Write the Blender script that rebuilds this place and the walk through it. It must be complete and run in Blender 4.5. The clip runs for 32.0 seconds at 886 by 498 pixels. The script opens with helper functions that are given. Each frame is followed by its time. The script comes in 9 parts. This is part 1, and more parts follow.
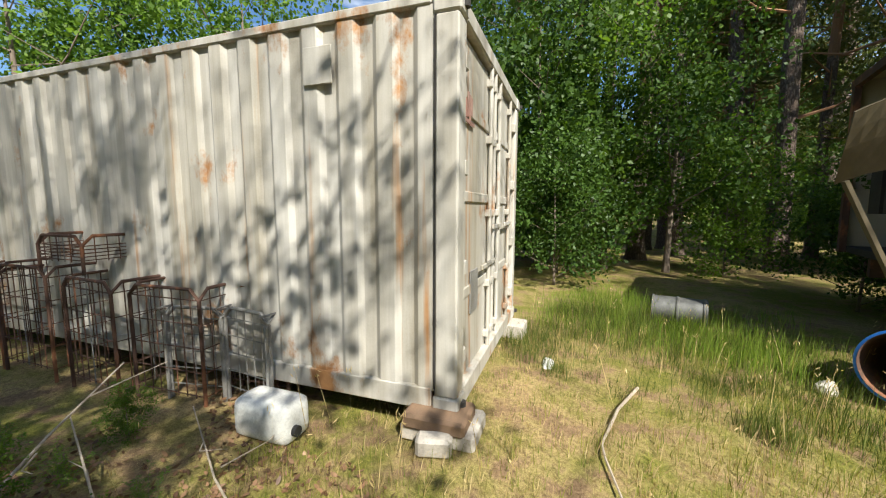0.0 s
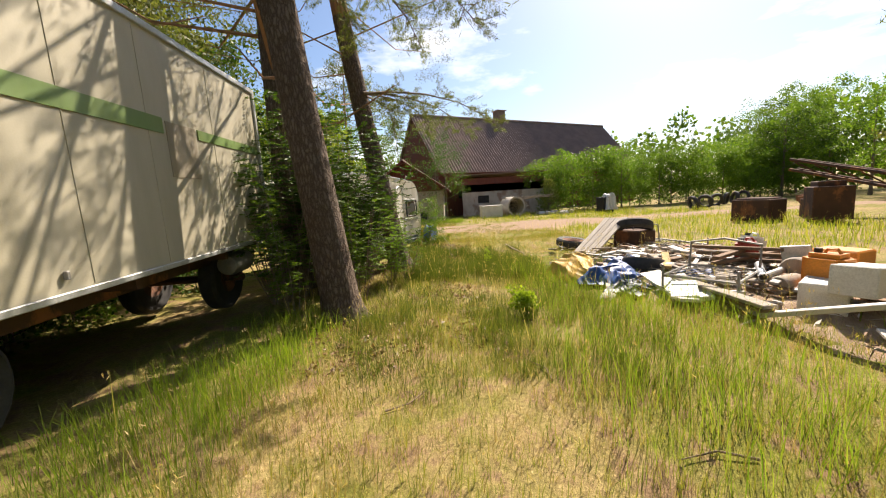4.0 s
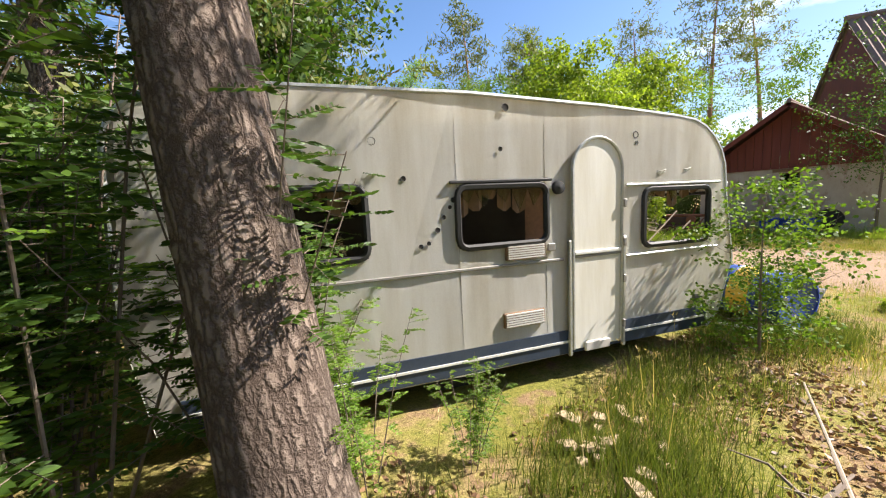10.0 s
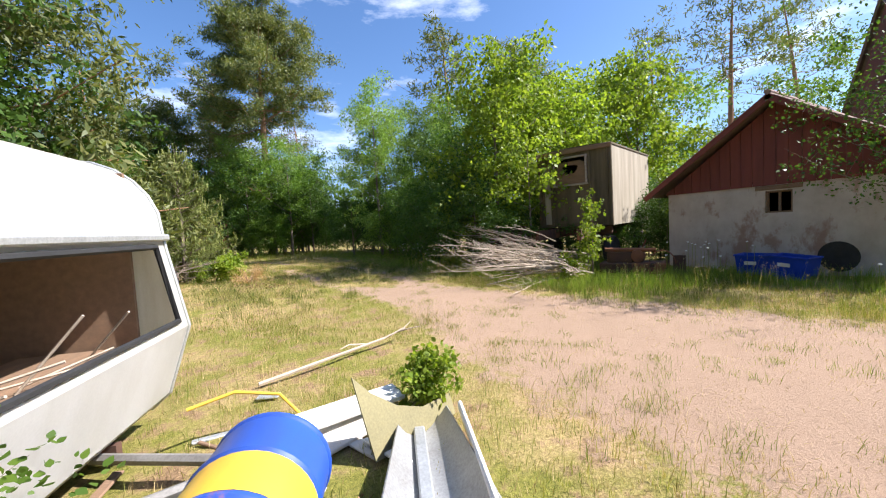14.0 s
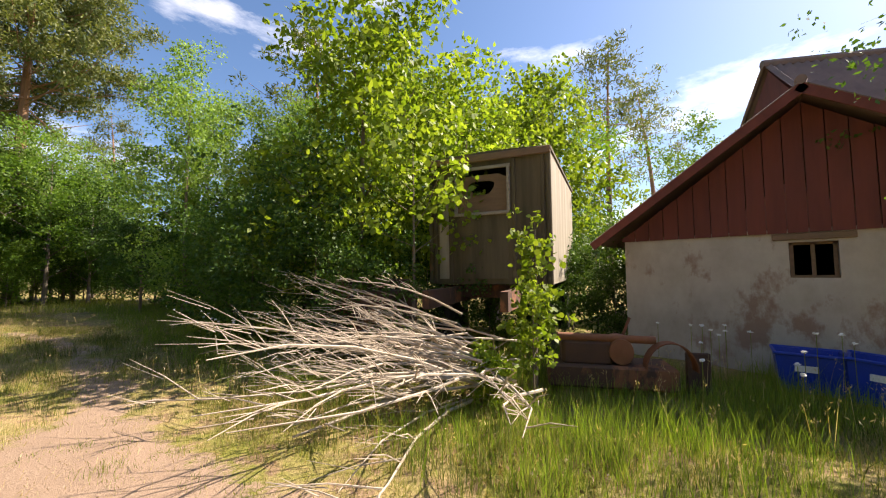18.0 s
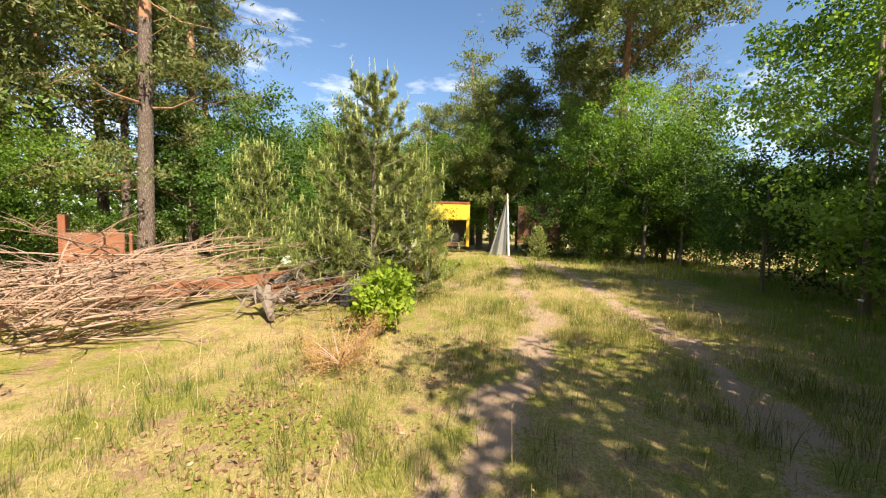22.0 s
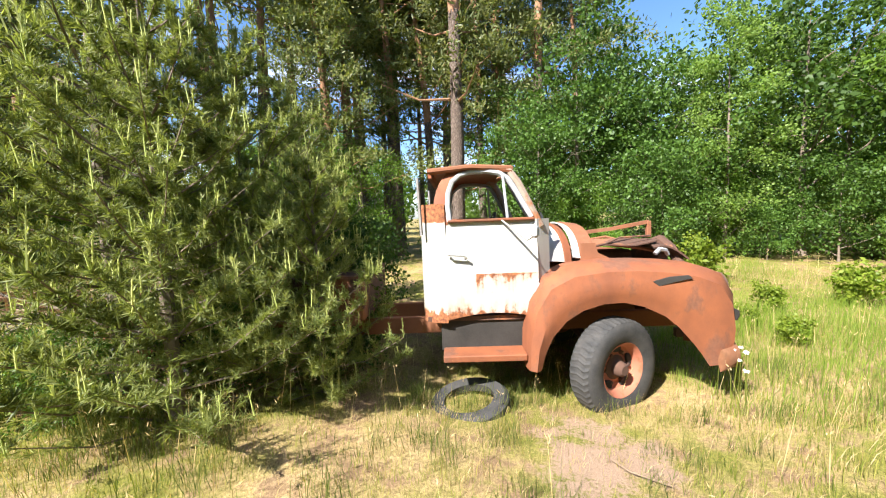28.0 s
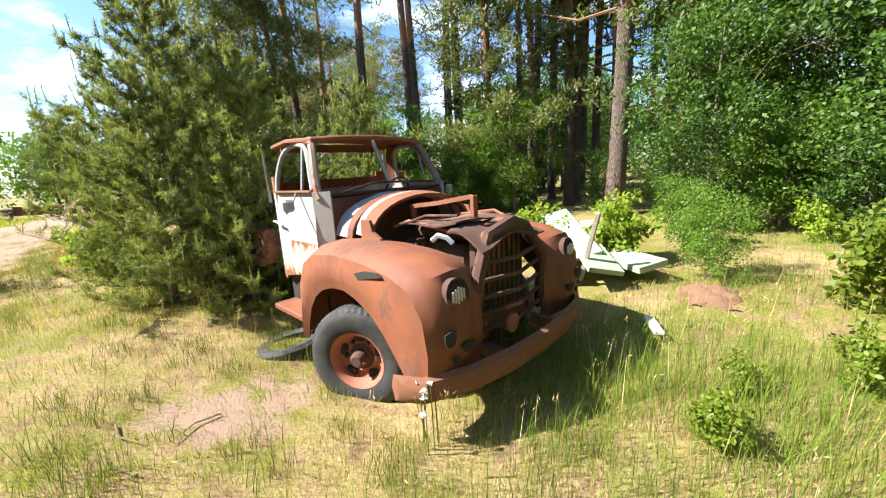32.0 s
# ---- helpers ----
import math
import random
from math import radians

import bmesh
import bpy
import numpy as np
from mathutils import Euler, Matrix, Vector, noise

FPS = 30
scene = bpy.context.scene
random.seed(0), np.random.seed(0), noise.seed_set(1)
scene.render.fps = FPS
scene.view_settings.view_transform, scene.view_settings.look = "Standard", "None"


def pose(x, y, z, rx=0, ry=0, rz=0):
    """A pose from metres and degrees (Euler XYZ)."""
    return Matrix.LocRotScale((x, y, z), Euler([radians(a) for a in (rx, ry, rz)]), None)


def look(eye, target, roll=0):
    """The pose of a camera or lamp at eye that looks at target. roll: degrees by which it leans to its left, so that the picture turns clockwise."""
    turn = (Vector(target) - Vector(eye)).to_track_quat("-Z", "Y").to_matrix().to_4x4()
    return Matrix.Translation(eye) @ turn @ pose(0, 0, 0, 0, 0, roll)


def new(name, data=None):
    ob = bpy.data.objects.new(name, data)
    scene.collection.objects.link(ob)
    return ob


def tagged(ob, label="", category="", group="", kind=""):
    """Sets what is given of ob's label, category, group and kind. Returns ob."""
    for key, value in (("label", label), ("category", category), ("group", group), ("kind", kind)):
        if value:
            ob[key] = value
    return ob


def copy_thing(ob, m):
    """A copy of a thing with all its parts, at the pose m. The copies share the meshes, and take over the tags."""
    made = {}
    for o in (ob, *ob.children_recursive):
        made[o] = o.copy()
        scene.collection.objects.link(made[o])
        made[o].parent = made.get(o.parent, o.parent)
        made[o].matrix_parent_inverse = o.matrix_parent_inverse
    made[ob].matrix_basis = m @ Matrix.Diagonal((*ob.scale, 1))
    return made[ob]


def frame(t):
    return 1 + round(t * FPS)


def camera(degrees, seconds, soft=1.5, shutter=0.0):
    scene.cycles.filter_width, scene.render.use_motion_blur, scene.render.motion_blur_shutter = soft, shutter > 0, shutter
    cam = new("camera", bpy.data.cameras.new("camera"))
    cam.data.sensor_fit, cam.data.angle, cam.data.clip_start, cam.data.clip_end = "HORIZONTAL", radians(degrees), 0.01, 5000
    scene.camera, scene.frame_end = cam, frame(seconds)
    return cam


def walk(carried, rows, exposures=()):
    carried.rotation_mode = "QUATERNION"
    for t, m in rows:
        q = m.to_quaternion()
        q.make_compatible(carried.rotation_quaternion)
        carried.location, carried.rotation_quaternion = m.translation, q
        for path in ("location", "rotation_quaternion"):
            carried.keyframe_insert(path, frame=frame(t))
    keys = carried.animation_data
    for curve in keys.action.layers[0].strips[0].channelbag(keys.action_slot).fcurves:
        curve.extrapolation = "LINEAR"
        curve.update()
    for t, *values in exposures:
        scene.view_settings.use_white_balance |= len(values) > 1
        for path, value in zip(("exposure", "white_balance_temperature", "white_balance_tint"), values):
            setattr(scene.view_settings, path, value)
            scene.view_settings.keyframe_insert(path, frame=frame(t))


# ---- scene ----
cam = camera(100.2, 32.0, soft=1.15)


def eye(x, y, z, yaw, pitch, roll):
    """A level-headed camera pose: yaw to the left from +y, pitch up, roll."""
    return pose(x, y, z, 0, 0, yaw) @ pose(0, 0, 0, 90 + pitch) @ pose(0, 0, 0, 0, 0, roll)


# seconds, eye, yaw, pitch, roll
PATH = [
    (0.0, -1.261, 2.379, 1.546, 39.00, -6.41, 0.30),
    (0.5, -1.060, 2.717, 1.608, 16.71, -7.44, 1.72),
    (1.0, -0.952, 3.127, 1.655, 1.41, -5.08, 4.42),
    (1.5, -0.897, 3.603, 1.653, -8.52, -1.23, 3.87),
    (2.0, -0.819, 4.094, 1.628, -14.77, 1.84, 3.42),
    (2.5, -0.674, 4.523, 1.622, -33.40, 2.54, 2.59),
    (3.0, -0.451, 4.849, 1.605, -46.90, 2.00, 0.90),
    (3.5, -0.108, 5.049, 1.558, -65.34, -3.02, -0.82),
    (4.0, 0.382, 5.113, 1.529, -88.07, -7.60, -3.46),
    (4.5, 0.932, 5.100, 1.553, -102.70, -9.31, -4.52),
    (6.5, 4.205, 4.917, 1.398, -128.58, -11.02, -3.40),
    (7.0, 4.926, 4.899, 1.436, -115.70, -10.50, -3.10),
    (7.5, 5.655, 4.897, 1.473, -98.40, -8.75, -0.90),
    (8.0, 6.352, 4.931, 1.501, -77.12, -6.69, 0.19),
    (8.5, 6.985, 4.996, 1.494, -60.76, -4.89, -1.02),
    (9.0, 7.604, 5.056, 1.476, -51.77, -5.92, -0.43),
    (9.5, 8.225, 5.062, 1.487, -42.03, -6.44, -2.66),
    (10.0, 8.853, 5.005, 1.516, -36.07, -6.94, -2.82),
    (10.5, 9.488, 4.888, 1.539, -26.45, -5.36, -3.51),
    (11.0, 10.134, 4.724, 1.540, -23.70, -4.99, -3.91),
    (11.5, 10.809, 4.543, 1.531, -23.33, -5.02, -4.37),
    (12.0, 11.516, 4.371, 1.523, -21.42, -5.52, -4.39),
    (12.5, 12.242, 4.279, 1.520, -20.16, -4.72, -3.72),
    (13.0, 12.983, 4.352, 1.524, -19.88, -5.42, -2.94),
    (13.5, 13.600, 4.460, 1.515, -27.42, -6.01, -3.67),
    (14.0, 14.236, 4.575, 1.522, -30.10, -3.18, -3.15),
    (14.5, 15.020, 4.880, 1.513, -31.70, -2.60, -3.10),
    (15.0, 15.933, 5.385, 1.509, -34.08, -1.47, -2.52),
    (15.5, 16.536, 5.819, 1.519, -41.41, -3.31, -1.00),
    (17.5, 18.030, 7.967, 1.526, -51.30, 4.18, 0.53),
    (18.0, 18.161, 8.736, 1.551, -48.30, 3.80, -0.30),
    (18.5, 18.239, 9.515, 1.557, -47.59, 5.63, 0.29),
    (19.0, 18.261, 10.288, 1.588, -45.12, 4.43, -0.04),
    (19.5, 18.219, 11.049, 1.642, -34.36, 3.26, 0.22),
    (20.0, 18.081, 11.817, 1.675, -20.52, 0.95, 1.37),
    (20.5, 17.878, 12.605, 1.709, -3.16, -0.17, 1.84),
    (21.0, 17.725, 13.442, 1.728, 13.88, -2.82, 0.20),
    (21.5, 17.654, 14.299, 1.713, 21.85, -2.81, 0.29),
    (22.0, 17.617, 15.168, 1.699, 25.26, -3.34, 1.20),
    (22.5, 17.555, 16.110, 1.696, 28.32, -3.67, 0.29),
    (23.0, 17.448, 17.116, 1.697, 31.22, -4.69, 0.04),
    (23.5, 17.297, 18.095, 1.720, 36.08, -4.03, -0.26),
    (24.0, 17.101, 18.993, 1.765, 46.92, -4.06, -1.15),
    (24.5, 16.895, 19.852, 1.796, 57.30, -2.91, -0.74),
    (26.5, 16.394, 23.692, 1.498, 89.40, -2.61, -3.94),
    (27.0, 16.066, 24.428, 1.547, 94.64, -3.95, -1.94),
    (27.5, 15.782, 25.129, 1.598, 98.85, -4.85, -2.35),
    (28.0, 15.521, 25.835, 1.638, 103.21, -4.84, -2.25),
    (28.5, 15.277, 26.535, 1.678, 106.39, -5.52, -2.18),
    (29.0, 15.012, 27.195, 1.722, 112.75, -6.16, -3.08),
    (29.5, 14.691, 27.791, 1.740, 121.14, -8.34, -0.85),
    (30.0, 14.317, 28.305, 1.737, 129.61, -9.00, -1.89),
    (30.5, 13.899, 28.741, 1.734, 135.50, -8.94, -1.67),
    (31.0, 13.474, 29.129, 1.723, 142.96, -10.28, -1.34),
    (31.5, 13.058, 29.500, 1.712, 147.40, -10.27, -1.03),
    (32.0, 12.635, 29.900, 1.732, 146.08, -11.92, -3.43),
]
walk(cam, [(r[0], eye(*r[1:])) for r in PATH], exposures=[(0, 0.97, 6300, 7), (1, 1.07, 5900, 9), (2.2, 1.25, 5700, 10), (4, 1.05, 7300, 15), (6.5, 0.52, 6900, 16), (8, 0.62, 7300, 15), (10, 1.45, 6500, 14), (13, 1.50, 6100, 16), (15.5, 1.02, 5900, 15), (18, 1.36, 7000, 17), (20, 1.6, 6900, 14), (22, 1.42, 7200, 11), (24, 1.52, 6800, 10), (28, 1.76, 6200, 12), (32, 1.72, 6100, 13)])

# ---- light ----
SUN_AZ, SUN_EL = radians(121), radians(45)      # clockwise from +y
world = bpy.data.worlds.new("world")
scene.world = world
world.use_nodes = True
wn, wl = world.node_tree.nodes, world.node_tree.links
sky = wn.new("ShaderNodeTexSky")
sky.sky_type, sky.sun_disc = "NISHITA", False
sky.sun_elevation, sky.sun_rotation = SUN_EL, SUN_AZ
sky.air_density, sky.dust_density, sky.ozone_density = 1.0, 0.9, 3.5
tc = wn.new("ShaderNodeTexCoord")
mp = wn.new("ShaderNodeMapping")
mp.inputs["Scale"].default_value = (1.0, 1.0, 3.2)
cn = wn.new("ShaderNodeTexNoise")
cn.inputs["Scale"].default_value, cn.inputs["Detail"].default_value, cn.inputs["Roughness"].default_value = 2.3, 8.0, 0.6
cr = wn.new("ShaderNodeValToRGB")
cr.color_ramp.elements[0].position, cr.color_ramp.elements[1].position = 0.55, 0.84
cm = wn.new("ShaderNodeMixRGB")
cm.inputs[2].default_value = (12, 12, 12, 1)
wl.new(tc.outputs["Generated"], mp.inputs[0])
wl.new(mp.outputs[0], cn.inputs[0])
wl.new(cn.outputs[0], cr.inputs[0])
wl.new(cr.outputs[0], cm.inputs[0])
hue = wn.new("ShaderNodeHueSaturation")
hue.inputs["Saturation"].default_value = 1.1
wl.new(sky.outputs[0], hue.inputs["Color"])
wl.new(hue.outputs[0], cm.inputs[1])
wl.new(cm.outputs[0], wn["Background"].inputs[0])
wn["Background"].inputs[1].default_value = 0.085
sun = new("sun", bpy.data.lights.new("sun", "SUN"))
sun.data.energy, sun.data.angle, sun.data.color = 5.0, radians(0.5), (1.0, 0.94, 0.84)
to_sun = Vector((math.sin(SUN_AZ) * math.cos(SUN_EL), math.cos(SUN_AZ) * math.cos(SUN_EL), math.sin(SUN_EL)))
sun.matrix_world = look(to_sun * 60, (0, 0, 0))

# ---- materials ----
def nodes_of(name):
    m = bpy.data.materials.new(name)
    m.use_nodes = True
    return m, m.node_tree.nodes, m.node_tree.links, m.node_tree.nodes["Principled BSDF"]


def noise_tex(n, l, scale, detail=4.0, rough=0.55, stretch=None, coord="Object"):
    t, c = n.new("ShaderNodeTexNoise"), n.new("ShaderNodeTexCoord")
    t.inputs["Scale"].default_value, t.inputs["Detail"].default_value, t.inputs["Roughness"].default_value = scale, detail, rough
    if stretch:
        p = n.new("ShaderNodeMapping")
        p.inputs["Scale"].default_value = stretch
        l.new(c.outputs[coord], p.inputs[0])
        l.new(p.outputs[0], t.inputs[0])
    else:
        l.new(c.outputs[coord], t.inputs[0])
    return t


def ramp(n, l, src, lo, hi, a=(0, 0, 0, 1), b=(1, 1, 1, 1)):
    r = n.new("ShaderNodeValToRGB")
    r.color_ramp.elements[0].position, r.color_ramp.elements[1].position = lo, hi
    r.color_ramp.elements[0].color, r.color_ramp.elements[1].color = a, b
    l.new(src, r.inputs[0])
    return r


def mixc(n, l, fac, a, b, kind="MIX"):
    m = n.new("ShaderNodeMixRGB")
    m.blend_type = kind
    for k, v in ((0, fac), (1, a), (2, b)):
        if isinstance(v, (int, float)):
            m.inputs[k].default_value = v
        elif isinstance(v, tuple):
            m.inputs[k].default_value = (*v[:3], 1)
        else:
            l.new(v, m.inputs[k])
    return m.outputs[0]


def bumped(n, l, bsdf, height, strength=0.3, dist=0.01):
    b = n.new("ShaderNodeBump")
    b.inputs["Strength"].default_value, b.inputs["Distance"].default_value = strength, dist
    l.new(height, b.inputs["Height"])
    l.new(b.outputs[0], bsdf.inputs["Normal"])


def plain(name, a, b=None, rough=0.7, metal=0.0, scale=6.0, bump=0.25, stretch=None, fine=60.0, dist=0.01, spec=0.4):
    """A surface of two colours mixed in patches, with a fine grain over it."""
    m, n, l, s = nodes_of(name)
    b = b or tuple(c * 0.7 for c in a)
    big = noise_tex(n, l, scale, 6, 0.6, stretch)
    small = noise_tex(n, l, fine, 3, 0.6, stretch)
    col = mixc(n, l, ramp(n, l, big.outputs[0], 0.35, 0.68).outputs[0], a, b)
    col = mixc(n, l, 0.35, col, mixc(n, l, ramp(n, l, small.outputs[0], 0.3, 0.7).outputs[0], tuple(c * 0.6 for c in a), tuple(min(1, c * 1.35) for c in a)))
    l.new(col, s.inputs["Base Color"])
    s.inputs["Roughness"].default_value, s.inputs["Metallic"].default_value = rough, metal
    s.inputs["Specular IOR Level"].default_value = spec
    bumped(n, l, s, mixc(n, l, 0.5, big.outputs[0], small.outputs[0]), bump, dist)
    return m


def painted(name, paint, dirt, rust=(0.20, 0.075, 0.03), run=0.0, much=0.6, scale=2.0, rough=0.5, streak=(1, 1, 0.25), grime=0.5, bump=0.3, rust2=(0.32, 0.13, 0.05)):
    """Old paint: grimy in streaks, flaking to rust where the noise is high (much: the threshold, 1 is none)."""
    m, n, l, s = nodes_of(name)
    d = noise_tex(n, l, scale * 1.3, 7, 0.62, streak)
    r = noise_tex(n, l, scale, 10, 0.68, (1, 1, 0.6))
    r2 = noise_tex(n, l, scale * 9, 5, 0.6)
    fine = noise_tex(n, l, 90, 2, 0.5)
    base = mixc(n, l, ramp(n, l, d.outputs[0], 0.5 - 0.25 * grime, 0.85 - 0.2 * grime).outputs[0], paint, dirt)
    base = mixc(n, l, 0.18, base, mixc(n, l, fine.outputs[0], tuple(c * 0.5 for c in paint), tuple(min(1, c * 1.2) for c in paint)))
    rc = mixc(n, l, r2.outputs[0], rust, rust2)
    if run:
        st = noise_tex(n, l, scale * 2.2, 5, 0.6, (2.2, 2.2, 0.10))
        base = mixc(n, l, ramp(n, l, st.outputs[0], 0.66 - run, 0.80 - run).outputs[0], base, mixc(n, l, r2.outputs[0], (0.30, 0.13, 0.045), (0.46, 0.26, 0.11)))
    f = ramp(n, l, r.outputs[0], much - 0.02, much + 0.05).outputs[0]
    l.new(mixc(n, l, f, base, rc), s.inputs["Base Color"])
    rr = n.new("ShaderNodeMapRange")
    rr.inputs[3].default_value, rr.inputs[4].default_value = rough, 0.9
    l.new(f, rr.inputs[0])
    l.new(rr.outputs[0], s.inputs["Roughness"])
    bumped(n, l, s, mixc(n, l, 0.6, r2.outputs[0], f), bump, 0.004)
    return m


def leafy(name, a, b, trans=0.45, rough=0.5):
    """Leaves: two tones by leaf and by plant, with light coming through."""
    m, n, l, s = nodes_of(name)
    g, o = n.new("ShaderNodeNewGeometry"), n.new("ShaderNodeObjectInfo")
    col = mixc(n, l, g.outputs["Random Per Island"], a, b)
    hs = n.new("ShaderNodeHueSaturation")
    mr = n.new("ShaderNodeMapRange")
    mr.inputs[3].default_value, mr.inputs[4].default_value = 0.75, 1.3
    l.new(o.outputs["Random"], mr.inputs[0])
    l.new(mr.outputs[0], hs.inputs["Value"])
    l.new(col, hs.inputs["Color"])
    s.inputs["Roughness"].default_value, s.inputs["Specular IOR Level"].default_value = rough, 0.3
    l.new(hs.outputs[0], s.inputs["Base Color"])
    t, mx = n.new("ShaderNodeBsdfTranslucent"), n.new("ShaderNodeMixShader")
    l.new(mixc(n, l, 1.0, hs.outputs[0], (1.25, 1.3, 0.55), "MULTIPLY"), t.inputs[0])
    mx.inputs[0].default_value = trans
    l.new(s.outputs[0], mx.inputs[1])
    l.new(t.outputs[0], mx.inputs[2])
    l.new(mx.outputs[0], n["Material Output"].inputs[0])
    return m


def glass_mat(name, tint=(0.75, 0.8, 0.75), rough=0.08):
    m, n, l, s = nodes_of(name)
    s.inputs["Base Color"].default_value = (*tint, 1)
    s.inputs["Roughness"].default_value, s.inputs["Transmission Weight"].default_value = rough, 1.0
    return m


M = {}
M["leaf"] = leafy("leaf_green", (0.085, 0.16, 0.02), (0.17, 0.27, 0.04), 0.5)
M["leaf_light"] = leafy("leaf_bright", (0.145, 0.225, 0.018), (0.29, 0.355, 0.045), 0.5)
# darker copy of the green leaf, with woodland shade worked into the colour
M["leaf_shaded"] = leafy("leaf_shaded", (0.042, 0.09, 0.015), (0.095, 0.17, 0.027), 0.36)
M["leaf_birch"] = leafy("leaf_birch", (0.12, 0.2, 0.04), (0.22, 0.31, 0.07), 0.5)
M["needle"] = leafy("pine_needles", (0.09, 0.125, 0.04), (0.22, 0.225, 0.075), 0.38)
M["needle_young"] = leafy("young_pine_needles", (0.14, 0.185, 0.05), (0.31, 0.335, 0.105), 0.42)
M["candle"] = leafy("pine_candles", (0.30, 0.35, 0.10), (0.44, 0.45, 0.17), 0.3)
M["dead_leaf"] = leafy("dead_needles", (0.30, 0.155, 0.06), (0.46, 0.29, 0.13), 0.3)
M["grass"] = leafy("grass_blades", (0.11, 0.165, 0.018), (0.36, 0.335, 0.085), 0.42)
M["grass_dark"] = leafy("dark_tussock_grass", (0.045, 0.075, 0.012), (0.17, 0.19, 0.05), 0.4)
M["leaf_brown"] = leafy("fallen_brown_leaves", (0.10, 0.052, 0.028), (0.34, 0.20, 0.11), 0.1)
M["grass_green"] = leafy("lush_grass", (0.10, 0.18, 0.018), (0.27, 0.33, 0.06), 0.45)
M["straw"] = leafy("dry_grass", (0.36, 0.255, 0.11), (0.56, 0.43, 0.23), 0.3)
M["flower"] = plain("white_petals", (0.8, 0.8, 0.75), rough=0.8)


def plated_bark(name, plate, ridge, crack):
    """Thick bark: long plates with dark cracks between them."""
    m, n, l, s = nodes_of(name)
    c, mp_ = n.new("ShaderNodeTexCoord"), n.new("ShaderNodeMapping")
    mp_.inputs["Scale"].default_value = (26, 26, 7.5)
    warp = noise_tex(n, l, 5, 4, 0.6)
    l.new(c.outputs["Object"], mp_.inputs[0])
    add = n.new("ShaderNodeMixRGB")
    add.blend_type = "ADD"
    add.inputs[0].default_value = 1.6
    l.new(mp_.outputs[0], add.inputs[1])
    l.new(warp.outputs["Color"], add.inputs[2])
    rough_ = noise_tex(n, l, 34, 4, 0.65)
    add2 = n.new("ShaderNodeMixRGB")
    add2.blend_type = "ADD"
    add2.inputs[0].default_value = 1.1
    l.new(add.outputs[0], add2.inputs[1])
    l.new(rough_.outputs["Color"], add2.inputs[2])
    v = n.new("ShaderNodeTexVoronoi")
    v.feature = "DISTANCE_TO_EDGE"
    v.inputs["Scale"].default_value = 1.0
    l.new(add2.outputs[0], v.inputs["Vector"])
    fine, big = noise_tex(n, l, 40, 5, 0.65, (1, 1, 0.4)), noise_tex(n, l, 1.5, 4, 0.6)
    col = mixc(n, l, fine.outputs[0], plate, ridge)
    col = mixc(n, l, ramp(n, l, big.outputs[0], 0.4, 0.7).outputs[0], col, mixc(n, l, 0.5, col, (0.30, 0.25, 0.21)))
    edge = ramp(n, l, v.outputs["Distance"], 0.0, 0.3)
    l.new(mixc(n, l, edge.outputs[0], crack, col), s.inputs["Base Color"])
    s.inputs["Roughness"].default_value, s.inputs["Specular IOR Level"].default_value = 0.95, 0.15
    bumped(n, l, s, mixc(n, l, 0.25, edge.outputs[0], fine.outputs[0]), 0.8, 0.035)
    return m


M["bark"] = plated_bark("pine_bark", (0.15, 0.11, 0.085), (0.27, 0.21, 0.17), (0.105, 0.076, 0.06))
M["bark_red"] = plain("upper_pine_bark", (0.34, 0.17, 0.085), (0.26, 0.15, 0.09), 0.85, scale=5, bump=0.6, stretch=(2, 2, 0.5), dist=0.02)
M["twig"] = plain("twig_bark", (0.16, 0.12, 0.09), (0.25, 0.2, 0.16), 0.85, scale=8)
M["twig_brown"] = plain("brown_dry_twigs", (0.25, 0.18, 0.12), (0.15, 0.10, 0.065), 0.9, scale=6)
M["dry_twig"] = plain("bleached_twigs", (0.48, 0.40, 0.31), (0.32, 0.25, 0.18), 0.85, scale=5)
M["red_twig"] = plain("brown_twigs", (0.30, 0.19, 0.13), (0.42, 0.30, 0.22), 0.85, scale=5)
M["white_box"] = painted("container_paint", (0.60, 0.575, 0.53), (0.27, 0.235, 0.17), run=0.055, much=0.60, scale=1.6, rough=0.55, streak=(2.6, 2.6, 0.16), grime=0.9, rust2=(0.48, 0.26, 0.10))
M["rust"] = painted("rusted_steel", (0.26, 0.10, 0.045), (0.17, 0.07, 0.035), rust=(0.12, 0.05, 0.03), much=0.58, rough=0.85, streak=(1, 1, 1), rust2=(0.36, 0.17, 0.08), bump=0.5)
M["rust_orange"] = painted("orange_rust", (0.29, 0.094, 0.034), (0.16, 0.052, 0.023), rust=(0.085, 0.034, 0.019), much=0.56, rough=0.75, streak=(1, 1, 0.6), scale=2.6, grime=1.0, rust2=(0.23, 0.095, 0.05), bump=0.4)
M["rust_dark"] = painted("dark_rust", (0.10, 0.05, 0.032), (0.06, 0.035, 0.025), much=0.55, rough=0.9, streak=(1, 1, 1), rust=(0.17, 0.07, 0.04), bump=0.5)
# near-black for grimy parts, and for shade painted into openings and recesses
M["dark"] = plain("grime_shade_black", (0.025, 0.023, 0.02), (0.05, 0.045, 0.04), 0.85, scale=4)
M["tyre"] = plain("old_rubber", (0.035, 0.035, 0.035), (0.075, 0.07, 0.065), 0.8, scale=7, bump=0.4)
M["alu"] = plain("dull_aluminium", (0.55, 0.56, 0.55), (0.40, 0.40, 0.38), 0.45, 0.6, scale=5, bump=0.1)
M["steel"] = plain("grey_steel", (0.30, 0.29, 0.27), (0.18, 0.16, 0.14), 0.6, 0.4, scale=5)
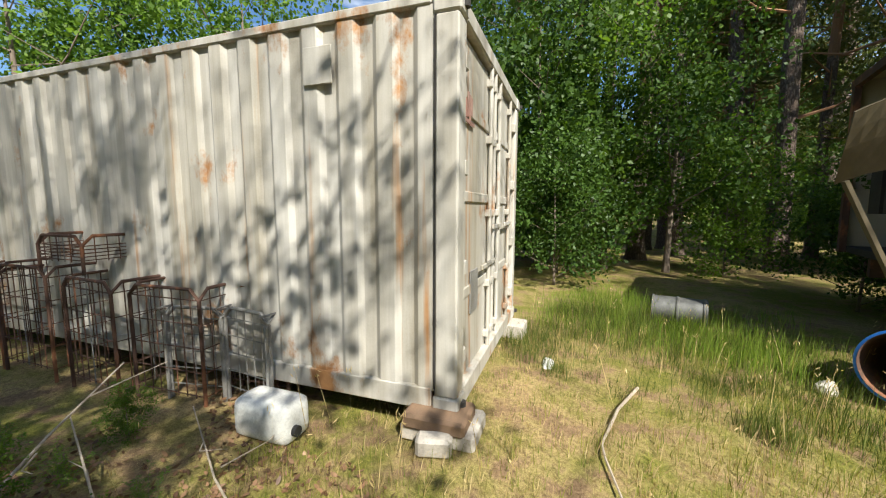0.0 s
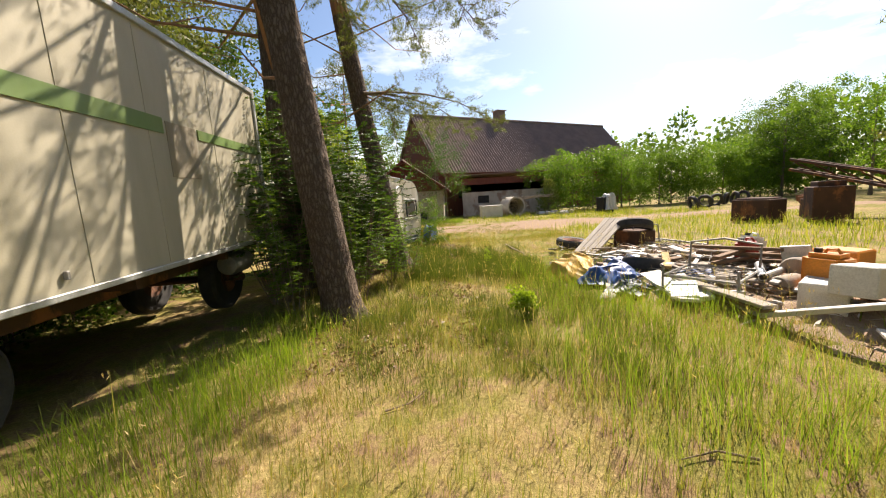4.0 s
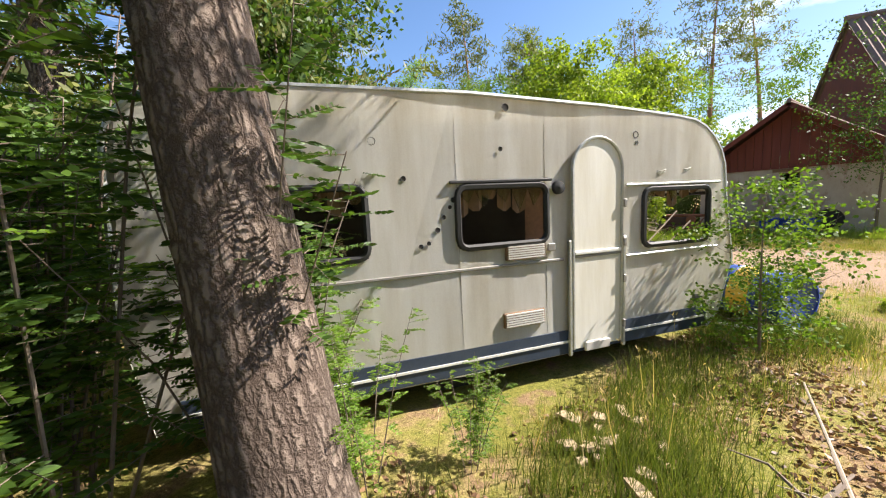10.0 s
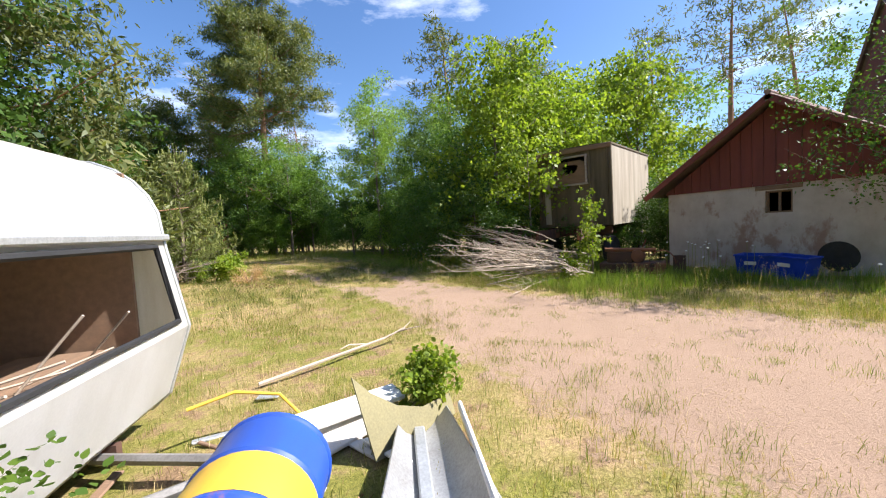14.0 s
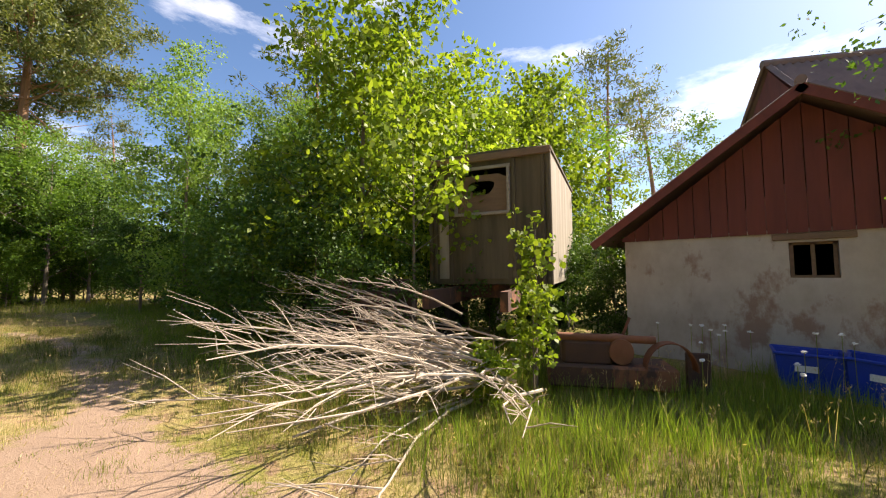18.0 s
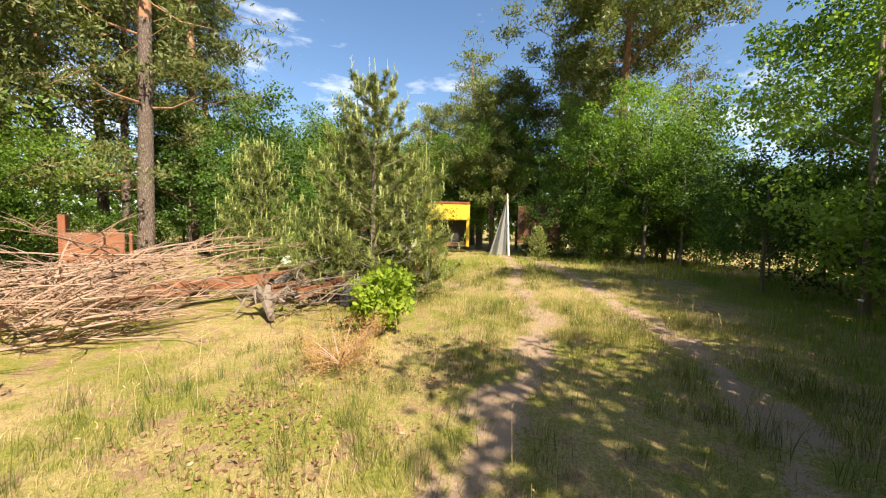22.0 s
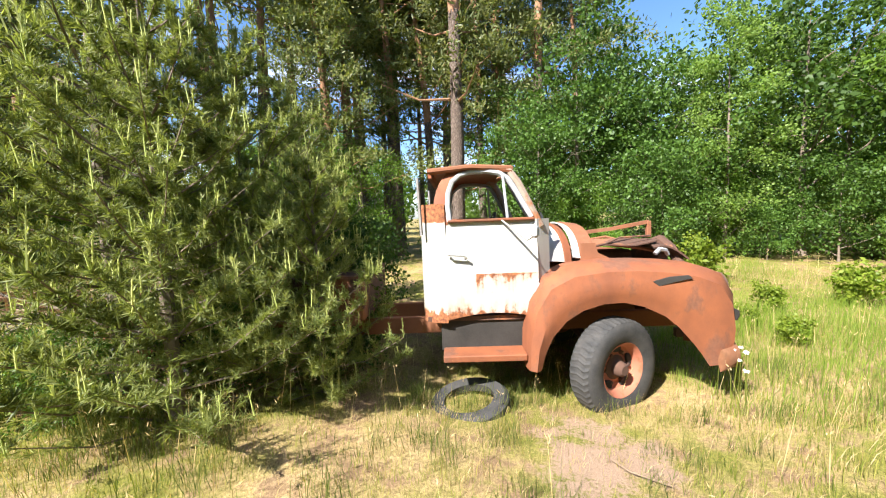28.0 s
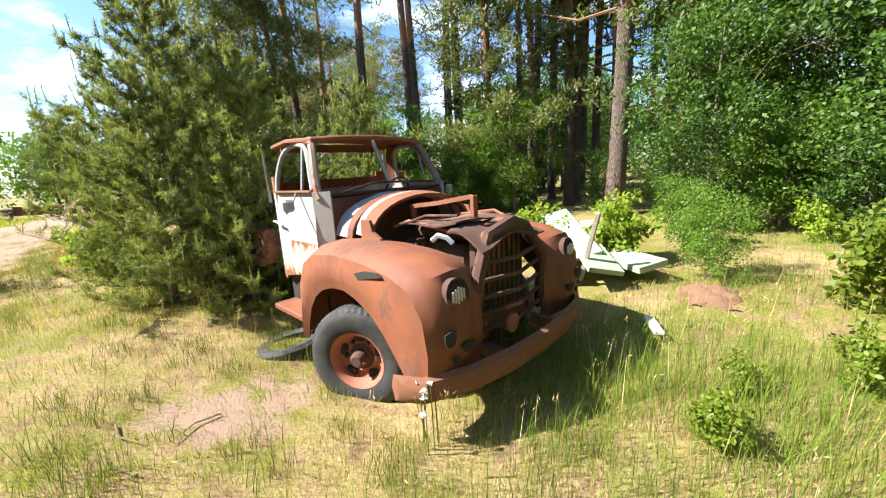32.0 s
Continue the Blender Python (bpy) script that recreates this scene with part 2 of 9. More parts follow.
M["cream"] = painted("cream_panel", (0.50, 0.46, 0.35), (0.31, 0.28, 0.19), much=0.80, scale=0.9, rough=0.5, grime=0.75, streak=(1.2, 1.2, 0.3), bump=0.08)
M["green_stripe"] = painted("green_stripe", (0.14, 0.24, 0.05), (0.20, 0.27, 0.10), much=0.9, scale=2, rough=0.5)
M["caravan"] = painted("caravan_skin", (0.88, 0.86, 0.79), (0.58, 0.52, 0.38), run=0.0, much=0.80, scale=1.2, rough=0.42, grime=0.48, streak=(2.4, 2.4, 0.3), bump=0.3)
M["caravan_white"] = painted("caravan_front", (0.80, 0.79, 0.75), (0.62, 0.60, 0.52), much=0.9, scale=1.3, rough=0.35, grime=0.3, bump=0.05)
M["navy"] = plain("navy_band", (0.03, 0.045, 0.075), (0.06, 0.075, 0.10), 0.5, scale=4, bump=0.05)
M["white"] = plain("white_plastic", (0.75, 0.74, 0.70), (0.55, 0.53, 0.47), 0.5, scale=3, bump=0.08)
M["blue"] = painted("blue_drum_paint", (0.015, 0.17, 0.62), (0.03, 0.14, 0.42), much=0.74, scale=2.5, rough=0.38, grime=0.3, bump=0.1)
M["blue_dark"] = painted("dark_blue_paint", (0.025, 0.085, 0.42), (0.03, 0.06, 0.24), much=0.64, scale=2.5, rough=0.42, bump=0.1)
M["yellow"] = painted("yellow_paint", (0.72, 0.46, 0.03), (0.50, 0.30, 0.04), much=0.74, scale=2.0, rough=0.5, bump=0.1)
M["orange"] = plain("orange_plastic", (0.72, 0.26, 0.04), (0.52, 0.20, 0.05), 0.45, scale=4, bump=0.08)
M["red"] = plain("red_paint", (0.42, 0.06, 0.04), (0.28, 0.05, 0.035), 0.5, scale=4)
M["tarp_yellow"] = plain("yellow_tarp", (0.56, 0.34, 0.05), (0.38, 0.23, 0.05), 0.6, scale=2.5, bump=0.3, dist=0.02)
M["tarp_blue"] = plain("blue_tarp", (0.02, 0.085, 0.30), (0.03, 0.065, 0.16), 0.5, scale=2.5, bump=0.3, dist=0.02)
M["wood_grey"] = plain("weathered_wood", (0.38, 0.33, 0.27), (0.24, 0.20, 0.16), 0.85, scale=3, stretch=(6, 1, 6), bump=0.4)
M["wood_brown"] = plain("brown_wood", (0.24, 0.15, 0.09), (0.15, 0.10, 0.065), 0.85, scale=3, stretch=(6, 1, 6), bump=0.4)
M["wood_ochre"] = plain("yellowed_wood", (0.46, 0.31, 0.12), (0.34, 0.22, 0.10), 0.85, scale=3, stretch=(6, 1, 6), bump=0.4)
M["board_white"] = painted("white_board", (0.68, 0.65, 0.60), (0.50, 0.44, 0.36), much=0.8, scale=2.0, rough=0.7, rust=(0.3, 0.22, 0.15), grime=0.5)
M["plaster"] = painted("old_whitewash", (0.58, 0.52, 0.45), (0.36, 0.29, 0.23), rust=(0.30, 0.19, 0.14), much=0.56, scale=1.3, rough=0.9, streak=(1, 1, 0.7), grime=0.7, bump=0.5, rust2=(0.36, 0.25, 0.19))
M["red_wood"] = painted("red_boards", (0.19, 0.05, 0.035), (0.115, 0.035, 0.027), much=0.8, scale=1.6, rough=0.85, rust=(0.12, 0.07, 0.055), streak=(3, 3, 0.3))
M["roof"] = painted("fibre_cement_roof", (0.25, 0.165, 0.13), (0.15, 0.10, 0.08), rust=(0.20, 0.17, 0.08), much=0.66, scale=0.7, rough=0.9, streak=(1, 1, 1), rust2=(0.29, 0.25, 0.2))
# moss streaks, on a base darkened for the hut's shaded front
M["mossy"] = painted("mossy_shaded_plywood", (0.173, 0.131, 0.075), (0.054, 0.045, 0.022), rust=(0.14, 0.10, 0.06), much=0.68, scale=1.4, rough=0.85, streak=(2, 2, 0.2), grime=0.9)
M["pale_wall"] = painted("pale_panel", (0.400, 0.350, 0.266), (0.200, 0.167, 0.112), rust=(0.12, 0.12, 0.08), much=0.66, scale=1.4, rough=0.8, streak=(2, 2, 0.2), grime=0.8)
M["mint"] = plain("pale_green_panel", (0.30, 0.39, 0.25), (0.42, 0.46, 0.32), 0.55, scale=2, bump=0.1)
M["stone"] = plain("pale_stone", (0.52, 0.47, 0.40), (0.36, 0.32, 0.27), 0.9, scale=6, bump=0.5)
M["silver"] = plain("silver_paint", (0.42, 0.42, 0.41), (0.30, 0.29, 0.27), 0.45, 0.5, scale=5, bump=0.1)
M["sign"] = plain("sign_yellow", (0.75, 0.48, 0.04), (0.62, 0.40, 0.05), 0.5, bump=0.05)
M["black"] = plain("black_paint", (0.02, 0.02, 0.02), (0.035, 0.035, 0.035), 0.6, bump=0.05)
M["tail_lamp"] = plain("amber_lens", (0.6, 0.2, 0.03), rough=0.25, bump=0.02)
M["glass"] = glass_mat("dusty_glass")
M["lens"] = plain("lamp_glass", (0.55, 0.55, 0.52), (0.35, 0.33, 0.30), 0.2, 0.3, bump=0.05)


# ---- mesh building ----
def box(bm, c, s, m=None, bevel=0.0):
    """A box of size s at c, turned by m, with its edges eased."""
    g = bmesh.ops.create_cube(bm, size=1.0, matrix=(m or Matrix()) @ Matrix.Translation(c) @ Matrix.Diagonal((*s, 1)))
    if bevel:
        es = {e for v in g["verts"] for e in v.link_edges}
        bmesh.ops.bevel(bm, geom=list(es), offset=bevel, segments=1, affect="EDGES")
    return bm


def ring(bm, at, ax, r, sides, up=None, squash=1.0):
    ax = Vector(ax).normalized()
    u = ax.orthogonal().normalized() if up is None else (Vector(up) - ax * ax.dot(Vector(up))).normalized()
    v = ax.cross(u)
    return [bm.verts.new(Vector(at) + (u * math.cos(a) + v * math.sin(a) * squash) * r) for a in (2 * math.pi * k / sides for k in range(sides))]


def skin(bm, rings, caps=(True, True), closed=False):
    pairs = list(zip(rings, rings[1:])) + ([(rings[-1], rings[0])] if closed else [])
    for a, b in pairs:
        k = len(a)
        for i in range(k):
            bm.faces.new((a[i], a[(i + 1) % k], b[(i + 1) % k], b[i]))
    if caps[0] and not closed:
        bm.faces.new(rings[0][::-1])
    if caps[1] and not closed:
        bm.faces.new(rings[-1])
    return bm


def tube(bm, pts, radii, sides=8, caps=(True, True)):
    """A round bar or limb through the points, with a radius for each."""
    pts = [Vector(p) for p in pts]
    radii = radii if isinstance(radii, (list, tuple)) else [radii] * len(pts)
    rs, up = [], None
    for i, p in enumerate(pts):
        ax = (pts[min(i + 1, len(pts) - 1)] - pts[max(i - 1, 0)])
        ax = ax.normalized() if ax.length > 1e-6 else Vector((0, 0, 1))
        if up is None or abs(ax.dot(up)) > 0.98:
            up = ax.orthogonal().normalized()
        rs.append(ring(bm, p, ax, radii[i], sides, up))
        up = (up - ax * ax.dot(up)).normalized()
    return skin(bm, rs, caps)


def lathe(bm, prof, m=None, sides=28, caps=(True, True)):
    """Turns (radius, height) pairs round the z axis."""
    m = m or Matrix()
    rs = [[bm.verts.new(m @ Vector((r * math.cos(a), r * math.sin(a), z))) for a in (2 * math.pi * k / sides for k in range(sides))] for r, z in prof]
    return skin(bm, rs, caps)


def prism(bm, poly, d, m=None):
    """A flat outline in x and z, thickened along y from 0 to d."""
    m = m or Matrix()
    a = [bm.verts.new(m @ Vector((x, 0, z))) for x, z in poly]
    b = [bm.verts.new(m @ Vector((x, d, z))) for x, z in poly]
    skin(bm, [a, b])
    return bm


def sheet(bm, nx, ny, fn, thick=0.0):
    """A grid of points fn(u, v), given thickness along its normals."""
    g = [[bm.verts.new(fn(i / nx, j / ny)) for j in range(ny + 1)] for i in range(nx + 1)]
    fs = [bm.faces.new((g[i][j], g[i + 1][j], g[i + 1][j + 1], g[i][j + 1])) for i in range(nx) for j in range(ny)]
    if thick:
        bmesh.ops.recalc_face_normals(bm, faces=fs)
        bmesh.ops.solidify(bm, geom=fs, thickness=thick)
    return bm


def mesh_of(name, bm, material, smooth=False):
    bmesh.ops.recalc_face_normals(bm, faces=bm.faces[:])
    me = bpy.data.meshes.new(name)
    bm.to_mesh(me)
    bm.free()
    me.materials.append(material)
    if smooth:
        me.polygons.foreach_set("use_smooth", [True] * len(me.polygons))
        me.set_sharp_from_angle(angle=radians(38))
    return me


def part(name, bm, material, parent, label="", smooth=False, m=None):
    ob = new(name, mesh_of(name, bm, material, smooth))
    ob.parent = parent
    if m is not None:
        ob.matrix_basis = m
    if label:
        ob["label"] = label
    return ob


def piece(name, me, parent, m):
    ob = new(name, me)
    ob.parent, ob.matrix_basis = parent, m
    return ob


def thing(name, m, label, category, group="", kind=""):
    ob = new(name)
    ob.empty_display_size = 0.2
    ob.matrix_basis = m
    return tagged(ob, label, category, group, kind)


def solo(name, bm, material, m, label, category, group="", kind="", smooth=False):
    ob = new(name, mesh_of(name, bm, material, smooth))
    ob.matrix_basis = m
    return tagged(ob, label, category, group, kind)


def B():
    return bmesh.new()


def at(x, y, z=0.0, rz=0.0, rx=0.0, ry=0.0):
    return pose(x, y, z, rx, ry, rz)


RND = random.Random(7)
NPR = np.random.RandomState(11)


def cut_mesh(name, verts, faces, material, smooth=False):
    """A mesh straight from arrays of vertices and of faces with one number of corners."""
    me = bpy.data.meshes.new(name)
    v, f = np.asarray(verts, np.float32).reshape(-1, 3), np.asarray(faces, np.int32)
    k = f.shape[1]
    me.vertices.add(len(v))
    me.vertices.foreach_set("co", v.ravel())
    me.loops.add(f.size)
    me.loops.foreach_set("vertex_index", f.ravel())
    me.polygons.add(len(f))
    me.polygons.foreach_set("loop_start", np.arange(0, f.size, k, dtype=np.int32))
    me.update(calc_edges=True)
    me.materials.append(material)
    return me

# ---- ground ----
TRACK = [(22, -30, 1.0), (20.5, -12, 1.3), (19.8, -4, 2.2), (19.2, 3, 3.9), (18.6, 8, 3.0), (18.2, 11.5, 1.6), (17.9, 16, 1.4), (17.2, 20, 1.2), (15.9, 24, 0.9), (15.0, 28, 0.8), (13.6, 33, 0.6), (12.2, 38, 0.5), (11, 50, 0.4)]

RUTS = [(17.3, 12.5), (16.75, 15.5), (16.7, 18.9), (16.6, 20.1), (16.5, 22.0), (15.6, 24.4), (14.7, 26.4), (13.9, 30.5), (11.5, 37)], [(18.6, 12.5), (19.0, 15.5), (18.95, 19.2), (18.8, 20.7), (18.4, 22.6), (17.5, 25.2), (16.6, 28.6), (14.2, 34), (12.6, 38)]


def track_mask(x, y):
    """1 in the middle of the sandy track, 0 well off it."""
    best = np.full(np.shape(x), -9.0)
    for (x0, y0, w0), (x1, y1, w1) in zip(TRACK, TRACK[1:]):
        dx, dy = x1 - x0, y1 - y0
        s = np.clip(((x - x0) * dx + (y - y0) * dy) / (dx * dx + dy * dy), 0, 1)
        dist = np.hypot(x - x0 - s * dx, y - y0 - s * dy)
        best = np.maximum(best, 1 - dist / (w0 + (w1 - w0) * s))
    spot = 1 - np.hypot((x - 12.6) / 1.2, (y - 26.3) / 0.9)
    fade = np.clip((17.0 - y) / 5.0, 0, 1)
    full = np.clip(best * 1.3 + 0.25, 0, 1)
    ruts = np.zeros(np.shape(x))
    for line in RUTS:
        for (x0, y0), (x1, y1) in zip(line, line[1:]):
            dx, dy = x1 - x0, y1 - y0
            s = np.clip(((x - x0) * dx + (y - y0) * dy) / (dx * dx + dy * dy), 0, 1)
            d = np.hypot(x - x0 - s * dx, y - y0 - s * dy) + 0.12 * np.sin(3.1 * y + x)
            ruts = np.maximum(ruts, 0.58 * np.clip(1.45 - d / 0.42, 0, 1))
    return np.maximum(full * (0.72 * fade) + ruts * (1 - fade), 0.5 * np.clip(spot * 2.4, 0, 1))


def land(x, y):
    """The height of the ground."""
    z = 0.035 * np.sin(x * 0.9 + 1.0) * np.cos(y * 0.75) + 0.02 * np.sin(x * 2.3 + y * 1.7) + 0.012 * np.sin(x * 5.1 - y * 4.3)
    dip = np.exp(-(((x - 10.6) / 2.6) ** 2 + ((y - 26.2) / 3.6) ** 2))
    return z - 0.42 * dip


def ground_mesh():
    inner_x, inner_y = np.arange(-16, 46.01, 0.4), np.arange(-20, 52.01, 0.4)
    out = np.array([1, 3, 7, 15, 30, 60, 120, 250, 500, 900, 1500.0])
    xs, ys = np.r_[-16 - out[::-1], inner_x, 46 + out], np.r_[-20 - out[::-1], inner_y, 52 + out]
    gx, gy = np.meshgrid(xs, ys, indexing="ij")
    gz = land(gx, gy) * np.where((gx > -17) & (gx < 47) & (gy > -21) & (gy < 53), 1.0, 0.0)
    a, b = gx.shape
    k = np.arange(a * b).reshape(a, b)
    f = np.stack([k[:-1, :-1], k[1:, :-1], k[1:, 1:], k[:-1, 1:]], -1).reshape(-1, 4)
    m, n, l, s = nodes_of("meadow_soil")
    at_ = n.new("ShaderNodeAttribute")
    at_.attribute_name = "sand"
    big, mid, fine = noise_tex(n, l, 0.5, 6, 0.6), noise_tex(n, l, 3.0, 6, 0.65), noise_tex(n, l, 34, 6, 0.7)
    grit = noise_tex(n, l, 140, 3, 0.6)
    thatch = ramp(n, l, mixc(n, l, 0.5, fine.outputs[0], grit.outputs[0]), 0.36, 0.62).outputs[0]
    green = mixc(n, l, thatch, (0.06, 0.07, 0.012), (0.27, 0.25, 0.055))
    dry = mixc(n, l, thatch, (0.17, 0.105, 0.045), (0.52, 0.385, 0.19))
    grass = mixc(n, l, ramp(n, l, mixc(n, l, 0.45, big.outputs[0], mid.outputs[0]), 0.44, 0.60).outputs[0], green, dry)
    litter = mixc(n, l, ramp(n, l, mid.outputs[0], 0.52, 0.62).outputs[0], grass, mixc(n, l, thatch, (0.11, 0.068, 0.038), (0.33, 0.22, 0.12)))
    sandc = mixc(n, l, mid.outputs[0], (0.27, 0.178, 0.115), (0.36, 0.25, 0.17))
    sandc = mixc(n, l, 0.3, sandc, mixc(n, l, ramp(n, l, grit.outputs[0], 0.35, 0.65).outputs[0], (0.10, 0.066, 0.042), (0.44, 0.33, 0.24)))
    ad = n.new("ShaderNodeMath")
    ad.operation = "ADD"
    l.new(at_.outputs["Fac"], ad.inputs[0])
    l.new(mixc(n, l, 0.45, mid.outputs[0], fine.outputs[0]), ad.inputs[1])
    fac = ramp(n, l, ad.outputs[0], 0.92, 1.06).outputs[0]
    l.new(mixc(n, l, fac, litter, sandc), s.inputs["Base Color"])
    s.inputs["Roughness"].default_value, s.inputs["Specular IOR Level"].default_value = 0.95, 0.15
    bumped(n, l, s, mixc(n, l, 0.5, mid.outputs[0], fine.outputs[0]), 0.8, 0.04)
    me = cut_mesh("ground", np.stack([gx, gy, gz], -1), f, m)
    me.polygons.foreach_set("use_smooth", [True] * len(me.polygons))
    at2 = me.attributes.new("sand", "FLOAT", "POINT")
    at2.data.foreach_set("value", track_mask(gx, gy).ravel().astype(np.float32))
    return me


ground = tagged(new("ground", ground_mesh()), "sunlit meadow of dry grass crossed by a bare sandy track", "ground", kind="structure")


def G(x, y):
    return float(land(np.float64(x), np.float64(y)))


# ---- plants ----
def blades(P, D, length, width, lean=0.5, fold=0.0, rnd=NPR, oval=False):
    """Diamond-shaped leaves or needles at points P pointing along D; returns vertices and faces."""
    n = len(P)
    D = D / np.maximum(np.linalg.norm(D, axis=1)[:, None], 1e-6)
    R = rnd.normal(size=(n, 3))
    S = np.cross(D, R)
    S /= np.maximum(np.linalg.norm(S, axis=1)[:, None], 1e-6)
    N = np.cross(S, D)
    L, Wd = np.broadcast_to(length, n)[:, None], np.broadcast_to(width, n)[:, None]
    if oval:
        V = np.stack([P, P + D * L * 0.22 + S * Wd * 0.4, P + D * L * 0.5 + S * Wd * 0.5 + N * L * fold, P + D * L * 0.8 + S * Wd * 0.26, P + D * L - N * L * fold, P + D * L * 0.8 - S * Wd * 0.26, P + D * L * 0.5 - S * Wd * 0.5 + N * L * fold, P + D * L * 0.22 - S * Wd * 0.4], 1)
        return V.reshape(-1, 3), np.arange(8 * n).reshape(n, 8)
    V = np.stack([P, P + D * L * 0.45 + S * Wd * 0.5 + N * L * fold, P + D * L - N * L * fold, P + D * L * 0.45 - S * Wd * 0.5 + N * L * fold], 1)
    F = np.arange(4 * n).reshape(n, 4)
    return V.reshape(-1, 3), F


def limb_tree(h, r0, rnd, limbs=9, lo=0.25, spread=0.38, rise=0.55, lean=(0, 0), sides=7):
    """A trunk with limbs: the mesh, and the ends of the limbs for the foliage."""
    bm, tips = B(), []
    trunk = [Vector((lean[0] * s + 0.05 * h * 0.12 * math.sin(3 * s), lean[1] * s + 0.05 * h * 0.1 * math.cos(4 * s), h * s)) for s in (0, 0.08, 0.25, 0.45, 0.65, 0.85, 1.0)]
    tube(bm, trunk, [r0 * 1.35, r0, r0 * 0.85, r0 * 0.66, r0 * 0.45, r0 * 0.25, r0 * 0.06], sides + 2)
    for k in range(limbs):
        s = lo + (0.95 - lo) * (k + rnd.random() * 0.6) / limbs
        a = k * 2.4 + rnd.random()
        i = min(int(s * 6), 5)
        base = Vector((lean[0] * s, lean[1] * s, h * s))
        ln = h * spread * (1.15 - 0.75 * abs(s - 0.45)) * (0.75 + 0.5 * rnd.random())
        dirn = Vector((math.cos(a), math.sin(a), rise * (0.5 + rnd.random())))
        p1, p2 = base + dirn * ln * 0.45, base + dirn * ln * 0.85 + Vector((0, 0, 0.12 * ln))
        tube(bm, [base, p1, p2], [r0 * 0.42 * (1.1 - s), r0 * 0.25 * (1.1 - s), r0 * 0.06], 5)
        tips += [p1, (p1 + p2) / 2, p2]
        for q in range(2):
            t0 = base + dirn * ln * (0.4 + 0.3 * q)
            p3 = t0 + Vector((rnd.uniform(-1, 1), rnd.uniform(-1, 1), rnd.uniform(0, 0.8))) * ln * 0.4
            tube(bm, [t0, p3], [r0 * 0.16 * (1.1 - s), r0 * 0.04], 4)
            tips.append(p3)
    tips.append(Vector(trunk[-1]))
    return bm, np.array([tuple(t) for t in tips])


def crown_of(tips, per, clump, size, np_rnd, droop=0.15, extra=1, wide=0.62, fold=0.06, oval=False):
    """Leaves in loose clumps round the limb ends."""
    C = np.repeat(tips, extra, 0) + np_rnd.normal(scale=clump * 0.7, size=(len(tips) * extra, 3)) * (1, 1, 0.8)
    rad = clump * np_rnd.uniform(0.55, 1.25, len(C))
    P = np.repeat(C, per, 0)
    off = np_rnd.normal(size=P.shape)
    off /= np.linalg.norm(off, axis=1)[:, None]
    P = P + off * (np.repeat(rad, per) * np_rnd.uniform(0.25, 1.0, len(P)) ** 0.6)[:, None] * (1, 1, 0.75)
    D = off * 0.5 + np_rnd.normal(size=P.shape) * 0.8 + (0, 0, -droop * 2)
    sz = size * np_rnd.uniform(0.6, 1.25, len(P))
    return blades(P, D, sz, sz * wide, fold=fold, rnd=np_rnd, oval=oval)


def broadleaf(name, h, r0, seed, leaf, label, limbs=11, per=46, clump=0.62, size=0.2, lo=0.18, spread=0.36, bark="twig", extra=2, wide=0.62, category="tree", oval=False):
    rnd, npr = random.Random(seed), np.random.RandomState(seed)
    root = thing(name, Matrix.Translation((0, 0, -900)), label, category, "broadleaf trees")
    bm, tips = limb_tree(h, r0, rnd, limbs, lo, spread)
    part("trunk", bm, M[bark], root, smooth=True)
    v, f = crown_of(tips, per, clump, size, npr, extra=extra, wide=wide, oval=oval)
    v[:, 2] = np.maximum(v[:, 2], 0.05)
    ob = new("crown", cut_mesh("crown", v, f, M[leaf]))
    ob.parent = root
    return root


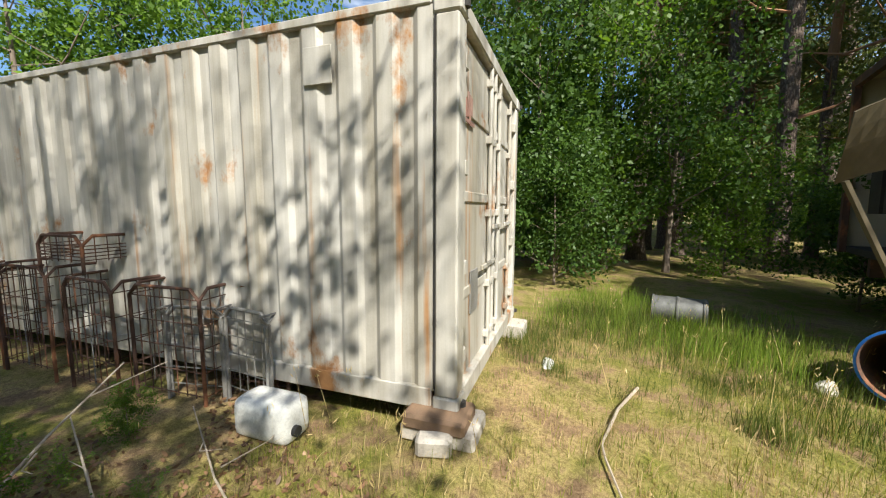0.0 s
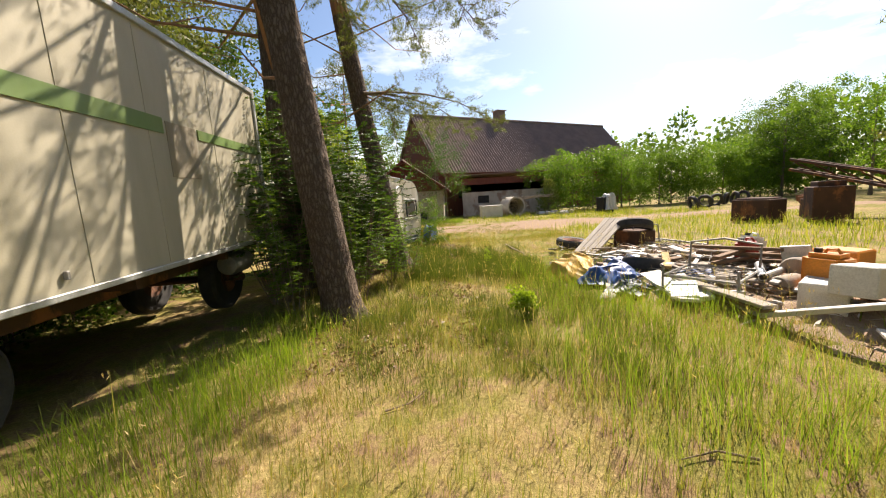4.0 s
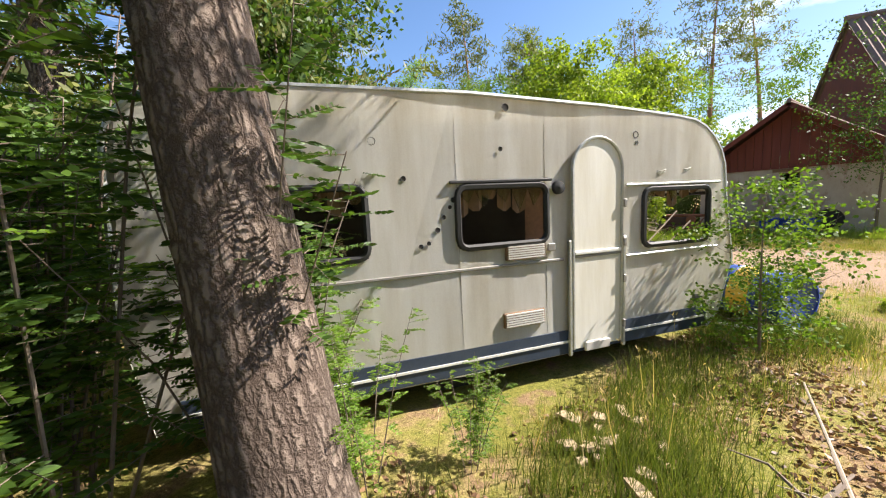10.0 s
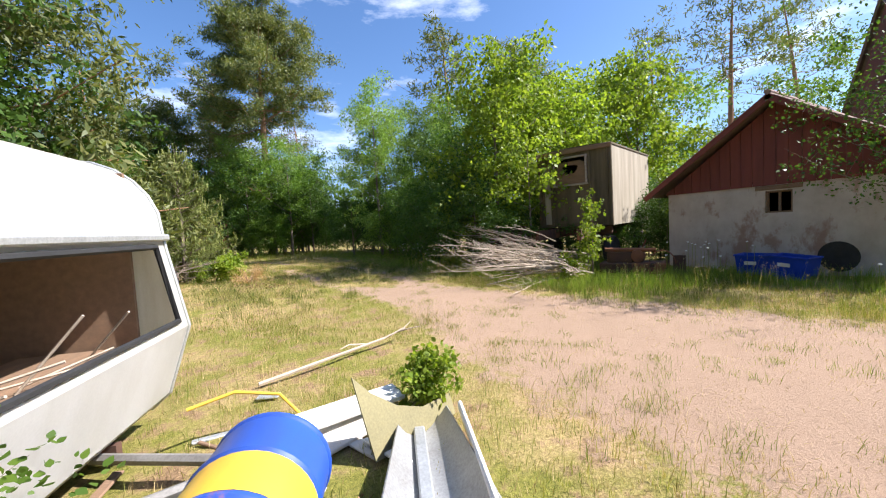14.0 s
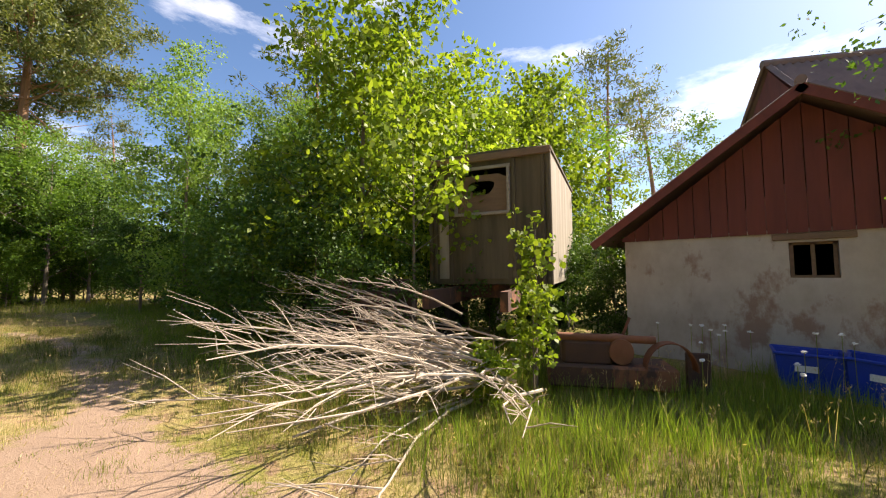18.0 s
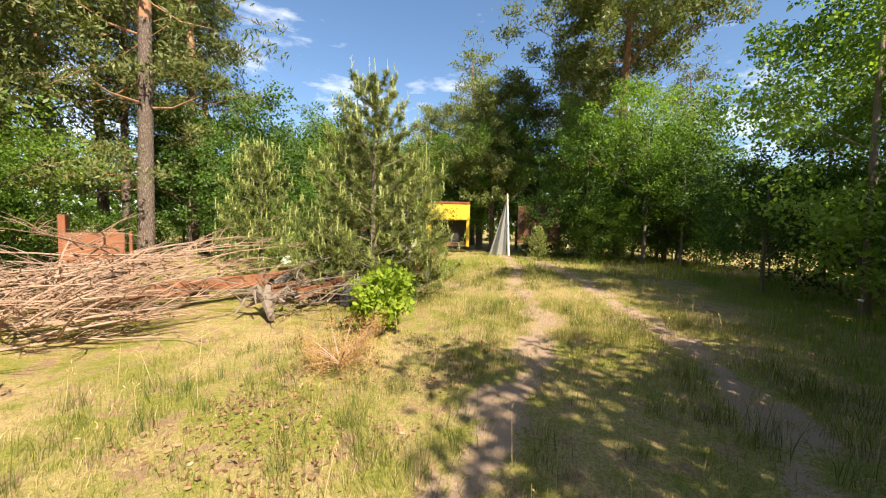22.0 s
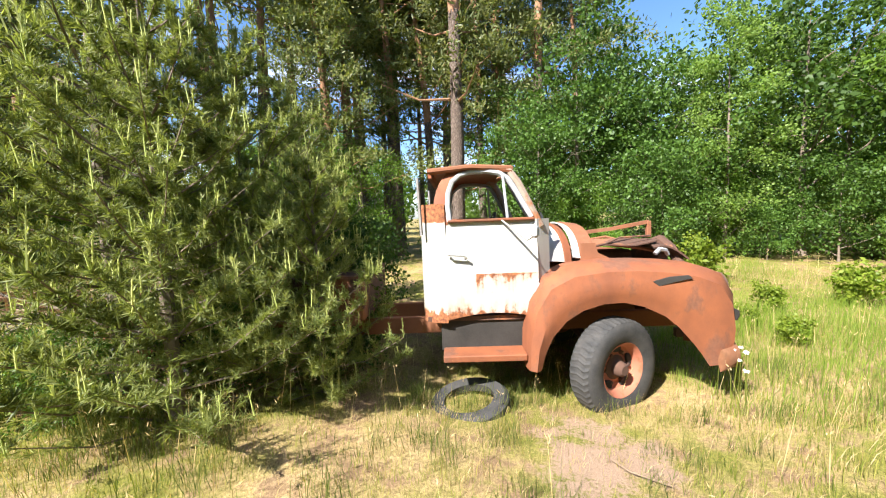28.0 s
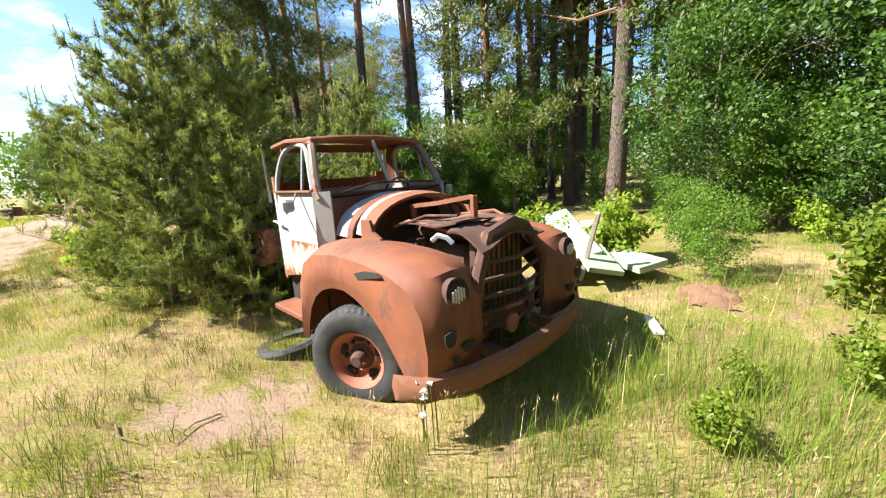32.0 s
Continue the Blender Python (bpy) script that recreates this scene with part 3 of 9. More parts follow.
def tall_pine(name, h, r0, seed, label, crown_from=0.5, lean=(0.4, 0.2), branches=26, reach=0.17, per=12, dead=5, needle=(0.22, 0.42, 0.085), tuft=0.22, tufts=10, limb=0.24):
    """A grown pine: bare plated trunk, reddish above, flat-topped crown of needle tufts."""
    rnd, npr = random.Random(seed), np.random.RandomState(seed)
    root = thing(name, Matrix.Translation((0, 0, -900)), label, "tree", "tall pines")
    lo, hi = B(), B()

    def axis(s):
        return Vector((lean[0] * s * s + 0.12 * math.sin(4 * s + seed), lean[1] * s * s + 0.1 * math.sin(5 * s), h * s))

    ss = [0, 0.012, 0.03, 0.1, 0.2, 0.3, 0.42]
    tube(lo, [axis(s) for s in ss], [r0 * f for f in (1.55, 1.25, 1.08, 1.0, 0.92, 0.86, 0.78)], 12)
    ss = [0.415, 0.55, 0.7, 0.85, 1.0]
    tube(hi, [axis(s) for s in ss], [r0 * f for f in (0.785, 0.66, 0.48, 0.27, 0.05)], 9)
    P, Dn = [], []
    for k in range(branches + dead):
        bare = k < dead
        s = (0.2 + 0.3 * rnd.random()) if bare else crown_from + (0.99 - crown_from) * (k - dead + rnd.random()) / branches
        a, ln = k * 2.4 + rnd.random(), h * reach * (1.25 - 0.8 * max(0, s - crown_from) / (1 - crown_from)) * rnd.uniform(0.6, 1.2)
        ln *= 0.5 if bare else 1
        d = Vector((math.cos(a), math.sin(a), rnd.uniform(-0.25, 0.45)))
        b0 = axis(s)
        b1, b2 = b0 + d * ln * 0.5 + Vector((0, 0, -0.05 * ln)), b0 + d * ln + Vector((0, 0, 0.12 * ln))
        tube(hi, [b0, b1, b2], [r0 * limb * (1.2 - s), r0 * limb * 0.6 * (1.2 - s), 0.01], 5)
        if bare:
            continue
        side = [Vector((rnd.gauss(0, 1), rnd.gauss(0, 1), rnd.gauss(0.1, 0.5))) * ln * 0.17 for _ in range(5)]
        for q in range(tufts):
            u = 0.42 + 0.14 * (q % 5) + 0.05 * rnd.random()
            c = (b0.lerp(b1, u / 0.5) if u < 0.5 else b1.lerp(b2, (u - 0.5) / 0.5)) + side[q % 5] + Vector((rnd.gauss(0, 1), rnd.gauss(0, 1), rnd.gauss(0, 0.6))) * 0.16
            P.append(c)
    part("trunk", lo, M["bark"], root, "plated grey-brown pine trunk", smooth=True)
    part("upper_trunk", hi, M["bark_red"], root, "flaky orange upper trunk and limbs", smooth=True)
    C = np.array([tuple(p) for p in P])
    Q = np.repeat(C, per, 0) + npr.normal(scale=tuft, size=(len(C) * per, 3)) * (1, 1, 0.6)
    D = npr.normal(size=Q.shape) + (0, 0, 0.5)
    v, f = blades(Q, D, npr.uniform(needle[0], needle[1], len(Q)), needle[2], rnd=npr)
    ob = new("crown", cut_mesh("crown", v, f, M["needle"]))
    ob.parent = root
    return root


def young_pine(name, h, seed, label, whorls=9, per=34, width=0.42, bare=0.02):
    """A bushy young pine with upright pale shoots at the branch ends."""
    rnd, npr = random.Random(seed), np.random.RandomState(seed)
    root = thing(name, Matrix.Translation((0, 0, -900)), label, "young pine", "young pines")
    bm = B()
    tube(bm, [(0, 0, 0), (0.02, 0.03, h * 0.4), (0, 0, h * 0.8), (0, 0, h)], [0.05 * h / 3, 0.04 * h / 3, 0.018, 0.006], 7)
    P, D, CP = [], [], [(Vector((0, 0, h * 0.97)), 0.34)]
    for w in range(whorls):
        s = bare + (0.95 - bare) * (w + 0.3 * rnd.random()) / whorls
        ln = h * width * (1 - s) ** 0.75 + 0.12
        for k in range(6):
            a = k * 1.047 + w * 0.6 + rnd.uniform(-0.25, 0.25)
            d = Vector((math.cos(a), math.sin(a), 0.22 + 0.5 * s))
            l2 = ln * rnd.uniform(0.7, 1.15)
            b0 = Vector((0, 0, h * s))
            b1, b2 = b0 + d * l2 * 0.55, b0 + d * l2 + Vector((0, 0, 0.16 * l2))
            tube(bm, [b0, b1, b2], [0.014, 0.009, 0.004], 4)
            CP.append((b2, rnd.uniform(0.12, 0.3)))
            for q in range(int(6 + 13 * l2)):
                u = rnd.random() ** 0.7
                c = b0.lerp(b1, u * 2) if u < 0.5 else b1.lerp(b2, u * 2 - 1)
                side = Vector((rnd.gauss(0, 1), rnd.gauss(0, 1), rnd.uniform(0.0, 1.4))).normalized() * l2 * 0.26 * rnd.random()
                P.append((c, c + side))
                if u > 0.45 and rnd.random() < 0.4:
                    CP.append((c + side, rnd.uniform(0.09, 0.2)))
    part("stem", bm, M["twig"], root, smooth=True)
    A, E = np.array([tuple(p[0]) for p in P]), np.array([tuple(p[1]) for p in P])
    u = npr.uniform(0, 1, (len(A), per, 1))
    Q = (A[:, None] * (1 - u) + E[:, None] * u).reshape(-1, 3)
    dirn = np.repeat(E - A, per, 0)
    dirn /= np.maximum(np.linalg.norm(dirn, axis=1)[:, None], 1e-3)
    Dv = npr.normal(size=Q.shape) + dirn * 0.9 + (0, 0, 0.35)
    v, f = blades(Q, Dv, npr.uniform(0.055, 0.11, len(Q)), 0.0085, rnd=npr)
    ob = new("crown", cut_mesh("crown", v, f, M["needle_young"]))
    ob.parent = root
    cb, Q, Dv = B(), [], []
    for c, ln in CP:
        top = c + Vector((rnd.gauss(0, 0.02), rnd.gauss(0, 0.02), ln))
        tube(cb, [c, top], [0.007, 0.004], 4)
        for q in range(12):
            Q.append(tuple(c.lerp(top, rnd.random())))
    Q = np.array(Q)
    v, f = blades(Q, npr.normal(size=Q.shape) * 0.55 + (0, 0, 1.1), 0.055, 0.009, rnd=npr)
    part("shoot", cb, M["candle"], root, "pale upright new shoots")["kind"] = "stuff"
    ob = new("shoot_needles", cut_mesh("shoot_needles", v, f, M["candle"]))
    ob.parent = root
    return root


def fern_bush(name, h, seed, label, stems=7, fronds=11, leaf="leaf", leaflets=9, reach=0.9):
    """A rowan-like thicket: stems with feathered leaves of paired leaflets."""
    rnd, npr = random.Random(seed), np.random.RandomState(seed)
    root = thing(name, Matrix.Translation((0, 0, -900)), label, "bush", "bushes")
    bm, P, D = B(), [], []
    for k in range(stems):
        a, sp = rnd.uniform(0, 6.28), rnd.uniform(0.05, 0.45)
        top = Vector((math.cos(a) * sp * h, math.sin(a) * sp * h, h * rnd.uniform(0.6, 1.05)))
        b0 = Vector((math.cos(a) * 0.12, math.sin(a) * 0.12, 0))
        mid = b0.lerp(top, 0.5) + Vector((0, 0, 0.08 * h))
        tube(bm, [b0, mid, top], [0.010, 0.007, 0.003], 5)
        for q in range(fronds):
            u = 0.2 + 0.8 * (q + rnd.random()) / fronds
            c = b0.lerp(mid, u * 2) if u < 0.5 else mid.lerp(top, u * 2 - 1)
            a2 = rnd.uniform(0, 6.28)
            d = Vector((math.cos(a2), math.sin(a2), rnd.uniform(-0.15, 0.45))).normalized()
            ln = rnd.uniform(0.2, 0.34) * reach
            side = d.cross(Vector((0, 0, 1))).normalized()
            tip = c + d * ln + Vector((0, 0, -0.05))
            tube(bm, [c, tip], [0.003, 0.0015], 3)
            for j in range(leaflets):
                w = 0.2 + 0.8 * j / leaflets
                for sg in (-1, 1):
                    P.append(tuple(c.lerp(tip, w)))
                    D.append(tuple(side * sg + d * 0.45 + Vector((0, 0, rnd.uniform(-0.3, 0.1)))))
    part("stem", bm, M["twig"], root)
    P, D = np.array(P), np.array(D)
    v, f = blades(P, D, npr.uniform(0.045, 0.068, len(P)) * reach, 0.019 * reach, rnd=npr, fold=0.03, oval=True)
    ob = new("leaves", cut_mesh("leaves", v, f, M[leaf]))
    ob.parent = root
    return root


def set_plant(src, x, y, rz=0.0, s=1.0, sz=None, first=False, label="", tilt=(0, 0)):
    """Puts a copy of a plant on the ground."""
    m = Matrix.Translation((x, y, G(x, y) - 0.04)) @ pose(0, 0, 0, tilt[0], tilt[1], rz)
    ob = copy_thing(src, m)
    ob.scale = (s, s, sz or s)
    if label:
        ob["label"] = label
    return ob


def retire(*roots):
    """Takes the patterns away once their copies stand."""
    for r in roots:
        for o in (*r.children_recursive, r):
            bpy.data.objects.remove(o)

# ---- shipping container ----
M["rust_grey_mark"] = plain("faded_red_paint", (0.26, 0.13, 0.10), (0.33, 0.24, 0.2), 0.8, scale=12)
def container():
    L, W, z0, z1 = 12.19, 2.44, 0.2, 2.79
    root = thing("shipping_container", at(-2.6, 4.18, 0, 199.9), "long dirty white steel shipping container with rust streaks, standing on blocks", "container")

    def ribbed(x0, x1, bottom, top, name, flip):
        bm = B()
        prof, x, out = [], x0, 0.0
        while x < x1 - 0.14:
            prof += [(x, 0.0), (x + 0.11, 0.0), (x + 0.15, -0.026), (x + 0.24, -0.026)]
            x += 0.28
        prof += [(x, 0.0), (x1, 0.0)]
        lo = [bm.verts.new((a, b, bottom)) for a, b in prof]
        hi = [bm.verts.new((a, b, top)) for a, b in prof]
        for i in range(len(prof) - 1):
            bm.faces.new((lo[i], lo[i + 1], hi[i + 1], hi[i]))
        m = Matrix.Translation((0, -0.012, 0)) if not flip else Matrix.Translation((0, -W + 0.012, 0)) @ Matrix.Diagonal((1, -1, 1, 1))
        part(name, bm, M["white_box"], root, m=m)

    ribbed(0.16, L - 0.16, z0 + 0.15, z1 - 0.06, "side_wall", False)
    ribbed(0.16, L - 0.16, z0 + 0.15, z1 - 0.06, "side_wall", True)
    for y in (-0.03, -W + 0.03):
        part("top_rail", box(B(), (L / 2, y, z1 - 0.03), (L - 0.36, 0.06, 0.06), bevel=0.008), M["white_box"], root)
        part("bottom_rail", box(B(), (L / 2, y, z0 + 0.09), (L - 0.36, 0.05, 0.15), bevel=0.006), M["white_box"], root)
        for x in (0.08, L - 0.08):
            part("corner_post", box(B(), (x, y + (0.05 if y < -1 else -0.05), (z0 + z1) / 2), (0.15, 0.16, z1 - z0 - 0.24), bevel=0.012), M["white_box"], root)
            for z in (z0 + 0.06, z1 - 0.06):
                bm = box(B(), (x, y + (0.05 if y < -1 else -0.05), z), (0.178, 0.17, 0.118), bevel=0.012)
                c = part("corner_casting", bm, M["white_box"], root)
                hole = B()
                sx = -0.0905 if x < 1 else 0.0905
                tube(hole, [(x + sx * 0.98, y - 0.05, z - 0.018), (x + sx * 0.98, y - 0.05, z + 0.018)], 0.03, 8)
                part("casting_hole", hole, M["dark"], c)
    bm = B()
    for k in range(42):
        box(bm, (0.2 + k * 0.285, -W / 2, z1 - 0.035), (0.16, W - 0.14, 0.03))
    box(bm, (L / 2, -W / 2, z1 - 0.055), (L - 0.2, W - 0.12, 0.02))
    part("roof", bm, M["white_box"], root)
    part("floor", box(B(), (L / 2, -W / 2, z0 + 0.1), (L - 0.2, W - 0.14, 0.08)), M["dark"], root)
    part("end_wall", box(B(), (L - 0.06, -W / 2, (z0 + z1) / 2), (0.04, W - 0.3, z1 - z0 - 0.2)), M["white_box"], root)
    part("door_header", box(B(), (0.06, -W / 2, z1 - 0.06), (0.12, W - 0.34, 0.11), bevel=0.01), M["white_box"], root)
    part("door_sill", box(B(), (0.06, -W / 2, z0 + 0.07), (0.12, W - 0.34, 0.14), bevel=0.01), M["white_box"], root)
    for k, (a, b) in enumerate(((-0.17, -1.205), (-1.235, -2.27))):
        door = part("door", box(B(), (0.075, (a + b) / 2, (z0 + z1) / 2), (0.05, a - b, z1 - z0 - 0.28), bevel=0.01), M["white_box"], root)
        for z in (0.95, 1.62, 2.2):
            part("door_rib", box(B(), (0.046, (a + b) / 2 + 0.02, z), (0.02, abs(a - b) - 0.22, 0.075), bevel=0.007), M["white_box"], door, "shadowed pressed rib")
        for y in ((-0.98, -1.13) if k == 0 else (-1.36, -1.95)):
            bm = B()
            tube(bm, [(0.02, y, z0 + 0.1), (0.02, y, z1 - 0.08)], 0.017, 8)
            rod = part("locking_rod", bm, M["white_box"], door, smooth=True)
            for z in (0.45, 0.9, 1.5, 2.1, 2.55):
                part("rod_bracket", box(B(), (0.03, y, z), (0.05, 0.09, 0.06), bevel=0.006), M["white_box"], rod)
            part("rod_handle", box(B(), (-0.002, y + 0.17, 1.08 + 0.3 * k), (0.018, 0.36, 0.04), bevel=0.006), M["white_box"], rod)
        for z in (0.55, 1.15, 1.8, 2.45):
            part("hinge", box(B(), (0.03, a - 0.02 if k == 0 else b + 0.02, z), (0.05, 0.07, 0.10), bevel=0.008), M["white_box"], door, "dark rusted hinge")
    part("corner_seam", box(B(), (0.157, -0.006, (z0 + z1) / 2 + 0.02), (0.008, 0.012, z1 - z0 - 0.3)), M["dark"], root)
    part("patch_plate", box(B(), (0.04, -0.55, 0.92), (0.012, 0.22, 0.32), bevel=0.003), M["steel"], root, "grey metal patch plate")
    bm = box(B(), (0.98, 0.004, 2.47), (0.22, 0.012, 0.24), bevel=0.003)
    part("vent_cover", bm, M["white_box"], root, "small square vent cover")
    bm = B()
    for k in range(4):
        box(bm, (0.035, -0.28 - 0.045 * k, 2.20 + 0.03 * (k % 2)), (0.006, 0.03, 0.12 + 0.04 * (k % 3)))
    box(bm, (0.035, -0.35, 2.12), (0.006, 0.26, 0.025))
    part("faded_mark", bm, M["rust_grey_mark"], root, "faded red painted mark")
    return root


container()
for k, (x, y, rz, s) in enumerate(((-2.72, 4.15, 20, (0.42, 0.3, 0.1)), (-2.62, 3.98, 34, (0.22, 0.12, 0.12)), (-3.4, 6.3, 15, (0.4, 0.3, 0.18)))):
    solo("foundation_block", box(B(), (0, 0, s[2] / 2), s, bevel=0.02), M["stone"] if k != 0 else M["wood_brown"], at(x, y, G(x, y) + (0.1 if k == 0 else 0), rz), "worn block carrying the corner of the container", "block", "container blocks")
solo("foundation_block", box(B(), (0, 0, 0.06), (0.5, 0.34, 0.12), bevel=0.02), M["stone"], at(-2.72, 4.2, G(-2.72, 4.2), 20), "grey stone block carrying the corner of the container", "block", "container blocks")


# ---- truck box body ----
def box_body():
    L, W, z0, z1 = 6.35, 2.35, 0.97, 3.24
    root = thing("truck_box_body", at(0.08, 7.52, 0, 5.7, 0, -1.0), "abandoned cream truck box body with a green stripe and open rear", "truck body")
    part("side_panel", box(B(), (L / 2, 0.03, (z0 + z1) / 2), (L, 0.06, z1 - z0)), M["cream"], root)
    part("side_panel", box(B(), (L / 2, W - 0.03, (z0 + z1) / 2), (L, 0.06, z1 - z0)), M["cream"], root)
    part("roof", box(B(), (L / 2, W / 2, z1 + 0.015), (L, W, 0.05), bevel=0.015), M["cream"], root)
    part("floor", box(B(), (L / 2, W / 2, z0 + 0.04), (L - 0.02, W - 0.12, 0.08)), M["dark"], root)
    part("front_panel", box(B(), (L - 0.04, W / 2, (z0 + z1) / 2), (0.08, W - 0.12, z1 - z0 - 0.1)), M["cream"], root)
    # near-black sheet standing for the shade inside the open rear
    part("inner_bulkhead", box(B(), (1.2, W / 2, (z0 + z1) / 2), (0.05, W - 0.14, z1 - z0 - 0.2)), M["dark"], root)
    for y in (-0.012, W + 0.012):
        part("roof_trim", box(B(), (L / 2, y, z1), (L + 0.02, 0.03, 0.07), bevel=0.008), M["alu"], root)
        part("bottom_trim", box(B(), (L / 2, y, z0 + 0.01), (L, 0.025, 0.05), bevel=0.006), M["alu"], root)
        part("rear_corner_trim", box(B(), (0.03, y, (z0 + z1) / 2), (0.10, 0.03, z1 - z0), bevel=0.01), M["alu"], root)
        part("front_corner_trim", box(B(), (L - 0.03, y, (z0 + z1) / 2), (0.08, 0.03, z1 - z0), bevel=0.01), M["alu"], root)
    part("green_stripe", box(B(), (2.05, -0.006, 2.34), (4.0, 0.012, 0.15)), M["green_stripe"], root, "green painted stripe")
    part("green_stripe", box(B(), (5.45, -0.006, 2.34), (1.6, 0.012, 0.11)), M["green_stripe"], root, "faded green painted stripe")
    part("green_stripe", box(B(), (0.75, -0.008, 1.03), (1.2, 0.014, 0.06)), M["green_stripe"], root, "green painted stripe")
    part("repaired_patch", box(B(), (4.35, -0.005, 2.12), (0.5, 0.01, 0.55)), M["pale_wall"], root, "grey rubbed patch of old paint")
    for x in (2.2, 2.98, 3.85, 5.0):
        part("panel_joint", box(B(), (x, -0.001, (z0 + z1) / 2), (0.012, 0.008, z1 - z0 - 0.1), bevel=0.002), M["cream"], root)
    door = part("side_door", box(B(), (0.78, -0.014, 2.02), (0.96, 0.03, 1.92), bevel=0.006), M["cream"], root, "cream side door with metal edging")
    for c, s in (((0.29, -0.03, 2.02), (0.12, 0.014, 1.96)), ((1.27, -0.03, 2.02), (0.07, 0.014, 1.96)), ((0.78, -0.03, 2.97), (0.92, 0.014, 0.06))):
        part("door_edging", box(B(), c, s, bevel=0.004), M["alu"], door)
    for z in (1.25, 2.36, 2.78):
        h = part("hinge", box(B(), (1.27, -0.045, z), (0.13, 0.02, 0.05), bevel=0.005), M["alu"], door)
        bm = B()
        tube(bm, [(1.27, -0.06, z - 0.05), (1.27, -0.06, z + 0.05)], 0.014, 8)
        part("hinge_pin", bm, M["steel"], h, smooth=True)
    part("door_stripe", box(B(), (0.78, -0.0325, 2.34), (0.9, 0.008, 0.15)), M["green_stripe"], door, "green painted stripe")
    part("door_stripe", box(B(), (0.78, -0.0325, 1.105), (0.9, 0.008, 0.06)), M["green_stripe"], door, "green painted stripe")
    plate = part("lock_plate", box(B(), (0.52, -0.035, 1.62), (0.40, 0.012, 0.13), bevel=0.004), M["alu"], door, "recessed lock plate with a lever")
    part("lever", box(B(), (0.52, -0.046, 1.62), (0.30, 0.014, 0.045), bevel=0.006), M["steel"], plate)
    part("lock_recess", box(B(), (0.52, -0.0425, 1.62), (0.35, 0.004, 0.09)), M["dark"], plate)
    sign = part("warning_sign", prism(B(), [(-0.17, 0), (0.17, 0), (0, 0.3)], 0.006, at(0.88, -0.040, 1.90)), M["black"], door, "black-edged yellow warning triangle")
    part("sign_field", prism(B(), [(-0.135, 0.02), (0.135, 0.02), (0, 0.26)], 0.006, at(0.88, -0.045, 1.90)), M["sign"], sign)
    bm = B()
    for k in range(3):
        box(bm, (0.88, -0.048, 1.95 + k * 0.045), (0.15 - 0.045 * k, 0.005, 0.018))
    part("sign_bars", bm, M["wood_brown"], sign)
    slot = part("side_slot", box(B(), (0.14, -0.012, 2.08), (0.10, 0.02, 0.27), bevel=0.006), M["alu"], root, "framed slot in the side")
    part("slot_opening", box(B(), (0.145, -0.024, 2.1), (0.05, 0.01, 0.17)), M["dark"], slot)
    for x in (2.75, 2.3):
        part("latch", box(B(), (x, -0.02, 1.12), (0.03, 0.03, 0.06), bevel=0.005), M["steel"], root)
    part("side_lamp", box(B(), (1.05, -0.01, 0.93), (0.12, 0.03, 0.05), bevel=0.008), M["tail_lamp"], root, "small amber side lamp")
    for x in (0.42, 1.22):
        steps = part("step_stay", tube(B(), [(x, -0.05, 0.95), (x - 0.1, -0.1, 0.35)], 0.014, 6), M["rust"], root)
    for z, x in ((0.72, 0.78), (0.45, 0.74)):
        part("step", box(B(), (x, -0.1, z), (0.85, 0.14, 0.03), bevel=0.006), M["rust"], steps)
    bm = B()
    for y in (0.6, W - 0.6):
        box(bm, (L / 2, y, 0.82), (L - 0.2, 0.09, 0.22))
    for x in (0.5, 2.0, 3.6, 5.2):
        box(bm, (x, W / 2, 0.87), (0.07, W - 0.3, 0.1))
    part("chassis", bm, M["rust_dark"], root)
    for x in (2.35, 5.9):
        for y in (0.62, W - 0.62):
            wheel = part("wheel", lathe(B(), [(0.22, -0.1), (0.42, -0.12), (0.47, -0.08), (0.47, 0.08), (0.42, 0.12), (0.22, 0.1)], at(x, y, 0.44, 0, 90), 24, (False, False)), M["tyre"], root, smooth=True)
            part("rim", lathe(B(), [(0.06, -0.05), (0.2, -0.03), (0.225, -0.1), (0.225, 0.1), (0.06, 0.05)], at(x, y, 0.44, 0, 90), 20), M["rust_dark"], wheel, smooth=True)
        part("axle", tube(B(), [(x, 0.3, 0.44), (x, W - 0.3, 0.44)], 0.06, 8), M["rust_dark"], root)
    part("supply_tank", lathe(B(), [(0.02, -0.3), (0.13, -0.28), (0.15, -0.2), (0.15, 0.2), (0.13, 0.28), (0.02, 0.3)], at(5.55, 0.2, 0.72, 0, 0, 90), 16), M["steel"], root, "grey tank under the floor", smooth=True)
    # the rear: dark frame with the flaps hanging open
    bm = B()
    for y in (0.08, W - 0.08):
        box(bm, (-0.03, y, (z0 + z1) / 2), (0.07, 0.1, z1 - z0))
    box(bm, (-0.03, W / 2, z1 - 0.04), (0.07, W, 0.1))
    part("rear_frame", bm, M["rust_dark"], root)
    bm = B()
    for k in range(3):
        box(bm, (-0.06, 0.35 + 0.4 * k, 2.0), (0.05, 0.3, 1.0))
    part("rear_ladder_rack", bm, M["dark"], root)
    flap = part("upper_flap", sheet(B(), 6, 4, lambda u, v: Vector((-0.10 - 0.52 * u, -0.10 + 0.35 * v * u, 2.52 - 0.10 * u - 0.62 * v + 0.06 * math.sin(3 * u))), 0.025), M["mossy"], root, "bent greenish rear flap")
    bm = B()
    tube(bm, [(-0.08, -0.13, 2.52), (-0.28, -0.13, 1.68)], 0.016, 6)
    tube(bm, [(-0.1, -0.13, 2.42), (0.12, -0.1, 2.52)], 0.012, 6)
    part("flap_edge", bm, M["alu"], flap)
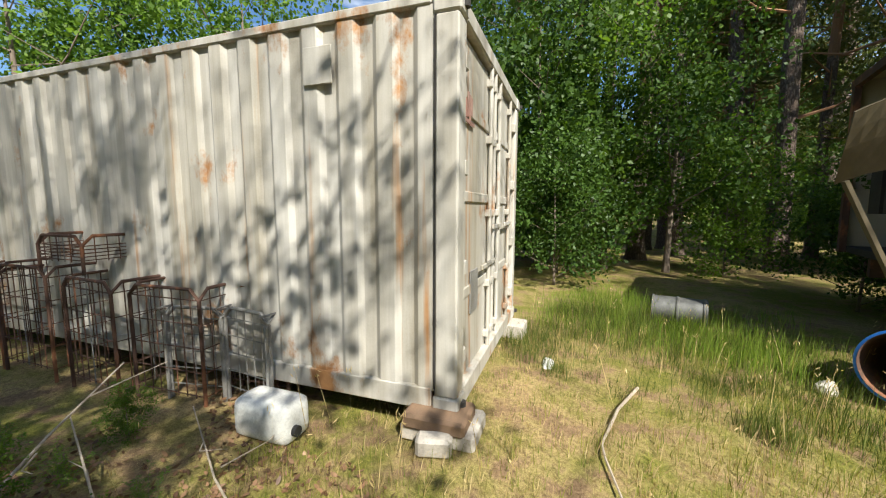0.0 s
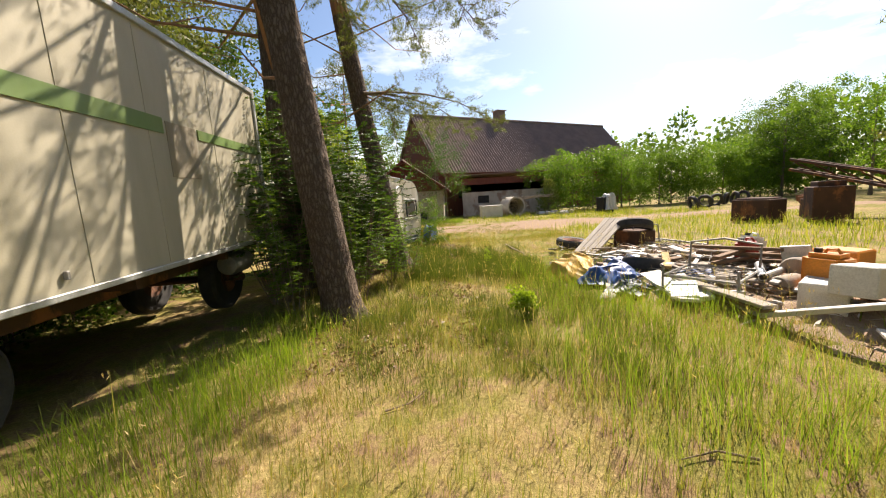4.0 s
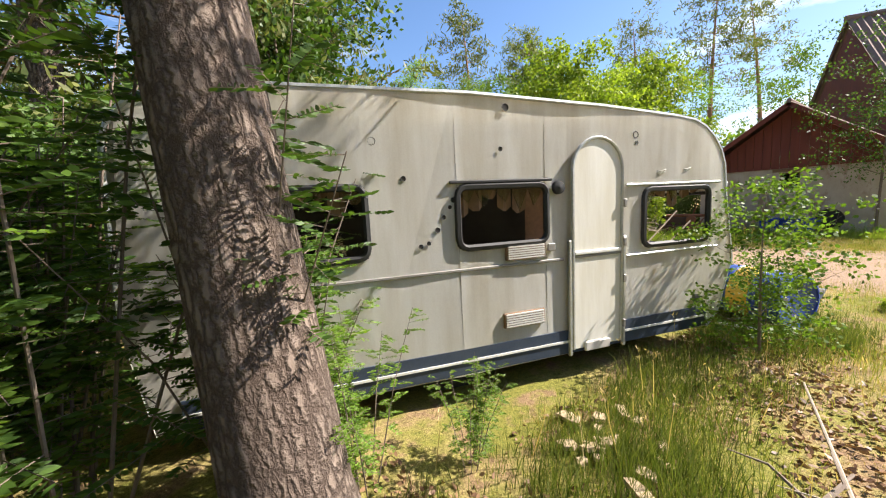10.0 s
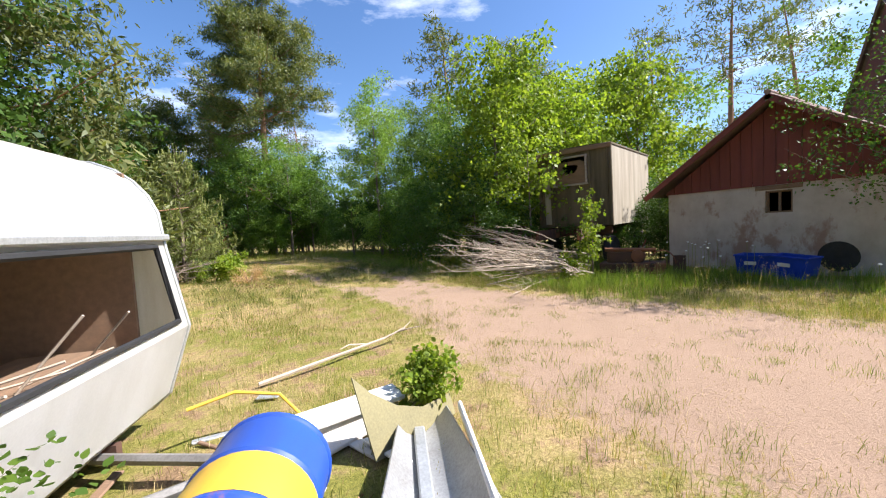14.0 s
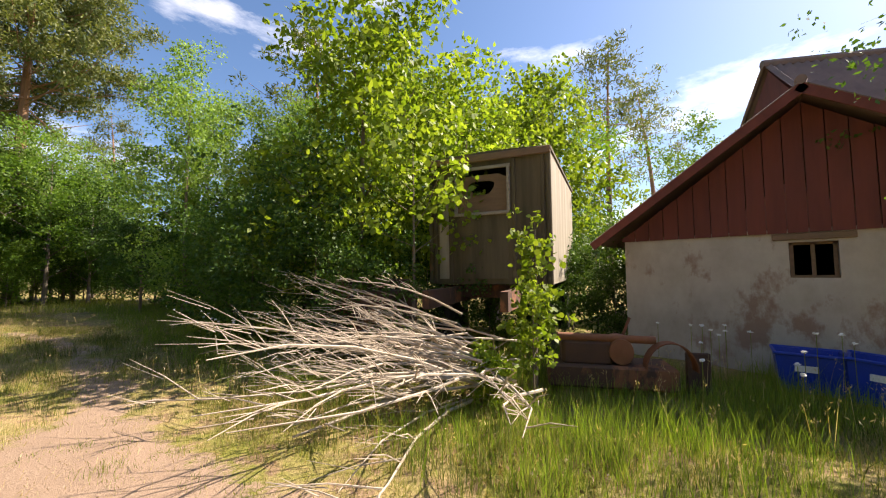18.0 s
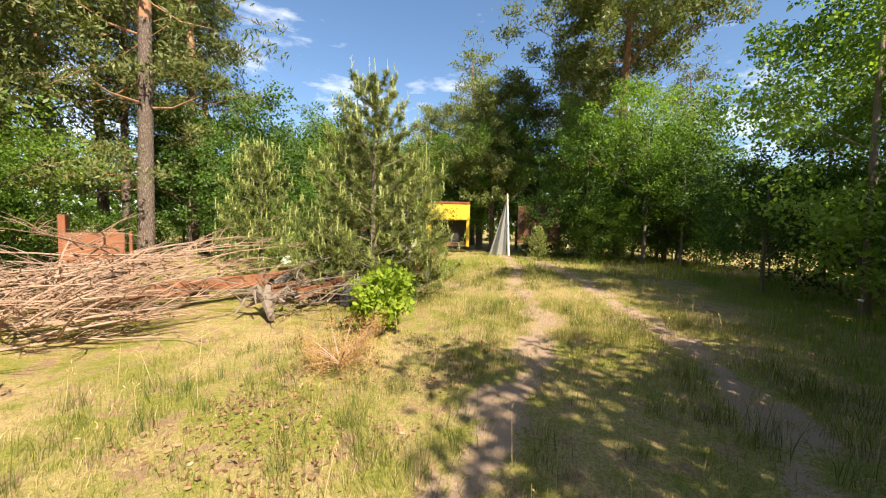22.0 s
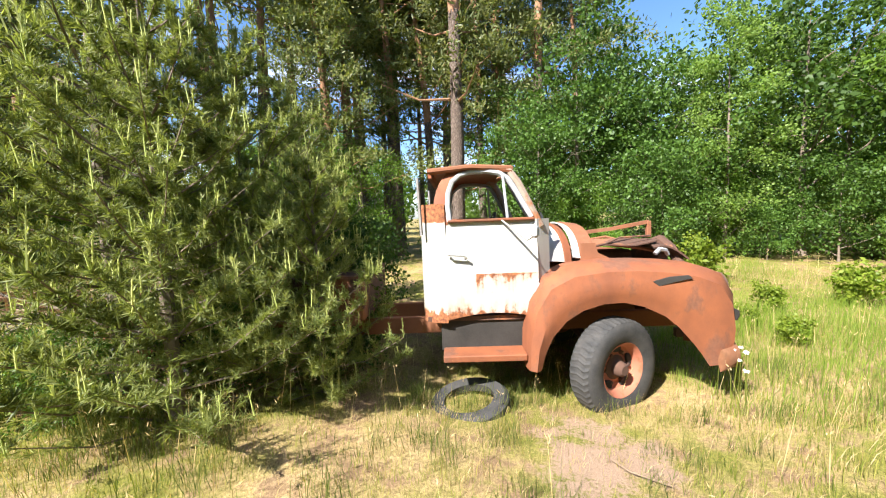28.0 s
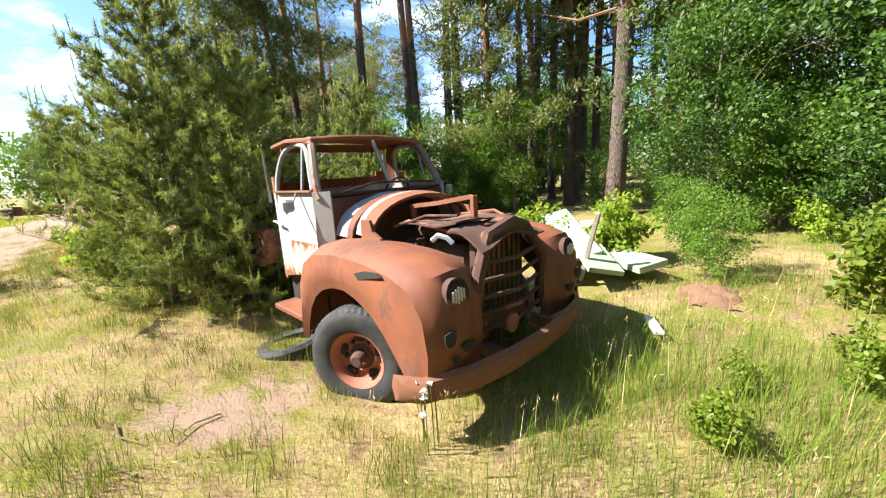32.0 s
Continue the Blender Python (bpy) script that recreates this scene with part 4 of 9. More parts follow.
    part("lower_flap", sheet(B(), 2, 6, lambda u, v: Vector((-0.62 + 0.42 * v, -0.16 + 0.12 * u, 1.82 - 1.05 * v)), 0.03), M["mossy"], root, "green side flap hanging down")
    return root


box_body()


# ---- caravan ----
def caravan():
    L, W, z0, z1 = 4.85, 2.05, 0.2, 2.2
    root = thing("caravan", at(8.55, 7.75, 0, -17.4), "derelict off-white caravan with a rounded front, bullet holes and smashed windows", "caravan")
    # side outline: (x, z), clockwise from the lower left
    def outline():
        p = [(0.10, z0), (0.0, 0.9), (0.04, 1.75)]
        p += [(0.42 + 0.38 * math.cos(a), 1.84 + 0.40 * math.sin(a)) for a in (math.pi * (1 - k / 12) for k in range(1, 6))]
        p += [(0.9, 2.28), (2.2, 2.29), (3.4, 2.245), (4.2, 2.19)]
        p += [(4.28 + 0.57 * math.cos(a), 1.62 + 0.56 * math.sin(a)) for a in (math.pi / 2 * (1 - k / 6) for k in range(1, 6))]
        p += [(4.86, 1.5), (4.98, 0.85), (4.80, 0.32), (4.66, z0)]
        return p

    holes = [(0.72, 1.17, 1.43, 1.65), (2.09, 1.18, 2.84, 1.63), (3.84, 1.06, 4.63, 1.56)]

    def wall(y, cut, name):
        """The side skin, with its window openings going through."""
        bm = B()
        xs = sorted({0.0, 0.12, 0.42, 0.9, 2.2, 3.05, 3.6, 4.2, 4.5, 4.7, 4.8, 4.86, 4.98} | {h[i] for h in holes for i in (0, 2)})
        out = outline()

        def span(x):
            zs = []
            for (xa, za), (xb, zb) in zip(out, out[1:] + out[:1]):
                if min(xa, xb) - 1e-9 <= x <= max(xa, xb) + 1e-9 and abs(xa - xb) > 1e-9:
                    zs.append(za + (zb - za) * (x - xa) / (xb - xa))
            return (min(zs), max(zs)) if zs else (0.9, 0.9)

        cache = {}

        def V(x, z):
            key = (round(x, 4), round(z, 4))
            if key not in cache:
                cache[key] = bm.verts.new((x, y + 0.012 * math.sin(x * 2.1 + z) * (1 if cut else 0), z))
            return cache[key]

        for xa, xb in zip(xs, xs[1:]):
            (la, ha), (lb, hb) = span(xa), span(xb)
            cuts = [h for h in holes if h[0] - 1e-6 <= xa and xb <= h[2] + 1e-6] if cut else []
            levels = [0.0] + [v for h in cuts for v in (h[1], h[3])] + [9.0]
            for za, zb in zip(levels[::2], levels[1::2]):
                q = [V(xa, max(la, za)), V(xb, max(lb, za)), V(xb, min(hb, zb)), V(xa, min(ha, zb))]
                u = list(dict.fromkeys(q))
                if len(u) > 2:
                    bm.faces.new(u)
        bmesh.ops.solidify(bm, geom=bm.faces[:], thickness=-0.03 if cut else 0.03)
        return part(name, bm, M["caravan"], root, "dented off-white side skin")

    wall(0.0, True, "side_wall")
    wall(W, False, "side_wall")
    # skin over roof and ends
    out = outline()
    front_i = next(i for i, p in enumerate(out) if p[0] > 4.5)
    def strip(points, name, mat_):
        bm = B()
        a, b = [bm.verts.new((x, 0.0, z)) for x, z in points], [bm.verts.new((x, W, z)) for x, z in points]
        for i in range(len(points) - 1):
            bm.faces.new((a[i], a[i + 1], b[i + 1], b[i]))
        bmesh.ops.solidify(bm, geom=bm.faces[:], thickness=0.03)
        return part(name, bm, mat_, root, smooth=True)
    strip(out[:front_i + 1], "roof_skin", M["caravan"])
    strip(out[front_i:front_i + 5], "roof_front_skin", M["caravan_white"])
    # front end with a window opening
    bm = B()
    zt, zb = 1.5, 0.92
    def fx(z):
        return 4.86 + 0.12 * (1.5 - z) / 0.65 if z > 0.85 else 4.98 - 0.18 * (0.85 - z) / 0.53 if z > 0.32 else 4.80 - 0.14 * (0.32 - z) / 0.12
    rows_ = [1.62, zt, zb, 0.85, 0.6, 0.32, z0]
    cols_ = [0.0, 0.16, 1.0, W - 0.16, W]
    g = [[bm.verts.new((fx(z) if z < 1.6 else 4.85, y, z)) for y in cols_] for z in rows_]
    for i in range(len(rows_) - 1):
        for j in range(len(cols_) - 1):
            if i == 1 and j in (1, 2):
                continue
            bm.faces.new((g[i][j], g[i][j + 1], g[i + 1][j + 1], g[i + 1][j]))
    bmesh.ops.solidify(bm, geom=bm.faces[:], thickness=0.03)
    front = part("front_wall", bm, M["caravan_white"], root, "bright white moulded front")
    bm = B()
    pts = [(fx(zt) + 0.012, 0.16, zt), (fx(zt) + 0.012, W - 0.16, zt), (fx(zb) + 0.012, W - 0.16, zb), (fx(zb) + 0.012, 0.16, zb)]
    tube(bm, pts + pts[:1], 0.022, 6)
    part("front_window_seal", bm, M["black"], front)
    part("front_moulding", box(B(), (4.89, W / 2, 1.57), (0.03, W, 0.05), bevel=0.01), M["alu"], front)
    part("front_marker", lathe(B(), [(0.0, 0), (0.045, 0), (0.045, 0.02), (0, 0.025)], at(4.99, 0.14, 0.75, 0, 0, 90), 12), M["black"], front)
    part("front_handle", box(B(), (5.0, 0.24, 0.55), (0.03, 0.14, 0.05), bevel=0.01), M["steel"], front)
    # trims along the edge between side and roof
    bm = B()
    tube(bm, [(x, 0.0, z) for x, z in out[1:]], 0.017, 6)
    part("edge_trim", bm, M["alu"], root, "worn aluminium edge trim")
    bm = B()
    tube(bm, [(x, W, z) for x, z in out[1:]], 0.017, 6)
    part("edge_trim", bm, M["alu"], root, "worn aluminium edge trim")
    part("floor", box(B(), (L / 2, W / 2, z0 + 0.06), (L - 0.4, W - 0.08, 0.06)), M["wood_brown"], root)
    part("lower_band", box(B(), (2.45, -0.006, 0.31), (4.4, 0.012, 0.2)), M["navy"], root, "navy band along the skirt")
    part("band_line", box(B(), (2.45, -0.016, 0.315), (4.4, 0.008, 0.018)), M["white"], root)
    part("side_groove", box(B(), (1.55, -0.008, 1.02), (2.9, 0.016, 0.022), bevel=0.004), M["steel"], root)
    part("window_rail", box(B(), (4.2, -0.012, 1.60), (1.12, 0.024, 0.02), bevel=0.005), M["alu"], root)
    part("window_rail", box(B(), (4.2, -0.012, 0.99), (1.12, 0.024, 0.02), bevel=0.005), M["alu"], root)
    part("awning_rail", box(B(), (2.46, -0.012, 1.665), (0.86, 0.024, 0.022), bevel=0.005), M["black"], root)
    for k, (x0, za, x1, zb2) in enumerate(holes):
        bm = B()
        r = 0.07
        loop = []
        for cx, cz, a0 in ((x1 - r, zb2 - r, 0), (x0 + r, zb2 - r, 90), (x0 + r, za + r, 180), (x1 - r, za + r, 270)):
            loop += [(cx + r * math.cos(radians(a0 + s)), -0.008, cz + r * math.sin(radians(a0 + s))) for s in (0, 30, 60, 90)]
        tube(bm, loop + loop[:1], 0.026, 6, (False, False))
        fr = part("window_frame", bm, M["black"], root, "perished black window seal", smooth=True)
        shard = random.Random(20 + k)
        for s in range(5 if k < 2 else 3):
            x = x0 + (x1 - x0) * (s + 0.5) / 5
            d = shard.uniform(0.08, 0.2)
            top = k == 1 or s % 2 == 0
            z = zb2 - 0.02 if top else za + 0.02
            sg = -1 if top else 1
            part("glass_shard", prism(B(), [(x - 0.075, z), (x + 0.075, z), (x + shard.uniform(-0.05, 0.05), z + sg * d)], 0.006, at(0, 0.015, 0)), M["glass"], fr, "broken dusty pane")
        bm = B()
        for s in range(6):
            x = x0 + (x1 - x0) * (s + 0.5) / 6
            w = (x1 - x0) / 6
            ln = 0.10 + 0.07 * math.sin(s * 1.9 + k) + (0.05 if k == 1 else 0)
            sheet(bm, 3, 4, lambda u, v: Vector((x - w / 2 + w * u, 0.10 + 0.02 * math.sin(6 * u + s), zb2 + 0.02 - (ln + 0.04 * math.sin(u * 3.1)) * v)))
        part("ragged_curtain", bm, M["wood_brown"], fr, "ragged grey curtain remains")
    # door
    arch = [(3.08, 0.24), (3.58, 0.24), (3.58, 1.72)] + [(3.33 + 0.25 * math.cos(radians(a)), 1.74 + 0.25 * math.sin(radians(a))) for a in range(0, 181, 15)] + [(3.08, 1.72)]
    door = part("entrance_door", prism(B(), arch, 0.03, at(0, -0.022, 0)), M["caravan"], root, "round-topped entrance door in two halves")
    bm = B()
    tube(bm, [(x, -0.025, z) for x, z in arch[1:] + arch[:1]], 0.014, 6)
    part("door_trim", bm, M["alu"], door)
    part("door_split", box(B(), (3.33, -0.026, 1.03), (0.5, 0.012, 0.02), bevel=0.003), M["steel"], door)
    part("upper_leaf_edge", box(B(), (3.33, -0.03, 1.06), (0.48, 0.016, 0.03), bevel=0.005), M["caravan_white"], door)
    part("door_post", box(B(), (3.05, -0.02, 0.68), (0.03, 0.03, 0.98), bevel=0.006), M["alu"], root)
    part("door_post", box(B(), (3.61, -0.02, 0.68), (0.03, 0.03, 0.98), bevel=0.006), M["alu"], root)
    for x, z in ((3.6, 1.45), (3.6, 1.12), (3.6, 0.8), (3.6, 0.4)):
        part("door_hinge", box(B(), (x, -0.04, z), (0.03, 0.02, 0.07), bevel=0.005), M["steel"], door)
    part("number_plate", box(B(), (3.32, -0.03, 0.25), (0.26, 0.03, 0.08), bevel=0.008), M["board_white"], door, "pale plate at the door foot")
    part("door_lamp", lathe(B(), [(0.0, 0), (0.055, 0), (0.05, 0.03), (0.0, 0.04)], at(2.95, -0.002, 1.6, 0, 90), 14), M["black"], root, "round black lamp socket", smooth=True)
    for x, z, w, h in ((2.64, 1.115, 0.35, 0.115), (2.62, 0.58, 0.37, 0.12)):
        v = part("vent_grille", box(B(), (x, -0.012, z), (w, 0.024, h), bevel=0.005), M["wood_brown"], root, "brown-stained ventilation grille")
        for s in range(6):
            part("slat", box(B(), (x, -0.028, z - h / 2 + 0.014 + s * h / 6.4), (w - 0.03, 0.014, 0.011)), M["board_white"], v)
    part("socket", box(B(), (2.88, -0.012, 1.13), (0.07, 0.02, 0.06), bevel=0.005), M["steel"], root)
    part("side_marker", lathe(B(), [(0.0, 0), (0.04, 0), (0.04, 0.025), (0, 0.03)], at(4.5, -0.002, 0.5, 0, 90), 12), M["black"], root)
    part("side_marker", lathe(B(), [(0.0, 0), (0.04, 0), (0.04, 0.025), (0, 0.03)], at(0.55, -0.002, 0.5, 0, 90), 12), M["black"], root)
    hr = random.Random(4)
    dents = [(1.8, 1.22), (1.86, 1.24), (1.93, 1.33), (1.98, 1.42), (2.03, 1.49), (2.06, 1.54), (3.28, 1.38), (3.2, 1.12), (3.52, 1.1), (3.45, 0.8), (3.46, 0.7), (4.1, 1.78), (4.34, 1.76), (4.36, 1.98), (3.75, 1.95), (3.74, 2.02), (2.5, 2.2), (1.5, 1.95), (0.9, 2.0), (2.45, 1.9), (1.7, 1.7)]
    for x, z in dents:
        r = hr.uniform(0.009, 0.02)
        bm = B()
        lathe(bm, [(0.0, 0), (r, 0), (r * 1.5, 0.004), (r * 1.6, 0.001)], at(x, -0.004, z, 0, 90), 8)
        part("bullet_hole", bm, M["dark"], root)
    for x, z in ((4.04, 1.72), (4.34, 1.73), (3.36, 1.35), (3.5, 1.09), (3.98, 1.05)):
        bm = B()
        sheet(bm, 3, 2, lambda u, v: Vector((x - 0.06 + 0.12 * u, -0.004 - 0.02 * math.sin(math.pi * u) * (1 - v), z - 0.035 * v - 0.01 * math.sin(u * 5))), 0.004)
        part("torn_skin", bm, M["caravan_white"], root, "curled tear in the skin")
    # dim interior: brown linings, and a near-black sheet as the shade behind the windows
    part("ceiling_lining", box(B(), (2.45, W / 2, 2.1), (4.1, W - 0.1, 0.03)), M["wood_brown"], root)
    part("wall_lining", box(B(), (2.4, W - 0.05, 1.2), (4.5, 0.03, 1.75)), M["wood_brown"], root)
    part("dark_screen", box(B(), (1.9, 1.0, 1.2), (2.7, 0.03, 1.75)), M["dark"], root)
    part("end_lining", box(B(), (0.14, W / 2, 1.15), (0.03, W - 0.1, 1.7)), M["wood_brown"], root)
    part("seat_locker", box(B(), (4.3, W / 2, 0.55), (0.8, W - 0.2, 0.4), bevel=0.02), M["wood_brown"], root)
    part("cupboard", box(B(), (1.8, W - 0.35, 0.9), (1.8, 0.5, 1.2), bevel=0.02), M["wood_brown"], root)
    part("partition", box(B(), (0.7, W / 2 + 0.5, 1.1), (0.04, 0.9, 1.6)), M["wood_brown"], root)
    bm = B()
    rr = random.Random(9)
    for k in range(9):
        y = rr.uniform(0.3, 1.7)
        tube(bm, [(4.35 + rr.uniform(-0.3, 0.3), y, 0.78), (4.9 - 0.1 * rr.random(), y + rr.uniform(-0.4, 0.4), rr.uniform(0.85, 1.35))], 0.008, 5)
    part("splintered_lath", bm, M["dry_twig"], root, "splintered laths inside the front window")
    bm = B()
    for y in (0.5, W - 0.5):
        box(bm, (L / 2, y, 0.14), (L - 0.3, 0.06, 0.1))
    part("chassis", bm, M["rust_dark"], root)
    for y in (0.36, W - 0.36):
        wheel = part("wheel", lathe(B(), [(0.16, -0.07), (0.29, -0.08), (0.31, -0.04), (0.31, 0.04), (0.29, 0.08), (0.16, 0.07)], at(2.1, y, 0.22, 0, 90), 20, (False, False)), M["tyre"], root, smooth=True)
        part("rim", lathe(B(), [(0.03, -0.03), (0.165, -0.06), (0.165, 0.06), (0.03, 0.03)], at(2.1, y, 0.22, 0, 90), 16), M["steel"], wheel, smooth=True)
    bm = B()
    tube(bm, [(4.6, 0.6, 0.16), (5.7, W / 2, 0.2)], 0.035, 6)
    tube(bm, [(4.6, W - 0.6, 0.16), (5.7, W / 2, 0.2)], 0.035, 6)
    part("drawbar", bm, M["steel"], root, "bare metal drawbar")
    return root


caravan()


# ---- farm buildings ----
def house():
    X0, X1, Y0, Y1, ZW, ZA = 25.9, 33.2, 5.75, 10.88, 2.2, 4.2
    ym = (Y0 + Y1) / 2
    root = thing("outhouse", at(X0, 0, 0), "low whitewashed farm outhouse with a dark red boarded gable", "building", kind="")
    wy0, wy1, wz0, wz1 = 8.02, 8.55, 1.46, 2.0
    for a, b, za, zb in ((Y0, wy0, 0, ZW), (wy1, Y1, 0, ZW), (wy0, wy1, 0, wz0), (wy0, wy1, wz1, ZW)):
        bm = box(B(), (0.15, (a + b) / 2, (za + zb) / 2 - (0.1 if za == 0 else 0)), (0.3, b - a, zb - za + (0.2 if za == 0 else 0)))
        part("front_wall", bm, M["plaster"], root, "stained and flaking whitewashed wall")
    for y in (Y0 + 0.15, Y1 - 0.15):
        part("side_wall", box(B(), ((X1 - X0) / 2 + 0.15, y, ZW / 2 - 0.1), (X1 - X0 - 0.3, 0.3, ZW + 0.2)), M["plaster"], root)
    n = 22
    for k in range(n):
        a, b = Y0 - 0.04 + (Y1 - Y0 + 0.08) * k / n, Y0 - 0.04 + (Y1 - Y0 + 0.08) * (k + 1) / n
        def top(y):
            return ZA - 0.08 - (ZA - ZW - 0.05) * abs(y - ym) / ((Y1 - Y0) / 2 + 0.04)
        part("gable_board", prism(B(), [(a + 0.006, ZW - 0.06), (b - 0.006, ZW - 0.06), (b - 0.006, max(top(b), ZW)), (a + 0.006, max(top(a), ZW))], 0.025, at(-0.035 - 0.006 * (k % 2), 0, 0, 90) @ Matrix.Diagonal((1, -1, 1, 1))), M["red_wood"], root)
    rise = ZA - ZW + 0.05
    run = (Y1 - Y0) / 2 + 0.5
    ang = math.degrees(math.atan2(rise + 0.12, run))
    for sg in (-1, 1):
        ln = math.hypot(rise + 0.12, run)
        mid = Vector(((X1 - X0) / 2 - 0.2, ym + sg * run / 2, (ZA + ZW - 0.17) / 2 + 0.08))
        bm = B()
        nw = 60
        def fn(u, v):
            return Vector(((u - 0.5) * (X1 - X0 + 0.6), (v - 0.5) * ln, 0.022 * math.sin(u * nw * math.pi)))
        sheet(bm, nw * 2, 4, fn, 0.012)
        part("roof_slope", bm, M["roof"], root, "weathered corrugated roof sheets", m=Matrix.Translation(mid) @ pose(0, 0, 0, -sg * ang))
        part("barge_board", box(B(), (-(X1 - X0 + 0.6) / 2 + 0.02, 0, -0.08), (0.03, ln, 0.14), bevel=0.005), M["red_wood"], root, m=Matrix.Translation(mid) @ pose(0, 0, 0, -sg * ang))
    part("ridge_cap", tube(B(), [(-0.5, ym, ZA + 0.1), (X1 - X0 + 0.1, ym, ZA + 0.1)], 0.07, 8), M["roof"], root)
    win = part("small_window", box(B(), (0.1, (wy0 + wy1) / 2, wz0 + 0.02), (0.1, wy1 - wy0, 0.04)), M["wood_brown"], root, "small broken barred window")
    for y in (wy0 + 0.03, (wy0 + wy1) / 2, wy1 - 0.03):
        part("window_bar", box(B(), (0.1, y, (wz0 + wz1) / 2), (0.05, 0.045, wz1 - wz0)), M["wood_brown"], win)
    part("window_bar", box(B(), (0.1, (wy0 + wy1) / 2, wz1 - 0.02), (0.05, wy1 - wy0, 0.04)), M["wood_brown"], win)
    part("lintel", box(B(), (-0.012, (wy0 + wy1) / 2, wz1 + 0.08), (0.04, 0.9, 0.1), bevel=0.01), M["wood_brown"], root)
    # the room's shade, drawn as a near-black sheet behind the small window
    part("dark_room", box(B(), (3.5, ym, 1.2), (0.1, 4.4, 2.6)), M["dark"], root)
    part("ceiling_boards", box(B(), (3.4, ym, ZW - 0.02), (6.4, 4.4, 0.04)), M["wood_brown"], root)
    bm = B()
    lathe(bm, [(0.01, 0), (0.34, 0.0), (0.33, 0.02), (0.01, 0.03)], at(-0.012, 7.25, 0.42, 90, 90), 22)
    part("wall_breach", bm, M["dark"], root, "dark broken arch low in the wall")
    # lower red lean-to that joins the barn
    lean = thing("barn_annex", at(31.0, -1.6, 0), "low dark red boarded barn annex behind the outhouse", "building")
    part("annex_wall", box(B(), (0, 2.6, 1.25), (0.2, 6.6, 2.6)), M["plaster"], lean)
    part("annex_boarding", box(B(), (-0.03, 2.6, 2.5), (0.14, 6.7, 1.1), bevel=0.01), M["red_wood"], lean)
    part("annex_opening", box(B(), (-0.104, 4.2, 1.35), (0.02, 0.9, 0.6)), M["dark"], lean)
    part("annex_roof", box(B(), (2.2, 2.6, 3.35), (5.2, 7.0, 0.08), m=None), M["roof"], lean)
    return root


house()


def barn():
    XE, XR, Y0, Y1, ZE, ZR = 0.0, 5.0, -27.0, 0.0, 4.1, 9.6
    root = thing("barn", at(36.9, 8.7, 0, 30) @ Matrix.Translation((-5.0, 0, 0)), "long red wooden barn with a mossy corrugated roof", "barn")
    part("long_wall", box(B(), (0.5, (Y0 + Y1) / 2, ZE / 2), (0.2, Y1 - Y0 - 0.4, ZE)), M["red_wood"], root)
    W = 2 * (XR - XE)
    part("far_wall", box(B(), (W - 0.5, (Y0 + Y1) / 2, ZE / 2), (0.2, Y1 - Y0 - 0.4, ZE)), M["red_wood"], root)
    for y in (Y0 + 0.3, Y1 - 0.3):
        part("gable_wall", prism(B(), [(0.6, 0), (W - 0.6, 0), (W - 0.6, ZE), (W / 2, ZR - 0.25), (0.6, ZE)], 0.2, at(0, y - 0.1, 0)), M["red_wood"], root)
    ln, ang = math.hypot(XR - XE + 0.3, ZR - ZE + 0.3), math.degrees(math.atan2(ZR - ZE, XR - XE))
    for sg in (-1, 1):
        nw = 90
        for r in range(4):
            bm = B()
            def fn(u, v):
                return Vector(((v - 0.5) * (ln / 4 + 0.12), (u - 0.5) * (Y1 - Y0), 0.05 * math.sin(u * nw * 2 * math.pi) + 0.02 * v))
            sheet(bm, nw * 4, 1, fn)
            t = (r + 0.5) / 4
            c = Vector((XR - XE + sg * (XR - XE + 0.3) * (1 - t), (Y0 + Y1) / 2, ZR - (ZR - ZE + 0.3) * (1 - t)))
            part("roof_course", bm, M["roof"], root, "rows of corrugated roof sheets", m=Matrix.Translation(c) @ pose(0, 0, 0, 0, sg * ang, 0 if sg < 0 else 0))
    part("ridge_cap", tube(B(), [(XR - XE, Y0, ZR + 0.03), (XR - XE, Y1, ZR + 0.03)], 0.16, 8), M["roof"], root)
    vent = part("roof_vent", box(B(), (XR - XE, -10.5, ZR + 0.4), (0.9, 1.0, 1.1), bevel=0.03), M["roof"], root, "square ridge ventilator")
    part("vent_cap", box(B(), (XR - XE, -10.5, ZR + 0.98), (1.15, 1.25, 0.1), bevel=0.03), M["roof"], vent)
    for k in range(9):
        part("barn_hatch", box(B(), (0.37, -25 + 2.8 * k, 1.9), (0.08, 0.9, 0.7), bevel=0.01), M["dark"], root)
    return root


barn()


